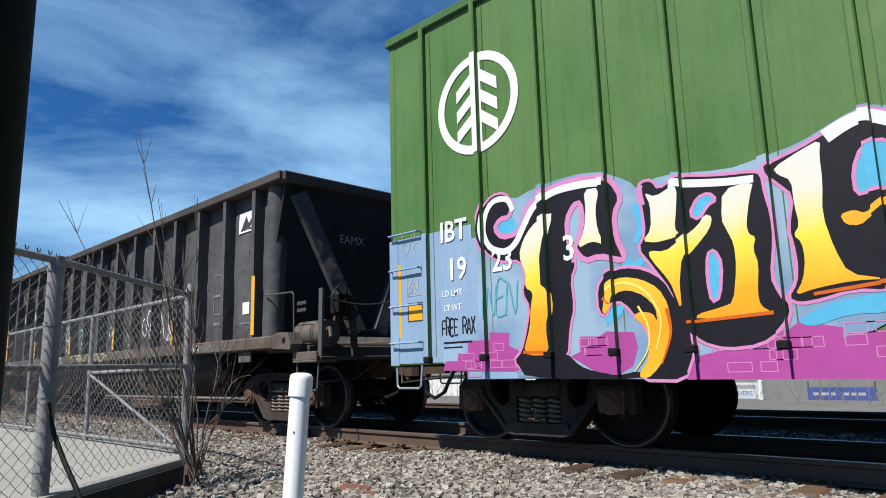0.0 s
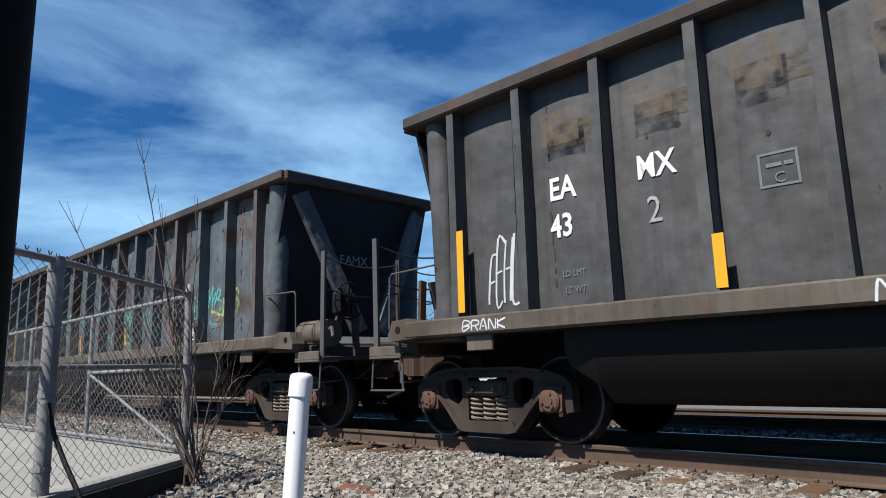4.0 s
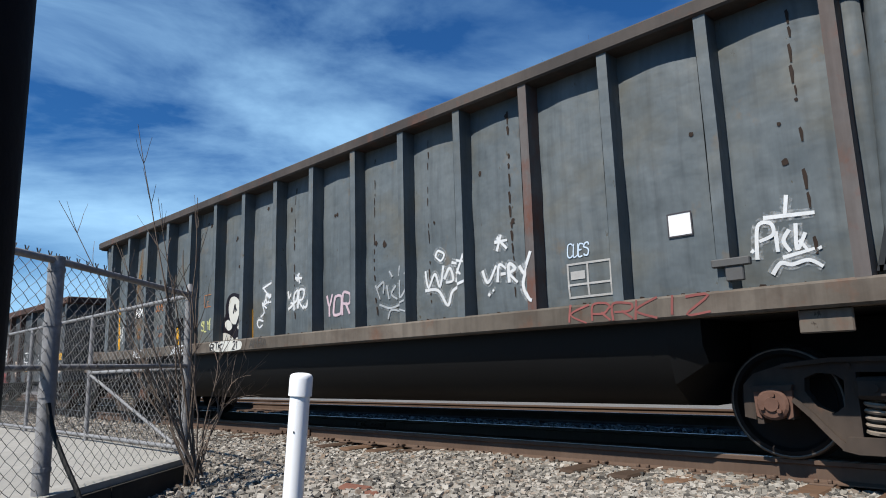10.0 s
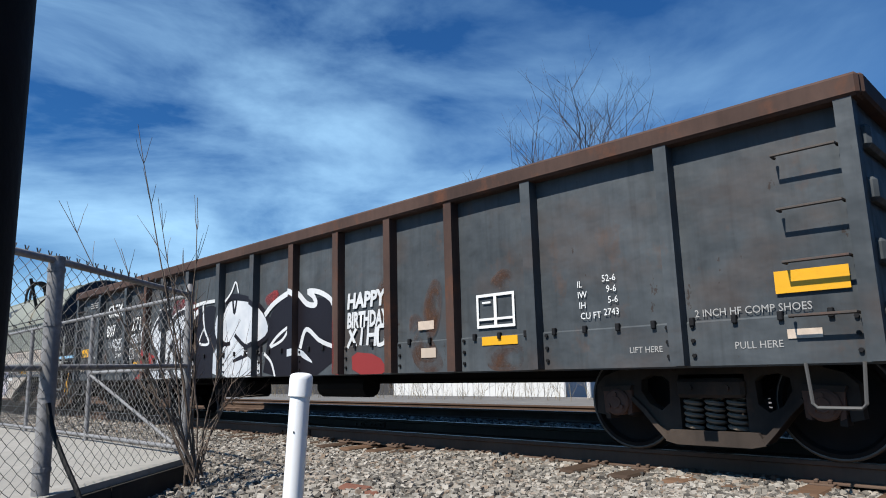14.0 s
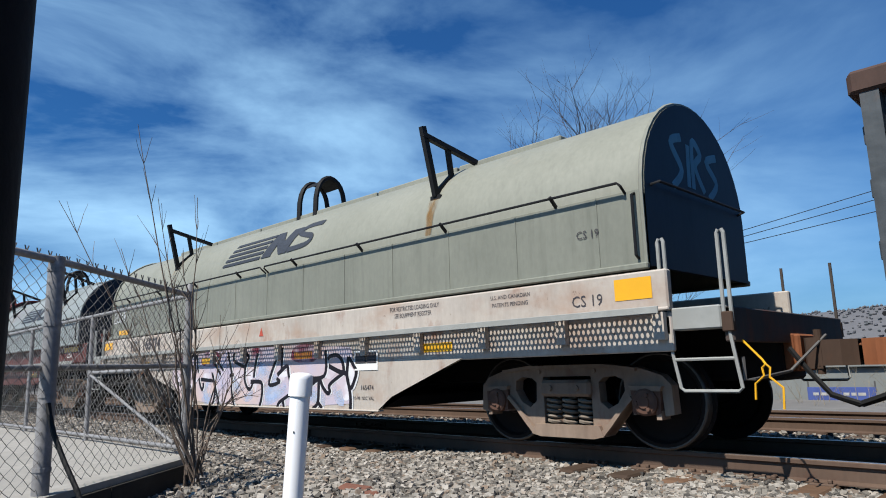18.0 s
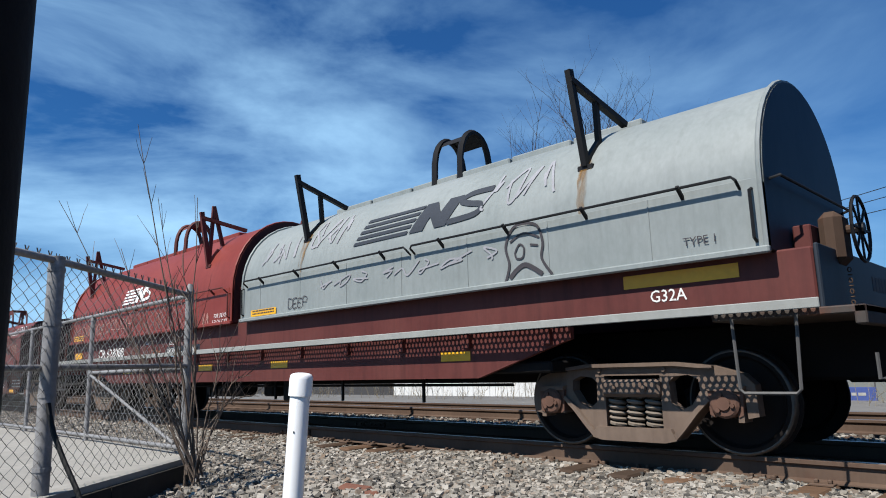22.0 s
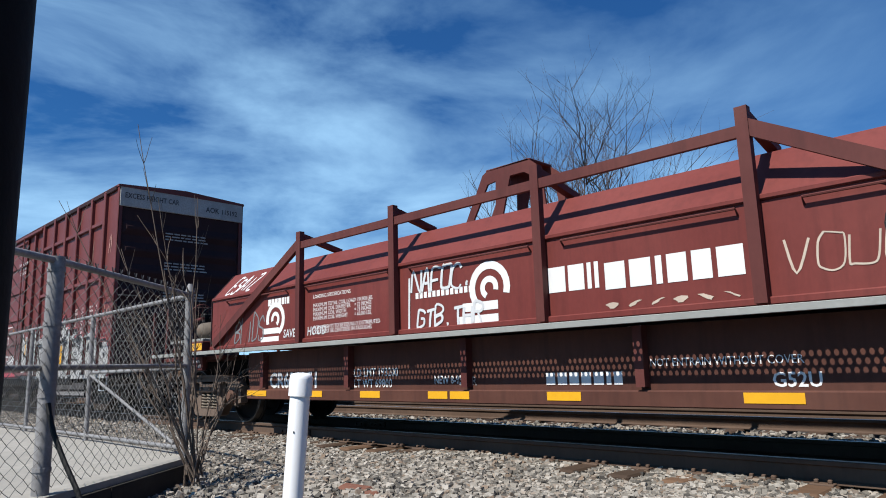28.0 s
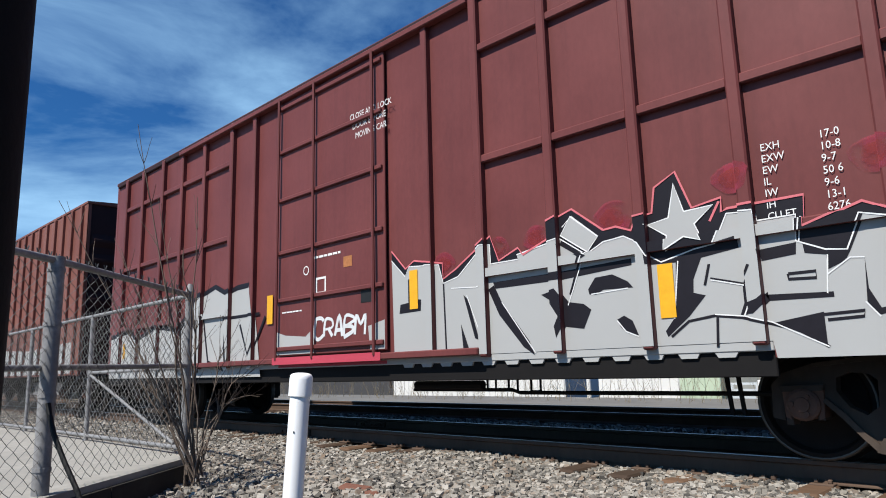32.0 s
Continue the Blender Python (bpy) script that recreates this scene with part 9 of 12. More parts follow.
spray(gon_3, m_white_spray, 0.032, "white tag with a hat stroke", 0.04, [(6.46, 1.91), (6.83, 1.89)], [(6.65, 2.06), (6.62, 1.89)], [(6.38, 1.59), (6.41, 1.85), (6.51, 1.86), (6.52, 1.77), (6.41, 1.73)], [(6.54, 1.79), (6.54, 1.63)], [(6.64, 1.79), (6.59, 1.71), (6.63, 1.62)], [(6.69, 1.83), (6.68, 1.63), (6.75, 1.75)], [(6.7, 1.7), (6.76, 1.6)], [(6.48, 1.46), (6.55, 1.54), (6.63, 1.52), (6.75, 1.54), (6.84, 1.48)], [(6.57, 1.58), (6.8, 1.62)], [(6.34, 1.67), (6.36, 1.65)], [(6.83, 1.63), (6.84, 1.61)])
spray(gon_3, m_white_spray, 0.03, "white tag that climbs the sheet", 0.06, [(-1.0, 1.61), (-1.15, 1.64), (-1.2, 1.58), (-1.13, 1.52), (-1.03, 1.56)], [(-1.08, 1.68), (-0.96, 1.74), (-1.01, 1.87)], [(-1.02, 1.89), (-0.88, 1.8)], [(-0.9, 1.94), (-0.97, 1.86), (-0.81, 1.9)], [(-0.78, 1.95), (-0.89, 2.01), (-0.87, 1.89), (-0.74, 1.89)], [(-0.86, 1.98), (-0.75, 2.0)], [(-1.0, 2.11), (-0.66, 2.19), (-0.75, 1.97), (-1.0, 2.13)], [(-0.63, 2.05), (-0.61, 2.04)])
spray(gon_3, m_white_spray, 0.04, "white tag under a star", 0.04, [(-0.35, 2.01), (-0.32, 1.91), (-0.25, 1.97)], [(-0.34, 1.74), (-0.19, 1.8), (-0.27, 1.83)], [(-0.16, 1.71), (-0.16, 1.93), (-0.05, 1.99), (-0.09, 1.85), (-0.17, 1.82)], [(-0.06, 1.73), (-0.02, 1.98), (0.1, 1.98), (0.06, 1.86), (-0.03, 1.84), (0.08, 1.71)], [(0.24, 1.93), (0.14, 1.74), (0.07, 1.76)], [(0.3, 2.0), (0.25, 1.73), (0.31, 1.51)], [(-0.08, 2.13), (-0.01, 2.24)], [(-0.13, 2.18), (0.06, 2.16)], [(-0.05, 2.23), (0.0, 2.09)])
PETALS = ([(-2.06, 1.68), (-2.12, 1.91), (-2.06, 2.06), (-1.91, 2.09), (-1.76, 2.01), (-1.73, 1.85), (-1.82, 1.68), (-1.9, 1.6)], [(-2.25, 1.68), (-2.12, 1.72), (-2.0, 1.65), (-1.98, 1.56), (-2.1, 1.52), (-2.23, 1.59)],
          [(-1.85, 1.59), (-1.67, 1.71), (-1.53, 1.74), (-1.55, 1.54), (-1.69, 1.48), (-1.8, 1.52)], [(-2.47, 1.37), (-2.39, 1.5), (-2.17, 1.5), (-1.96, 1.41), (-2.0, 1.33)], [(-1.94, 1.32), (-1.87, 1.42), (-1.64, 1.43), (-1.43, 1.36), (-1.38, 1.26)])
bm = bmesh.new()
fill(bm, rounded([(-2.47, 1.35), (-2.46, 1.51), (-2.3, 1.6), (-2.31, 1.74), (-2.22, 1.78), (-2.23, 1.95), (-2.14, 2.1), (-1.95, 2.15), (-1.73, 2.09), (-1.65, 1.97), (-1.69, 1.79), (-1.5, 1.78), (-1.51, 1.52), (-1.4, 1.4), (-1.37, 1.26)], 1), EY)
part("graffiti_outline", bm, m_spray_black, gon_3, "black shadow of the petal tag")
for p in PETALS:
    bm = bmesh.new()
    fill(bm, rounded(p, 2), EY - 0.003)
    part("graffiti", bm, m_dirty_white, gon_3, "dirty white sprayed petal")
bm = bmesh.new()
for p in ([(-1.95, 1.8), (-1.89, 1.95), (-1.89, 1.82)], [(-1.88, 1.9), (-1.84, 1.84)], [(-2.05, 1.41), (-1.98, 1.56), (-1.91, 1.61), (-1.84, 1.5), (-1.81, 1.39)], [(-1.69, 1.53), (-1.83, 1.52)]):
    ribbon(bm, smooth_path(p, 5), 0.028, EY - 0.006)
part("graffiti_outline", bm, m_spray_black, gon_3)
bm = bmesh.new()
fill(bm, rounded([(-2.43, 1.32), (-2.26, 1.345), (-1.35, 1.345), (-1.32, 1.24), (-1.40, 1.18), (-2.28, 1.18)]), -1.613)
part("graffiti", bm, m_dirty_white, gon_3, "white sprayed bar on the sill")
gon_word(gon_3, "RTK", -2.36, 1.21, 0.42, 0.11, 0.022, m_spray_black, 121, y=-1.617)
gon_word(gon_3, "21", -1.62, 1.21, 0.18, 0.11, 0.022, m_spray_black, 125, y=-1.617)
gon_word(gon_3, "NEC", -5.58, 1.20, 0.40, 0.13, 0.028, m_white_spray, 122, y=-1.614)
gon_word(gon_3, "ABREM", -3.86, 1.20, 0.66, 0.12, 0.026, m_white_spray, 123, y=-1.614)
gon_word(gon_3, "KRRKIZ", 4.72, 1.19, 1.35, 0.15, 0.022, m_rose_dim, 124, y=-1.614)
gon_word(gon_3, "AMBA", -1.10, 1.21, 0.5, 0.11, 0.022, m_ghost_black, 126, y=-1.614)
write(gon_3, "EAMX", 0.22, -0.35, 2.72, m_white_dim, name="lettering", end=7.66)
write(gon_1, "EAMX", 0.20, -0.35, 2.9, m_white_dim, name="lettering", end=7.70)
def wear_marks(car, seed, seams, mat):
    """Rows of dark rust spots down the welds, and crumbs of dirt along the foot of each sheet."""
    rnd = random.Random(seed)
    for k, (a, b, swell, sd) in enumerate(list(sheets[car.name])):
        if b - a < 0.5:
            continue
        if rnd.random() < seams:
            bm = bmesh.new()
            x, z = a + (b - a) * rnd.choice((0.30, 0.34, 0.66)), 3.55
            while z > 1.55:
                h, w = rnd.uniform(0.02, 0.16), rnd.uniform(0.006, 0.018)
                u = x + rnd.uniform(-0.008, 0.008)
                fill(bm, [(u - w, z), (u - 0.4 * w, z - h), (u + 0.6 * w, z - h), (u + w, z - 0.3 * h), (u + 0.3 * w, z + 0.01)], EY + 0.001)
                z -= h + rnd.choice((0.03, 0.06, 0.22))
            part("rust_spots", bm, mat, car, "row of dark rust spots down a weld", False, "stuff")
        bm = bmesh.new()
        x = a + 0.10
        while x < b - 0.12:
            w, h = rnd.uniform(0.01, 0.09), rnd.uniform(0.006, 0.03)
            fill(bm, [(x, 1.36), (x + w, 1.36), (x + 0.8 * w, 1.362 + h), (x + 0.3 * w, 1.366 + h)], EY + 0.001)
            x += w + rnd.uniform(0.0, 0.12)
        part("rust_spots", bm, mat, car, "crumbs of dirt along the sheet foot", False, "stuff")
        for q in range(rnd.randint(0, 3)):
            bm = bmesh.new()
            cx, cz, r = rnd.uniform(a + 0.2, b - 0.2), rnd.uniform(2.3, 3.5), rnd.uniform(0.012, 0.035)
            fill(bm, [(cx + r * rnd.uniform(0.6, 1.2) * math.cos(t), cz + 1.3 * r * rnd.uniform(0.6, 1.2) * math.sin(t)) for t in (2 * math.pi * p / 9 for p in range(9))], EY + 0.001)
            part("rust_spots", bm, mat, car, "dark rust spot")


wear_marks(gon_1, 71, 0.25, m_brown_stain)
wear_marks(gon_2, 72, 0.8, m_rust_dark)
wear_marks(gon_3, 73, 0.4, m_rust_dark)
bm = bmesh.new()
box(bm, 6.10, 6.40, -1.655, -1.60, 1.535, 1.60, 0.008)
box(bm, 6.20, 6.34, -1.64, -1.60, 1.42, 1.54, 0.008)
part("latch_bracket", fix(bm), m_bar, gon_3, "small grey steel latch bracket")


def press_on(car):
    """Lay a gondola's paint onto its bulged sheets."""
    for ob in list(car.children):
        me = ob.data
        if me is None or ob.name.split(".")[0] not in ("graffiti", "graffiti_haze", "graffiti_outline", "lettering", "small_print", "data_panel", "black_patch", "rubbed_patch", "rust_run", "paper_label", "label_frame",
                                                       "bill_sheet", "bill_print", "rust_spots", "consolidated_stencil", "reflector_strip"):
            continue
        ys = [v.co.y for v in me.vertices]
        if not ys or min(ys) < -1.56 or max(ys) > -1.50:
            continue
        bm = bmesh.new()
        bm.from_mesh(me)
        bmesh.ops.triangulate(bm, faces=bm.faces[:])
        # keep each mark on its own sheet, clear of the ribs beside it
        lo, hi = min(v.co.x for v in bm.verts), max(v.co.x for v in bm.verts)
        if hi - lo < 0.95 and ob.name.split(".")[0] in ("lettering", "black_patch", "small_print", "data_panel", "consolidated_stencil"):
            gap = 0.0 if ob.name.startswith("black_patch") else 0.025
            for a, b, swell, seed in sheets[car.name]:
                if a <= (lo + hi) / 2 <= b:
                    u0, u1 = a + 0.085 + gap, b - 0.12 - gap
                    k = min(1.0, (u1 - u0) / (hi - lo))
                    at = min(max((lo + hi) / 2, u0 + k * (hi - lo) / 2), u1 - k * (hi - lo) / 2)
                    for v in bm.verts:
                        v.co.x = at + k * (v.co.x - (lo + hi) / 2)
                    break
        lo, hi = min(v.co.x for v in bm.verts), max(v.co.x for v in bm.verts)
        cuts = [((a + (b - a) * i / 8, 0, 0), (1, 0, 0)) for a, b, swell, seed in sheets[car.name] for i in range(9) if lo < a + (b - a) * i / 8 < hi]
        lo, hi = min(v.co.z for v in bm.verts), max(v.co.z for v in bm.verts)
        cuts += [((0, 0, 1.34 + 2.36 * j / 12), (0, 0, 1)) for j in range(13) if lo < 1.34 + 2.36 * j / 12 < hi]
        for co, no in cuts:
            bmesh.ops.bisect_plane(bm, geom=bm.verts[:] + bm.edges[:] + bm.faces[:], plane_co=co, plane_no=no)
        lift = 0.0035 if ob.name.startswith("lettering") else 0.0
        for v in bm.verts:
            for a, b, swell, seed in sheets[car.name]:
                if a <= v.co.x <= b:
                    fi, fj = (v.co.x - a) / (b - a) * 8, min(max((v.co.z - 1.34) / 2.36 * 12, 0.0), 11.999)
                    i, j = min(int(fi), 7), int(fj)
                    at = [sheet_y(a + (b - a) * (i + p) / 8, 1.34 + 2.36 * (j + q) / 12, a, b, swell, seed, -1) for p, q in ((0, 0), (1, 0), (0, 1), (1, 1))]
                    u, w = fi - i, fj - j
                    on = at[0] + u * (at[1] - at[0]) + w * (at[3] - at[1]) if u >= w else at[0] + w * (at[2] - at[0]) + u * (at[3] - at[2])
                    v.co.y = -on - 0.0065 - lift + (v.co.y + 1.535)
                    break
        bm.to_mesh(me)
        bm.free()


for car in (gon_1, gon_2, gon_3):
    press_on(car)
# -- mill gondola --
CY = -1.530
C_SPOTS = [(rx - 0.06, rx + 0.06, 0.78, 2.66) for rx in M_RIBS]


def mill_paint(bm, mat, dy=0.0, name="graffiti", label=""):
    top = max(v.co.y for v in bm.verts)
    for v in bm.verts:
        v.co.y += CY + 0.031 - dy - top
        v.co.x -= 0.04
    return paint_part(mill, bm, mat, name, label, C_SPOTS, -1.603 - dy)


M_WHITES = []
M_WHITES += [[(-3.98, 1.55), (-3.83, 1.75), (-3.59, 1.88), (-3.38, 1.89), (-3.45, 1.76), (-3.41, 1.66), (-3.29, 1.65), (-3.18, 1.72), (-3.04, 1.78), (-3.02, 1.76), (-3.04, 1.42), (-3.15, 1.36), (-3.17, 1.19), (-3.2, 1.04), (-3.15, 0.87), (-3.0, 0.77), (-4.04, 0.77), (-3.91, 0.99), (-3.65, 1.16), (-3.48, 1.3), (-3.73, 1.29), (-3.91, 1.38)], [(-2.97, 1.82), (-2.75, 1.89), (-2.52, 1.91), (-2.32, 1.87), (-2.43, 1.72), (-2.49, 1.58), (-2.65, 1.51), (-2.65, 1.43), (-2.54, 1.29), (-2.36, 1.19), (-2.32, 1.17), (-2.41, 1.13), (-2.61, 1.13), (-2.78, 1.2), (-2.94, 1.33), (-2.99, 1.44)]]
M_WHITES += [[(-2.93, 1.12), (-2.75, 1.04), (-2.4, 1.03), (-2.15, 1.09), (-2.17, 0.77), (-2.65, 0.77), (-2.85, 0.82), (-2.96, 0.89)], [(-3.15, 1.19), (-3.07, 1.28), (-3.0, 1.23), (-2.98, 0.9), (-3.12, 1.01)], [(-2.49, 1.57), (-2.37, 1.51), (-2.32, 1.41), (-2.35, 1.26), (-2.45, 1.34), (-2.5, 1.46)], [(-0.98, 1.97), (-0.79, 2.01), (-0.15, 1.91), (0.18, 1.68), (0.3, 1.47), (0.14, 1.33), (-0.07, 1.27), (-0.32, 1.23), (-0.5, 1.21), (0.06, 1.01), (0.06, 0.77), (-1.24, 0.77), (-1.3, 1.11), (-1.01, 1.32), (-1.16, 1.38), (-1.22, 1.66)], [(0.83, 1.13), (1.14, 1.16), (1.5, 0.92), (1.21, 1.01), (1.14, 1.06), (0.86, 1.03)]]
M_BLACKS = []
M_BLACKS += [[(-2.48, 1.94), (-1.27, 2.0), (-1.32, 1.61), (-1.11, 1.32), (-1.35, 1.12), (-1.29, 0.77), (-2.19, 0.77), (-2.32, 1.03), (-2.39, 1.21), (-2.34, 1.39)], [(0.3, 1.67), (0.65, 1.9), (0.95, 1.94), (1.23, 1.77), (1.46, 1.75), (1.53, 1.85), (1.82, 1.78), (1.96, 1.61), (1.93, 0.77), (0.14, 0.77), (0.22, 1.06), (0.26, 1.3), (0.4, 1.49)], [(-2.93, 1.15), (-2.75, 1.1), (-2.35, 1.07), (-2.17, 1.21), (-2.1, 1.34), (-2.14, 1.04), (-2.4, 1.02), (-2.75, 1.03)], [(-2.24, 1.83), (-2.06, 1.66), (-2.1, 1.36), (-2.26, 1.2), (-2.36, 1.22), (-2.31, 1.43), (-2.36, 1.55), (-2.42, 1.6)]]
M_BLACK_RUNS = []
M_BLACK_RUNS += [([(-4.01, 1.54), (-3.84, 1.78), (-3.58, 1.93), (-3.26, 1.99)], 0.06), ([(-3.29, 1.99), (-3.4, 1.85), (-3.43, 1.72), (-3.35, 1.67), (-3.18, 1.7)], 0.07), ([(-3.17, 1.81), (-3.01, 1.88), (-2.75, 1.95), (-2.47, 1.95), (-2.26, 1.89)], 0.06), ([(-4.01, 1.49), (-3.91, 1.37), (-3.73, 1.3), (-3.48, 1.3)], 0.055), ([(-3.48, 1.3), (-3.66, 1.12), (-3.89, 1.01)], 0.04), ([(-3.14, 1.34), (-3.03, 1.39), (-2.92, 1.27), (-2.79, 1.14), (-2.61, 1.07), (-2.37, 1.07), (-2.2, 1.16), (-2.1, 1.31)], 0.085), ([(-3.16, 1.27), (-3.19, 1.06), (-3.13, 0.91), (-2.97, 0.8), (-2.83, 0.77)], 0.07)]
M_BLACK_RUNS += [([(-2.49, 1.55), (-2.64, 1.5), (-2.58, 1.34), (-2.4, 1.22), (-2.26, 1.19)], 0.07), ([(-1.07, 1.99), (-0.79, 2.07), (-0.15, 1.93), (0.24, 1.67), (0.34, 1.49), (0.18, 1.33), (-0.32, 1.23), (-0.73, 1.44)], 0.085), ([(-0.32, 1.25), (-0.25, 1.13), (-0.77, 1.02), (-0.48, 1.1)], 0.05), ([(-0.83, 2.05), (-0.76, 1.79), (-0.69, 2.01)], 0.06), ([(-1.22, 1.93), (-1.27, 1.61), (-1.11, 1.33), (-0.87, 1.31)], 0.08), ([(0.07, 1.25), (0.1, 0.77)], 0.05)]
M_WHITE_RUNS = []
M_WHITE_RUNS += [([(-4.05, 1.57), (-3.87, 1.81), (-3.58, 2.0), (-3.31, 2.06), (-3.15, 2.06)], 0.035), ([(-3.17, 1.8), (-3.0, 1.92), (-2.74, 2.0), (-2.46, 2.01), (-2.23, 1.94), (-2.1, 1.86)], 0.035), ([(-2.49, 1.56), (-2.34, 1.7), (-2.18, 1.84), (-2.03, 1.93)], 0.11), ([(-2.48, 1.99), (-1.91, 2.05), (-1.33, 2.05)], 0.07), ([(-1.86, 2.01), (-1.79, 1.62), (-1.61, 1.35), (-1.95, 1.37), (-1.79, 1.62)], 0.05), ([(-1.08, 2.01), (-0.88, 2.14), (-0.74, 2.3), (-0.64, 2.11)], 0.04), ([(0.18, 1.69), (0.42, 1.84), (0.8, 1.96), (1.04, 1.95), (1.3, 1.77), (1.51, 1.74), (1.47, 1.85), (1.33, 1.94), (1.58, 1.91), (1.85, 1.79), (1.96, 1.64)], 0.085)]
M_WHITE_RUNS += [([(0.34, 1.21), (0.54, 1.35), (0.84, 1.47), (0.69, 1.3), (0.37, 1.2)], 0.05), ([(1.14, 1.15), (1.29, 1.41), (1.61, 1.24), (1.94, 1.14)], 0.07), ([(0.18, 1.11), (0.38, 0.98), (0.49, 0.77)], 0.05)]
m_mill_white = two_tone("greyed_white_spray", (0.56, 0.57, 0.58), (0.40, 0.43, 0.46), 2.0, 0.40, 0.66)
M_REDS = [[(-4.24, 1.37), (-4.05, 1.26), (-3.71, 1.18), (-3.94, 1.04), (-4.42, 0.78), (-4.78, 0.77), (-4.45, 0.9), (-4.27, 1.01)], [(2.31, 1.06), (2.84, 1.01), (3.07, 0.77), (2.33, 0.77)]]
M_RED_MIST = [[(-2.97, 2.11), (-2.83, 2.13), (-2.71, 2.15), (-2.74, 2.03), (-2.95, 1.96), (-3.11, 1.88), (-3.16, 1.94)], [(-2.5, 2.08), (-2.36, 2.15), (-2.07, 2.06), (-2.09, 1.9), (-2.25, 1.97), (-2.42, 2.01)], [(0.14, 1.96), (0.5, 2.07), (0.59, 1.95), (0.26, 1.8)], [(-3.1, 2.04), (-2.99, 2.2), (-2.55, 2.22), (-2.46, 2.0)], [(1.96, 1.55), (2.05, 1.54), (2.07, 0.77), (1.93, 0.77)]]
M_RUST = [[(3.66, 1.58), (3.85, 1.88), (4.01, 1.72), (3.88, 1.17), (3.67, 1.14)], [(3.39, 1.42), (3.57, 1.48), (3.76, 1.21), (4.05, 0.78), (3.48, 0.78)], [(4.63, 1.67), (4.89, 1.86), (5.07, 1.71), (4.96, 1.56)], [(4.58, 1.02), (5.12, 1.06), (5.09, 0.77), (4.62, 0.77)], [(2.78, 1.79), (3.0, 2.01), (3.08, 1.68), (2.86, 1.31)]]
m_mill_rust = mist_of(plain("orange_rust_bloom", (0.105, 0.052, 0.032), 0.85, 0, 0.4, 6), 4.5, 0.65)
for p in M_RUST + [[(-6.0, 2.05), (-5.6, 1.9), (-5.5, 2.3), (-5.9, 2.4)], [(-4.9, 2.2), (-4.4, 2.15), (-4.5, 2.5), (-4.8, 2.5)], [(-6.5, 1.15), (-6.3, 1.15), (-6.4, 1.5)]]:
    for k in (1.0, 0.7):
        cx, cz = sum(q[0] for q in p) / len(p), sum(q[1] for q in p) / len(p)
        bm = bmesh.new()
        fill(bm, rounded([(cx + k * (x - cx), cz + k * (z - cz)) for x, z in p], 2))
        mill_paint(bm, m_mill_rust, -0.0028 + 0.0006 * (k < 1), "rust_bloom", "orange rust bloom")
for shapes, mat, d, name, word in ((M_RED_MIST, mist_of(m_red_spray, 5, 1.0), -0.002, "graffiti_haze", "thin red spray"), (M_REDS, m_red_spray, -0.0015, "graffiti_ground", "red sprayed patch"), (M_BLACKS, m_spray_black, 0.0, "graffiti_outline", "black letter body"), (M_WHITES, m_mill_white, 0.001, "graffiti", "fat white sprayed letter")):
    for p in shapes:
        bm = bmesh.new()
        fill(bm, rounded(p, 1))
        mill_paint(bm, mat, d, name, word)
for runs, mat, d, word in ((M_BLACK_RUNS, m_spray_black, 0.002, "black letter edge"), (M_WHITE_RUNS, m_white_spray, 0.003, "white letter edge")):
    for p, w in runs:
        bm = bmesh.new()
        ribbon(bm, smooth_path(p, 5), w, -1.56, False, w * 0.8)
        mill_paint(bm, mat, d, "graffiti_outline", word)
bm = bmesh.new()
for k in range(3):
    if k == 2:
        tag_word(bm, "XIHO", 2.24, 1.12, 0.78, 0.22, 0.05, 0, 140)
    else:
        tm = letters(("HAPPY", "BIRTHDAY")[k], 0.27, 2.22, 1.62 - 0.25 * k, 0, (0.92, 0.62)[k], 0.12, 0.012)
        tmp = bpy.data.meshes.new("words")
        tm.to_mesh(tmp)
        tm.free()
        bm.from_mesh(tmp)
        bpy.data.meshes.remove(tmp)
mill_paint(bm, m_white_spray, 0.003)
# renumbered stencils
for x0, x1, z0, z1 in ((-6.44, -5.40, 2.06, 2.40), (-6.44, -5.60, 1.66, 1.98), (-5.02, -4.38, 1.70, 2.04)):
    bm = bmesh.new()
    rect(bm, x0, x1, z0, z1)
    mill_paint(bm, m_patch, 0.0, "black_patch")
for body, size, x, z, k in (("CIGX", 0.36, -6.36, 2.12, 0.008), ("807", 0.34, -6.38, 1.70, 0.008), ("271", 0.36, -5.0, 1.76, 0.008), ("LD LMT", 0.11, -5.84, 1.38, 0.002), ("LT WT", 0.11, -5.82, 1.24, 0.002), ("219800", 0.13, -4.74, 1.36, 0.002), ("66200", 0.12, -4.62, 1.20, 0.002)):
    mill_paint(letters(body, size, x, z, CY, 0.95, 0, k), m_white, 0.004, "lettering")
bm = bmesh.new()
ribbon(bm, [(-6.22, 1.58), (-6.20, 1.46)], 0.025)
ribbon(bm, [(-6.15, 1.58), (-6.13, 1.46)], 0.025)
ribbon(bm, [(-4.25, 1.6), (-4.05, 1.92)], 0.03)
frame_box(bm, -5.04, -4.80, 1.18, 1.40, 0.022, -1.56)
ribbon(bm, [(-4.98, 1.30), (-4.93, 1.22), (-4.82, 1.42)], 0.02)
mill_paint(bm, m_white_spray, 0.006)
for body, x, z in (("ADEPT", -6.06, 1.45), ("REALITY", -5.02, 1.50)):
    mill_paint(letters(body, 0.26, x, z, CY, 0.80 if len(body) < 6 else 0.74, 0.2, 0.004), m_white_spray, 0.007, "graffiti")
bm = bmesh.new()
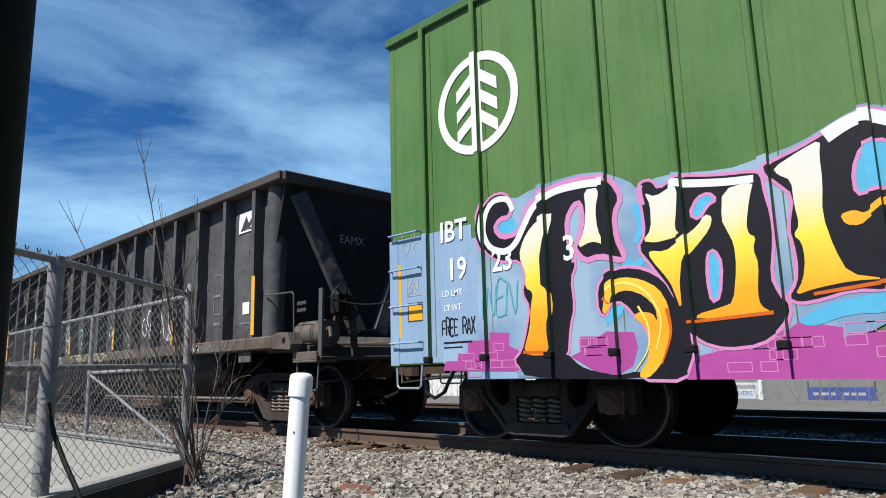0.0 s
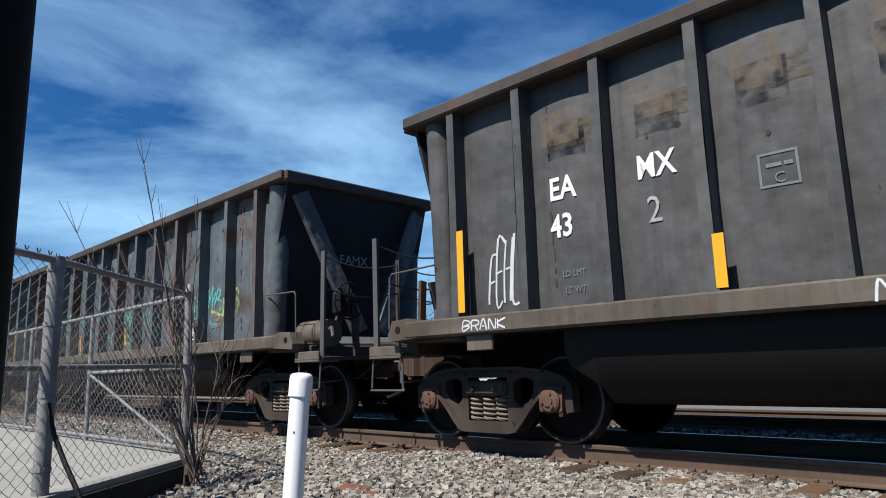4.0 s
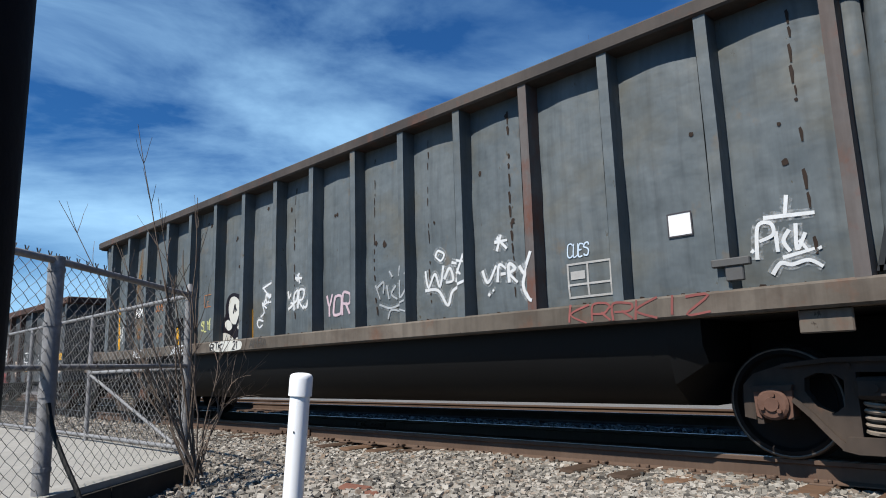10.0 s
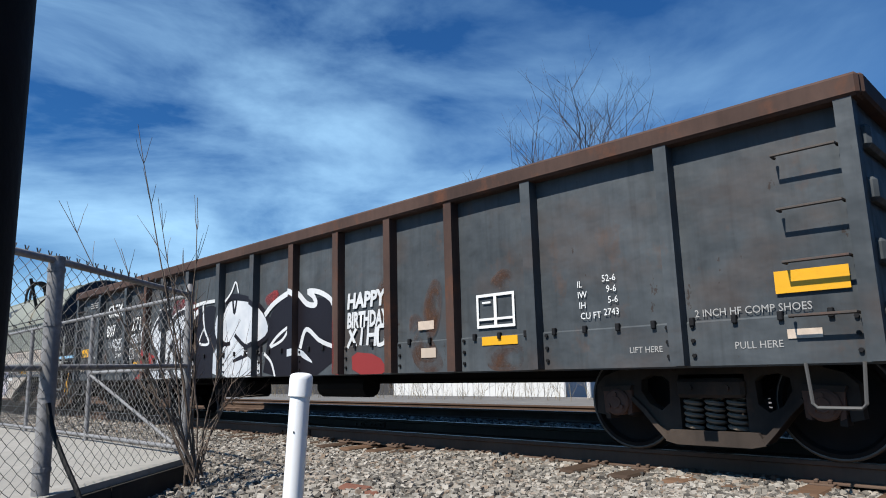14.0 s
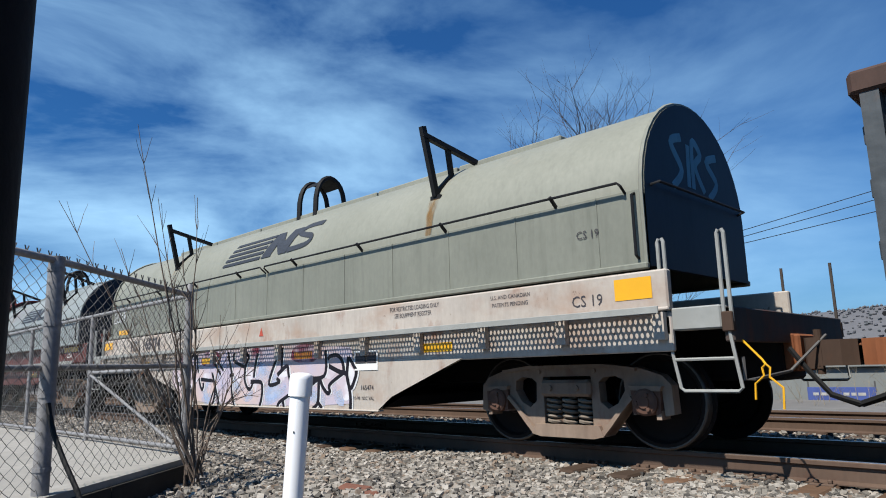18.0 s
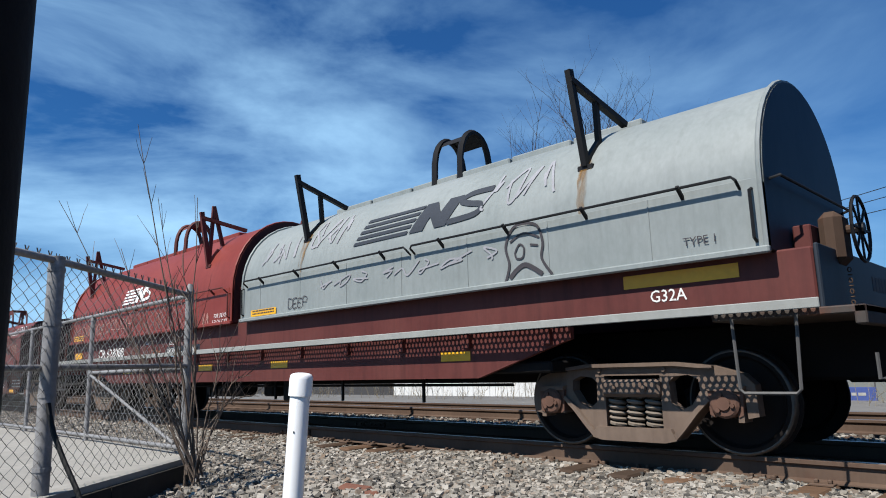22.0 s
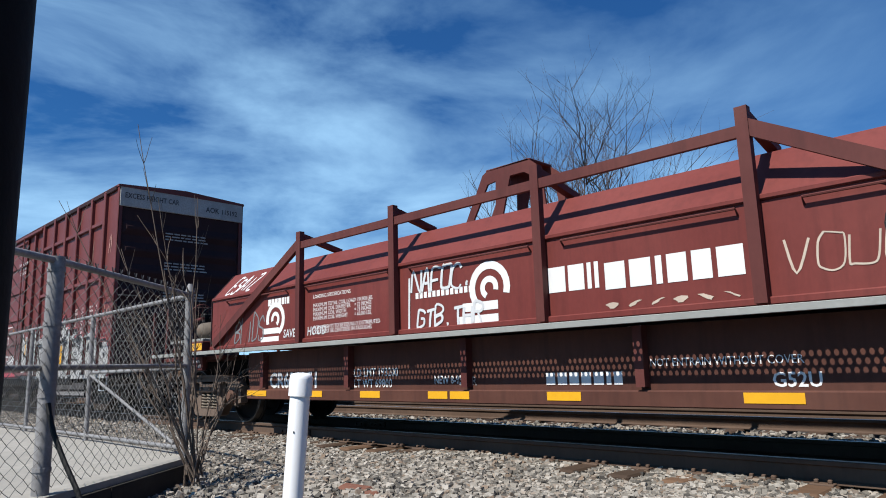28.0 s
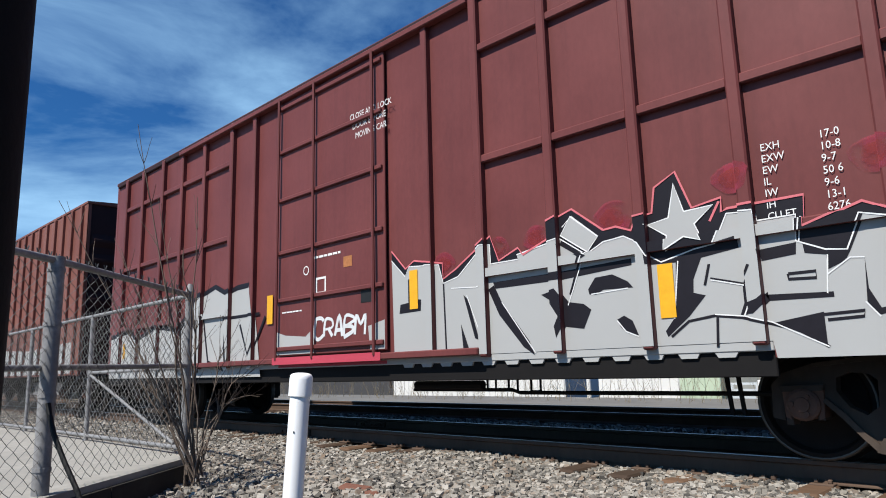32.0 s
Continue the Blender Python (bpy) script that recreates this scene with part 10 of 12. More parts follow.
scribble(bm, -7.34, 1.46, 0.34, 0.32, 5, 0.015, 0, 153)
mill_paint(bm, m_ghost, 0.004)
for x0, x1, z0, z1 in ((-7.90, -7.47, 1.30, 1.48), (-4.82, -4.36, 1.03, 1.12), (4.56, 5.04, 1.04, 1.13), (7.55, 8.06, 1.30, 1.47)):
    bm = bmesh.new()
    rect(bm, x0, x1, z0, z1)
    mill_paint(bm, m_yellow, 0.004, "reflector_strip", "yellow reflective strip")
bm = bmesh.new()
frame_box(bm, 4.50, 5.02, 1.22, 1.58, 0.03, -1.56)
rect(bm, 4.74, 4.78, 1.25, 1.55)
rect(bm, 4.53, 4.99, 1.30, 1.325)
rect(bm, 4.58, 4.7, 1.48, 1.5)
mill_paint(bm, m_white, 0.004, "data_panel", "white outlined data panel")
bm = bmesh.new()
rect(bm, 3.58, 3.84, 1.26, 1.36)
rect(bm, 3.62, 3.86, 0.94, 1.05)
rect(bm, -7.90, -7.68, 0.96, 1.02)
rect(bm, 7.6, 7.84, 0.96, 1.03)
mill_paint(bm, m_peel, 0.004, "paper_label")
for body, x, z in (("IL", 5.78, 1.53), ("IW", 5.78, 1.43), ("IH", 5.79, 1.33), ("CU FT", 5.80, 1.23), ("52-6", 6.05, 1.56), ("9-6", 6.09, 1.46), ("5-6", 6.10, 1.36), ("2743", 6.05, 1.25)):
    mill_paint(letters(body, 0.088, x, z, CY, 0.92), m_white, 0.004, "lettering")
for body, size, x, z in (("LIFT HERE", 0.06, -6.35, 0.92), ("PULL HERE", 0.06, -7.3, 0.94), ("LIFT HERE", 0.075, 6.28, 0.90), ("PULL HERE", 0.08, 7.20, 0.90), ("2 INCH HF COMP SHOES", 0.085, 6.90, 1.17)):
    mill_paint(letters(body, size, x, z, CY, 0.95), m_white_dim, 0.0, "lettering")
bm = bmesh.new()
bars(bm, -7.4, 1.25, 0.66, 0.05, 1, 0, 161)
for k in range(3):
    bars(bm, -7.5, 2.40 + 0.05 * k, 0.5, 0.025, 1, 0, 163 + k)
mill_paint(bm, m_white_dim, 0.004, "small_print")

# -- cream coil car --
m_teal_pale = plain("pale_teal_spray", (0.13, 0.27, 0.33), 0.6, 0, 0.4, 9)
def hood_paint(hood_car, bm, mat, z0, z1, name="graffiti", label="", dy=0.0):
    wr = (2.32, 1.10) if hood_car == cream else (2.20, 1.13 if bm.verts[:][0].co.x > 0 else 1.28)
    wrap(bm, lambda z: hood_y(z, *wr) + 0.003 + dy, z0, z1)
    return part(name, bm, mat, hood_car, label)


def low_hood(hood_car, bm, mat, name="graffiti", label="", dy=0.0):
    top = max(v.co.y for v in bm.verts)
    for v in bm.verts:
        v.co.y += -1.4515 - dy - top
    return part(name, bm, mat, hood_car, label)


def horse_mark(hood_car, x0, x1, z0, z1, mat):
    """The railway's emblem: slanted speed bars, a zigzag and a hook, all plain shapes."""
    w, h = x1 - x0, z1 - z0
    for k in range(5):
        bm = bmesh.new()
        z = z0 + h * 0.20 * k
        a, b = x0 + 0.018 * w * k, x0 + w * (0.44 + 0.022 * k)
        fill(bm, [(a, z), (b, z), (b + 0.012 * w, z + h * 0.115), (a + 0.012 * w, z + h * 0.115)], 0)
        hood_paint(hood_car, bm, mat, z0, z1, "emblem_bar")
    bm = bmesh.new()
    fill(bm, [(x0 + w * u, z0 + h * v) for u, v in ((0.46, 0), (0.56, 0), (0.60, 0.42), (0.645, 0.0), (0.72, 0.0), (0.81, 0.93), (0.71, 0.93), (0.67, 0.50), (0.625, 0.93), (0.55, 0.93))], 0)
    hood_paint(hood_car, bm, mat, z0, z1, "emblem_zigzag")
    bm = bmesh.new()
    ribbon(bm, smooth_path([(x0 + w * u, z0 + h * v) for u, v in ((0.995, 0.90), (0.86, 0.90), (0.80, 0.72), (0.86, 0.56), (0.94, 0.42), (0.91, 0.16), (0.73, 0.09))], 5), 0.19 * h, 0)
    hood_paint(hood_car, bm, mat, z0, z1, "emblem_hook")


horse_mark(cream, -1.58, 1.16, 2.62, 3.04, m_navy)
SY = -1.564
write(cream, "NS", 0.27, -4.98, 1.33, m_ink, SY, 0.94, 0.012)
write(cream, "165474", 0.29, -4.40, 1.34, m_ink, SY, 0.94, 0.012)
for body, x, z in (("LD LMT 226300", -2.90, 1.46), ("LT WT  59700", -2.90, 1.34)):
    write(cream, body, 0.105, x, z, m_ink, SY, 0.95)
bm = bmesh.new()
rect(bm, -2.0, -1.99, 1.31, 1.57, SY)
part("data_frame", bm, m_ink, cream)
write(cream, "FOR RESTRICTED LOADING ONLY", 0.075, 3.0, 1.50, m_ink, SY, 0.72)
write(cream, "SEE EQUIPMENT REGISTER", 0.075, 3.08, 1.42, m_ink, SY, 0.72)
write(cream, "CS 19", 0.15, 5.60, 1.34, m_ink, SY, 0.92)
low_hood(cream, letters("CS 19", 0.11, 5.62, 2.0, 0, 0.95), m_ink, "lettering")
write(cream, "U.S. AND CANADIAN", 0.06, 4.6, 1.50, m_ink, SY, 0.9)
write(cream, "PATENTS PENDING", 0.06, 4.62, 1.42, m_ink, SY, 0.9)
write(cream, "165474", 0.085, 2.40, 0.58, m_ink, -1.546)
write(cream, "10-98  NSC VAL", 0.06, 2.25, 0.46, m_ink, -1.546)
bm = bmesh.new()
fill(bm, [(-0.02, 1.37), (0.10, 1.37), (0.04, 1.50)], SY)
part("triangle_mark", bm, m_red_logo, cream, "small red triangle mark")
for x0, x1, z0, z1, y in ((-6.42, -5.98, 1.40, 1.55, SY), (6.06, 6.42, 1.36, 1.55, SY), (-5.95, -5.40, 1.70, 1.80, -1.4545), (-1.9, -1.55, 1.0, 1.10, -1.5445), (0.9, 1.35, 1.0, 1.10, -1.5445), (3.5, 4.0, 1.0, 1.10, -1.5345), (-4.5, -4.1, 1.0, 1.10, -1.5345)):
    yellow(cream, x0, x1, z0, z1, y)
bm = bmesh.new()
frame_box(bm, 2.28, 2.74, 0.82, 1.06, 0.02, -1.547)
rect(bm, 2.30, 2.72, 0.84, 0.90, -1.547)
part("data_panel", bm, m_white, cream)
bm = bmesh.new()
rect(bm, 2.31, 2.50, 0.91, 1.03, -1.549)
rect(bm, 2.53, 2.71, 0.91, 1.03, -1.549)
part("data_print", bm, m_ink, cream)
BYC = -1.5435
m_pale_lilac = two_tone("pale_lilac_spray", (0.62, 0.61, 0.64), (0.48, 0.42, 0.46), 3.0)
m_white_worn = two_tone("flaking_white_stencil", (0.66, 0.65, 0.62), (0.20, 0.12, 0.10), 9.0, 0.60, 0.66)
STROKES = []
STROKES += [[(-2.69, 0.66), (-2.46, 0.92), (-2.31, 1.1), (-2.15, 1.18)], [(-2.69, 0.66), (-2.51, 0.7), (-2.56, 0.59), (-2.59, 0.44), (-2.54, 0.34)], [(-2.32, 0.56), (-2.17, 0.55), (-2.13, 0.43), (-2.07, 0.31)], [(-2.25, 0.55), (-2.23, 0.4), (-2.22, 0.3)], [(-2.09, 1.17), (-2.01, 0.86)], [(-1.97, 0.77), (-1.94, 0.68), (-1.86, 0.58), (-1.81, 0.63), (-1.82, 0.69)], [(-1.91, 0.75), (-1.45, 0.72)], [(-1.45, 0.72), (-1.4, 0.59), (-1.43, 0.43), (-1.49, 0.32)], [(-1.51, 0.85), (-1.43, 0.7), (-1.34, 0.53), (-1.23, 0.33)], [(-1.55, 1.15), (-1.39, 0.97), (-1.22, 0.82)], [(-2.89, 0.83), (-2.83, 0.69), (-2.72, 0.69)], [(-1.52, 1.19), (-1.27, 0.99), (-1.13, 0.88)]]
STROKES += [[(-1.0, 1.17), (-0.93, 1.01), (-0.85, 0.8), (-0.85, 0.57), (-0.76, 0.34)], [(-0.92, 0.8), (-0.79, 0.81)], [(-0.78, 1.15), (-0.79, 1.03), (-0.45, 0.92)], [(-0.5, 1.16), (-0.34, 1.08), (-0.42, 0.95), (-0.45, 0.83), (-0.44, 0.71), (-0.35, 0.6), (-0.26, 0.6), (-0.21, 0.69)], [(-0.07, 1.12), (-0.14, 0.94), (-0.18, 0.76)], [(-0.27, 0.7), (0.02, 0.69), (0.07, 0.6), (0.05, 0.45), (0.0, 0.34)], [(0.59, 1.18), (0.41, 0.96), (0.26, 0.66), (0.54, 0.69), (0.46, 0.74)], [(0.61, 1.18), (0.59, 0.86)], [(0.48, 0.79), (0.73, 0.91), (0.78, 0.78), (0.88, 0.56), (0.75, 0.49), (0.54, 0.4), (0.49, 0.33)], [(0.63, 0.46), (0.66, 0.34)]]
STROKES += [[(1.1, 0.79), (1.12, 0.75), (1.63, 0.76), (1.66, 1.1)], [(1.3, 0.75), (1.29, 0.52), (1.12, 0.56)], [(1.3, 0.63), (1.51, 0.72), (1.6, 0.62), (1.7, 0.54), (1.76, 0.56), (1.76, 0.65), (2.05, 0.79)], [(1.51, 0.7), (1.49, 0.42), (1.37, 0.33)], [(1.49, 0.42), (1.59, 0.34)], [(1.68, 0.91), (2.03, 0.8), (2.03, 0.94), (1.93, 1.02), (1.79, 1.02), (1.71, 0.98)], [(2.05, 0.8), (2.12, 0.77), (2.17, 0.62), (2.2, 0.48), (2.19, 0.33)], [(2.16, 1.0), (2.13, 0.75), (2.21, 0.6), (2.32, 0.79), (2.27, 0.88), (2.17, 0.99)]]
CREAM_WHITES = []
CREAM_WHITES += [[(-2.89, 0.83), (-2.76, 0.9), (-2.71, 0.8), (-2.73, 0.69), (-2.85, 0.74)], [(-1.81, 0.86), (-1.51, 0.84), (-1.51, 0.76), (-1.86, 0.76)], [(-2.47, 0.48), (-2.37, 0.58), (-2.38, 0.72), (-2.27, 0.65), (-1.98, 0.79), (-2.17, 0.59), (-2.27, 0.47)], [(-1.66, 0.66), (-1.51, 0.65), (-1.56, 0.59), (-1.57, 0.51), (-1.59, 0.58)], [(-2.55, 0.69), (-2.32, 0.99), (-2.28, 0.96), (-2.46, 0.62), (-2.55, 0.38), (-2.56, 0.5)], [(-0.9, 0.77), (-0.8, 0.77), (-0.83, 0.51), (-0.77, 0.36), (-0.86, 0.57)], [(-0.18, 0.69), (0.02, 0.68), (-0.09, 0.63), (-0.12, 0.5)], [(-0.43, 0.89), (-0.3, 0.62), (-0.24, 0.62), (-0.19, 0.88)]]
CREAM_WHITES += [[(-0.77, 0.9), (-0.46, 0.88), (-0.47, 0.76), (-0.68, 0.67)]]
CREAM_WHITES += [[(0.5, 0.77), (0.71, 0.86), (0.77, 0.77), (0.66, 0.75), (0.68, 0.71), (0.55, 0.69)], [(1.86, 0.69), (2.09, 0.77), (2.16, 0.62), (2.18, 0.45), (2.05, 0.44), (2.02, 0.61)], [(2.17, 0.91), (2.31, 0.79), (2.21, 0.63), (2.16, 0.76)], [(0.21, 0.63), (0.39, 0.92), (0.44, 0.92), (0.29, 0.67)], [(1.65, 0.76), (1.69, 1.01), (1.74, 0.89), (1.93, 0.81), (1.75, 0.7)]]
CREAM_BLUES = [[(-1.78, 0.51), (-1.66, 0.41), (-1.53, 0.49)], [(-1.36, 0.81), (-1.26, 0.67), (-1.15, 0.59)], [(-0.81, 0.7), (-0.6, 0.6), (-0.37, 0.48), (-0.17, 0.57)], [(-1.54, 0.78), (-1.7, 0.64), (-1.81, 0.5)], [(-0.04, 0.88), (0.24, 0.81), (0.44, 0.75)]]
CREAM_BLUES += [[(0.82, 0.75), (0.94, 0.65), (1.14, 0.63)], [(1.93, 0.57), (1.97, 0.48), (2.07, 0.45)], [(0.14, 0.47), (0.41, 0.5), (0.71, 0.63)], [(1.23, 0.49), (1.39, 0.47), (1.65, 0.4)]]
CREAM_GROUND = [(-3.06, 0.70), (-3.0, 0.95), (-2.6, 1.20), (2.18, 1.20), (2.30, 0.82), (2.25, 0.59), (2.22, 0.36), (-2.56, 0.365), (-2.80, 0.58)]
m_pink_haze = two_tone("pink_haze_spray", (0.50, 0.39, 0.36), (0.42, 0.38, 0.46), 1.3, 0.38, 0.62)
m_blue_haze = two_tone("pale_blue_haze_spray", (0.42, 0.52, 0.72), (0.52, 0.56, 0.66), 3.0, 0.4, 0.6)
m_wine_haze = mist_of(plain("wine_spray", (0.22, 0.03, 0.06), 0.6, 0, 0.3, 5), 5, 0.9)
bm = bmesh.new()
fill(bm, rounded(CREAM_GROUND, 1), BYC)
part("graffiti_ground", bm, m_pink_haze, cream, "pink and lilac sprayed ground")
for p in CREAM_BLUES + [[(1.2, 0.62), (1.5, 0.50), (1.9, 0.60)], [(-0.2, 0.75), (0.2, 0.60), (0.5, 0.72)]]:
    for w, d, mat in ((0.24, 0.0010, mist_of(m_blue_haze, 3.5, 0.7)), (0.13, 0.0014, mist_of(m_blue_haze, 3.5, 0.7)), (0.07, 0.0018, mist_of(m_blue_haze, 3.5, 0.7))):
        bm = bmesh.new()
        ribbon(bm, smooth_path(p, 6), w, BYC - d, False, w * 0.6)
        part("graffiti_haze", bm, mat, cream, "pale blue sprayed fade")
for x0, x1 in ((-2.9, -2.4), (-1.95, -1.2), (-0.4, 0.1), (0.8, 1.5)):
    bm = bmesh.new()
    fill(bm, rounded([(x0, 0.96), (x1, 0.94), (x1 - 0.06, 1.20), (x0 + 0.08, 1.20)], 2), BYC - 0.0012)
    part("graffiti_haze", bm, m_wine_haze, cream, "wine red sprayed fade")
for p in CREAM_WHITES:
    bm = bmesh.new()
    fill(bm, rounded(p, 2), BYC - 0.0022)
    part("graffiti", bm, m_pale_lilac, cream, "white letter fill")
for k, p in enumerate(STROKES):
    q = smooth_path(p, 5)
    bm = bmesh.new()
    ribbon(bm, [(x + 0.045, z - 0.008) for x, z in q], 0.035, BYC - 0.0026, False, 0.02)
    part("graffiti", bm, m_white_spray, cream, "white letter edge")
    bm = bmesh.new()
    ribbon(bm, q, 0.062, BYC - 0.0034, False, 0.05)
    part("graffiti_outline", bm, m_spray_black, cream, "black letter outline")
bm = bmesh.new()
ribbon(bm, [(-2.21, 0.92), (-2.16, 0.77), (-2.25, 0.75)], 0.035, BYC - 0.0034, True)
part("graffiti_outline", bm, m_spray_black, cream, "black letter outline")
bm = bmesh.new()
tag_word(bm, "GUSV", -6.24, 1.96, 0.62, 0.24, 0.036, 0, 171, 0.1, 0.05)
low_hood(cream, bm, m_white_spray)
bm = bmesh.new()
for k, p in enumerate(([(-0.75, 2.55), (-0.45, 2.75), (-0.72, 3.0), (-0.4, 3.1)], [(-0.25, 2.6), (-0.2, 3.05)], [(-0.1, 2.6), (-0.05, 3.1), (0.2, 3.0), (0.0, 2.85), (0.25, 2.6)], [(0.75, 3.05), (0.4, 2.95), (0.7, 2.75), (0.4, 2.55)])):
    bm = bmesh.new()
    tube(bm, [(6.366, HOOD_MID + 0.72 * a[0], a[1] - 0.06) for a in smooth_path(p, 5)], 0.045, 6)
    for v in bm.verts:
        v.co.x = 6.3605 + 0.08 * (v.co.x - 6.366)
    part("graffiti", bm, m_teal_pale, cream, "blue tag on the hood end")

# rust that runs down from the bracket feet
for hood_car, spots in ((cream, (3.56, -3.58)), (pair, (6.70, 1.87))):
    for hx in spots:
        bm = bmesh.new()
        ribbon(bm, [(hx + 0.02 * math.sin(3 * k), 2.84 - 0.12 * k) for k in range(6)], 0.16, 0, False, 0.07)
        hood_paint(hood_car, bm, m_rust_run, 2.2, 2.9, "rust_run", "thin rust run below the bracket")

# -- two-hood coil car --
horse_mark(pair, 3.10, 5.50, 2.46, 2.84, m_navy)
horse_mark(pair, -4.92, -3.44, 2.34, 2.68, m_white)
write(pair, "CR 628088", 0.27, -6.42, 1.26, m_white_worn, -1.345, 1.22, 0.006)
for body, size, x, z in (("CAPY", 0.10, -3.76, 1.45), ("LD LMT", 0.10, -2.66, 1.40), ("188400", 0.14, -2.75, 1.245), ("LT WT", 0.10, -1.99, 1.41), ("74600", 0.14, -1.90, 1.245), ("G32A", 0.15, 7.3, 1.34)):
    write(pair, body, size, x, z, m_white_worn, -1.345, 0.95, 0.001)
write(pair, "ID 0858", 0.11, -3.46, 1.26, m_orange_dim, -1.345, 1.1)
bm = bmesh.new()
rect(bm, -2.78, -1.40, 1.235, 1.37, -1.343)
part("stencil_patch", bm, m_hood_end, pair, "dark overpainted stencil patch")
for x0, x1, z0, z1, y in ((-8.0, -7.5, 1.28, 1.42, -1.345), (7.05, 8.1, 1.48, 1.60, -1.345), (-4.62, -4.16, 0.89, 0.99, -1.446), (4.75, 5.2, 0.89, 0.99, -1.446), (1.15, 1.6, 0.89, 0.99, -1.446), (-1.2, -0.7, 0.89, 0.99, -1.446)):
    yellow(pair, x0, x1, z0, z1, y)
for x0, x1, z0, z1 in ((-7.80, -7.15, 1.70, 1.82), (0.55, 1.28, 1.70, 1.80)):
    bm = bmesh.new()
    rect(bm, x0, x1, z0, z1, -1.4545)
    part("warning_plate", bm, m_yellow, pair, "yellow warning plate")
    bm = bmesh.new()
    bars(bm, x0 + 0.05, z0 + 0.03, x1 - x0 - 0.1, 0.02, 1, -1.457, 183)
    bars(bm, x0 + 0.05, z0 + 0.07, x1 - x0 - 0.1, 0.02, 1, -1.457, 184)
    part("plate_print", bm, m_ink, pair)
bm = bmesh.new()
tag_word(bm, "ALR FOCKS YOUR", -7.80, 1.79, 1.95, 0.22, 0.014, 0, 185, 0.1, 0.0)
tag_word(bm, "COUCH", -5.72, 1.82, 1.45, 0.20, 0.016, 0, 186, 0.05, 0.04)
low_hood(pair, bm, m_chalk, "chalk_scrawl", "pale chalk scrawl")
bm = bmesh.new()
frame_box(bm, -3.09, -2.78, 1.80, 2.03, 0.010, 0)
scribble(bm, -3.06, 1.82, 0.24, 0.18, 5, 0.008, 0, 187)
low_hood(pair, bm, m_chalk_dim, "chalk_scrawl", "faint boxed chalk drawing")
low_hood(pair, letters("FOR USE ON", 0.10, -0.69, 1.77, 0, 0.80), m_white, "lettering")
low_hood(pair, letters("F-50 CAR CLASS", 0.10, -0.74, 1.665, 0, 0.74), m_white, "lettering")
bm = bmesh.new()
scribble(bm, -1.14, 1.67, 0.26, 0.2, 4, 0.012, 0, 188)
low_hood(pair, bm, m_chalk, "chalk_scrawl", "small pale doodle")
bm = bmesh.new()
scribble(bm, 5.4, 2.55, 1.0, 0.4, 4, 0.03, 0, 190)
scribble(bm, 0.8, 2.5, 0.9, 0.32, 4, 0.03, 0, 191)
scribble(bm, 2.0, 2.6, 0.9, 0.4, 4, 0.035, 0, 192)
hood_paint(pair, bm, m_chalk_grey, 2.3, 3.2, "chalk_scrawl", "faint pale tag")
bm = bmesh.new()
tag_word(bm, "DEEP", 1.6, 1.74, 0.5, 0.14, 0.014, 0, 193)
low_hood(pair, bm, m_ink, "graffiti")
bm = bmesh.new()
for k in range(4):
    scribble(bm, 2.2 + 0.9 * k, 1.95, 0.8, 0.14, 2, 0.022, 0, 194 + k, 1.2)
low_hood(pair, bm, m_chalk_grey, "peeled_paint", "pale peeled streaks")
for w, p in ((0.030, [(5.74, 1.68), (5.80, 1.86), (5.76, 2.06), (5.86, 2.24), (6.02, 2.27), (6.18, 2.22), (6.24, 2.04), (6.22, 1.88), (6.34, 1.70)]), (0.05, [(5.80, 1.72), (5.90, 1.80), (6.0, 1.84), (6.10, 1.80), (6.22, 1.72)]),
             (0.022, [(5.82, 2.10), (6.0, 2.17), (6.20, 2.10)]), (0.020, [(5.88, 1.98), (5.94, 2.06), (6.0, 2.02), (5.98, 1.92), (5.90, 1.92), (5.88, 1.98)]), (0.022, [(6.08, 2.04), (6.18, 2.02)])):
    bm = bmesh.new()
    ribbon(bm, smooth_path(p, 5), w, 0)
    low_hood(pair, bm, m_ink, "graffiti", "black line doodle")
write(pair, "TYPE 1", 0.10, 7.70, 1.78, m_ink, -1.456)

# -- framed coil car --
TY = -1.4235


def shield_paint(bm, mat, name="graffiti", label="", dy=0.0):
    top = max(v.co.y for v in bm.verts)
    for v in bm.verts:
        v.co.y += TY - dy - top
    return part(name, bm, mat, shield, label)


blocks(shield, 1.20, 1.52, 0.25, (0.20, 0.18, 0.045, 0.045), 0.035, m_white, TY)
blocks(shield, 1.84, 1.49, 0.25, (0.21, 0.21, 0.06, 0.18, 0.17, 0.22), 0.045, m_white, TY)


def wheel_mark(x, z, k, flip):
    """The old railway emblem: plain arcs over plain bars."""
    bm = bmesh.new()
    for r, w in ((0.26 * k, 0.09 * k), (0.10 * k, 0.07 * k)):
        ribbon(bm, [(x + r * math.cos(t), z + r * math.sin(t)) for t in (math.pi * (-0.35 + 1.45 * q / 16) if not flip else math.pi * (-0.1 + 1.45 * q / 16) for q in range(17))], w, 0)
    for j in range(2):
        zz = z - 0.20 * k - 0.15 * k * j
        rect(bm, x - (0.42 + 0.06 * j) * k, x + 0.12 * k, zz - 0.05 * k, zz + 0.05 * k, 0)
    shield_paint(bm, m_white, "emblem", "white wheel-shaped emblem of plain shapes")


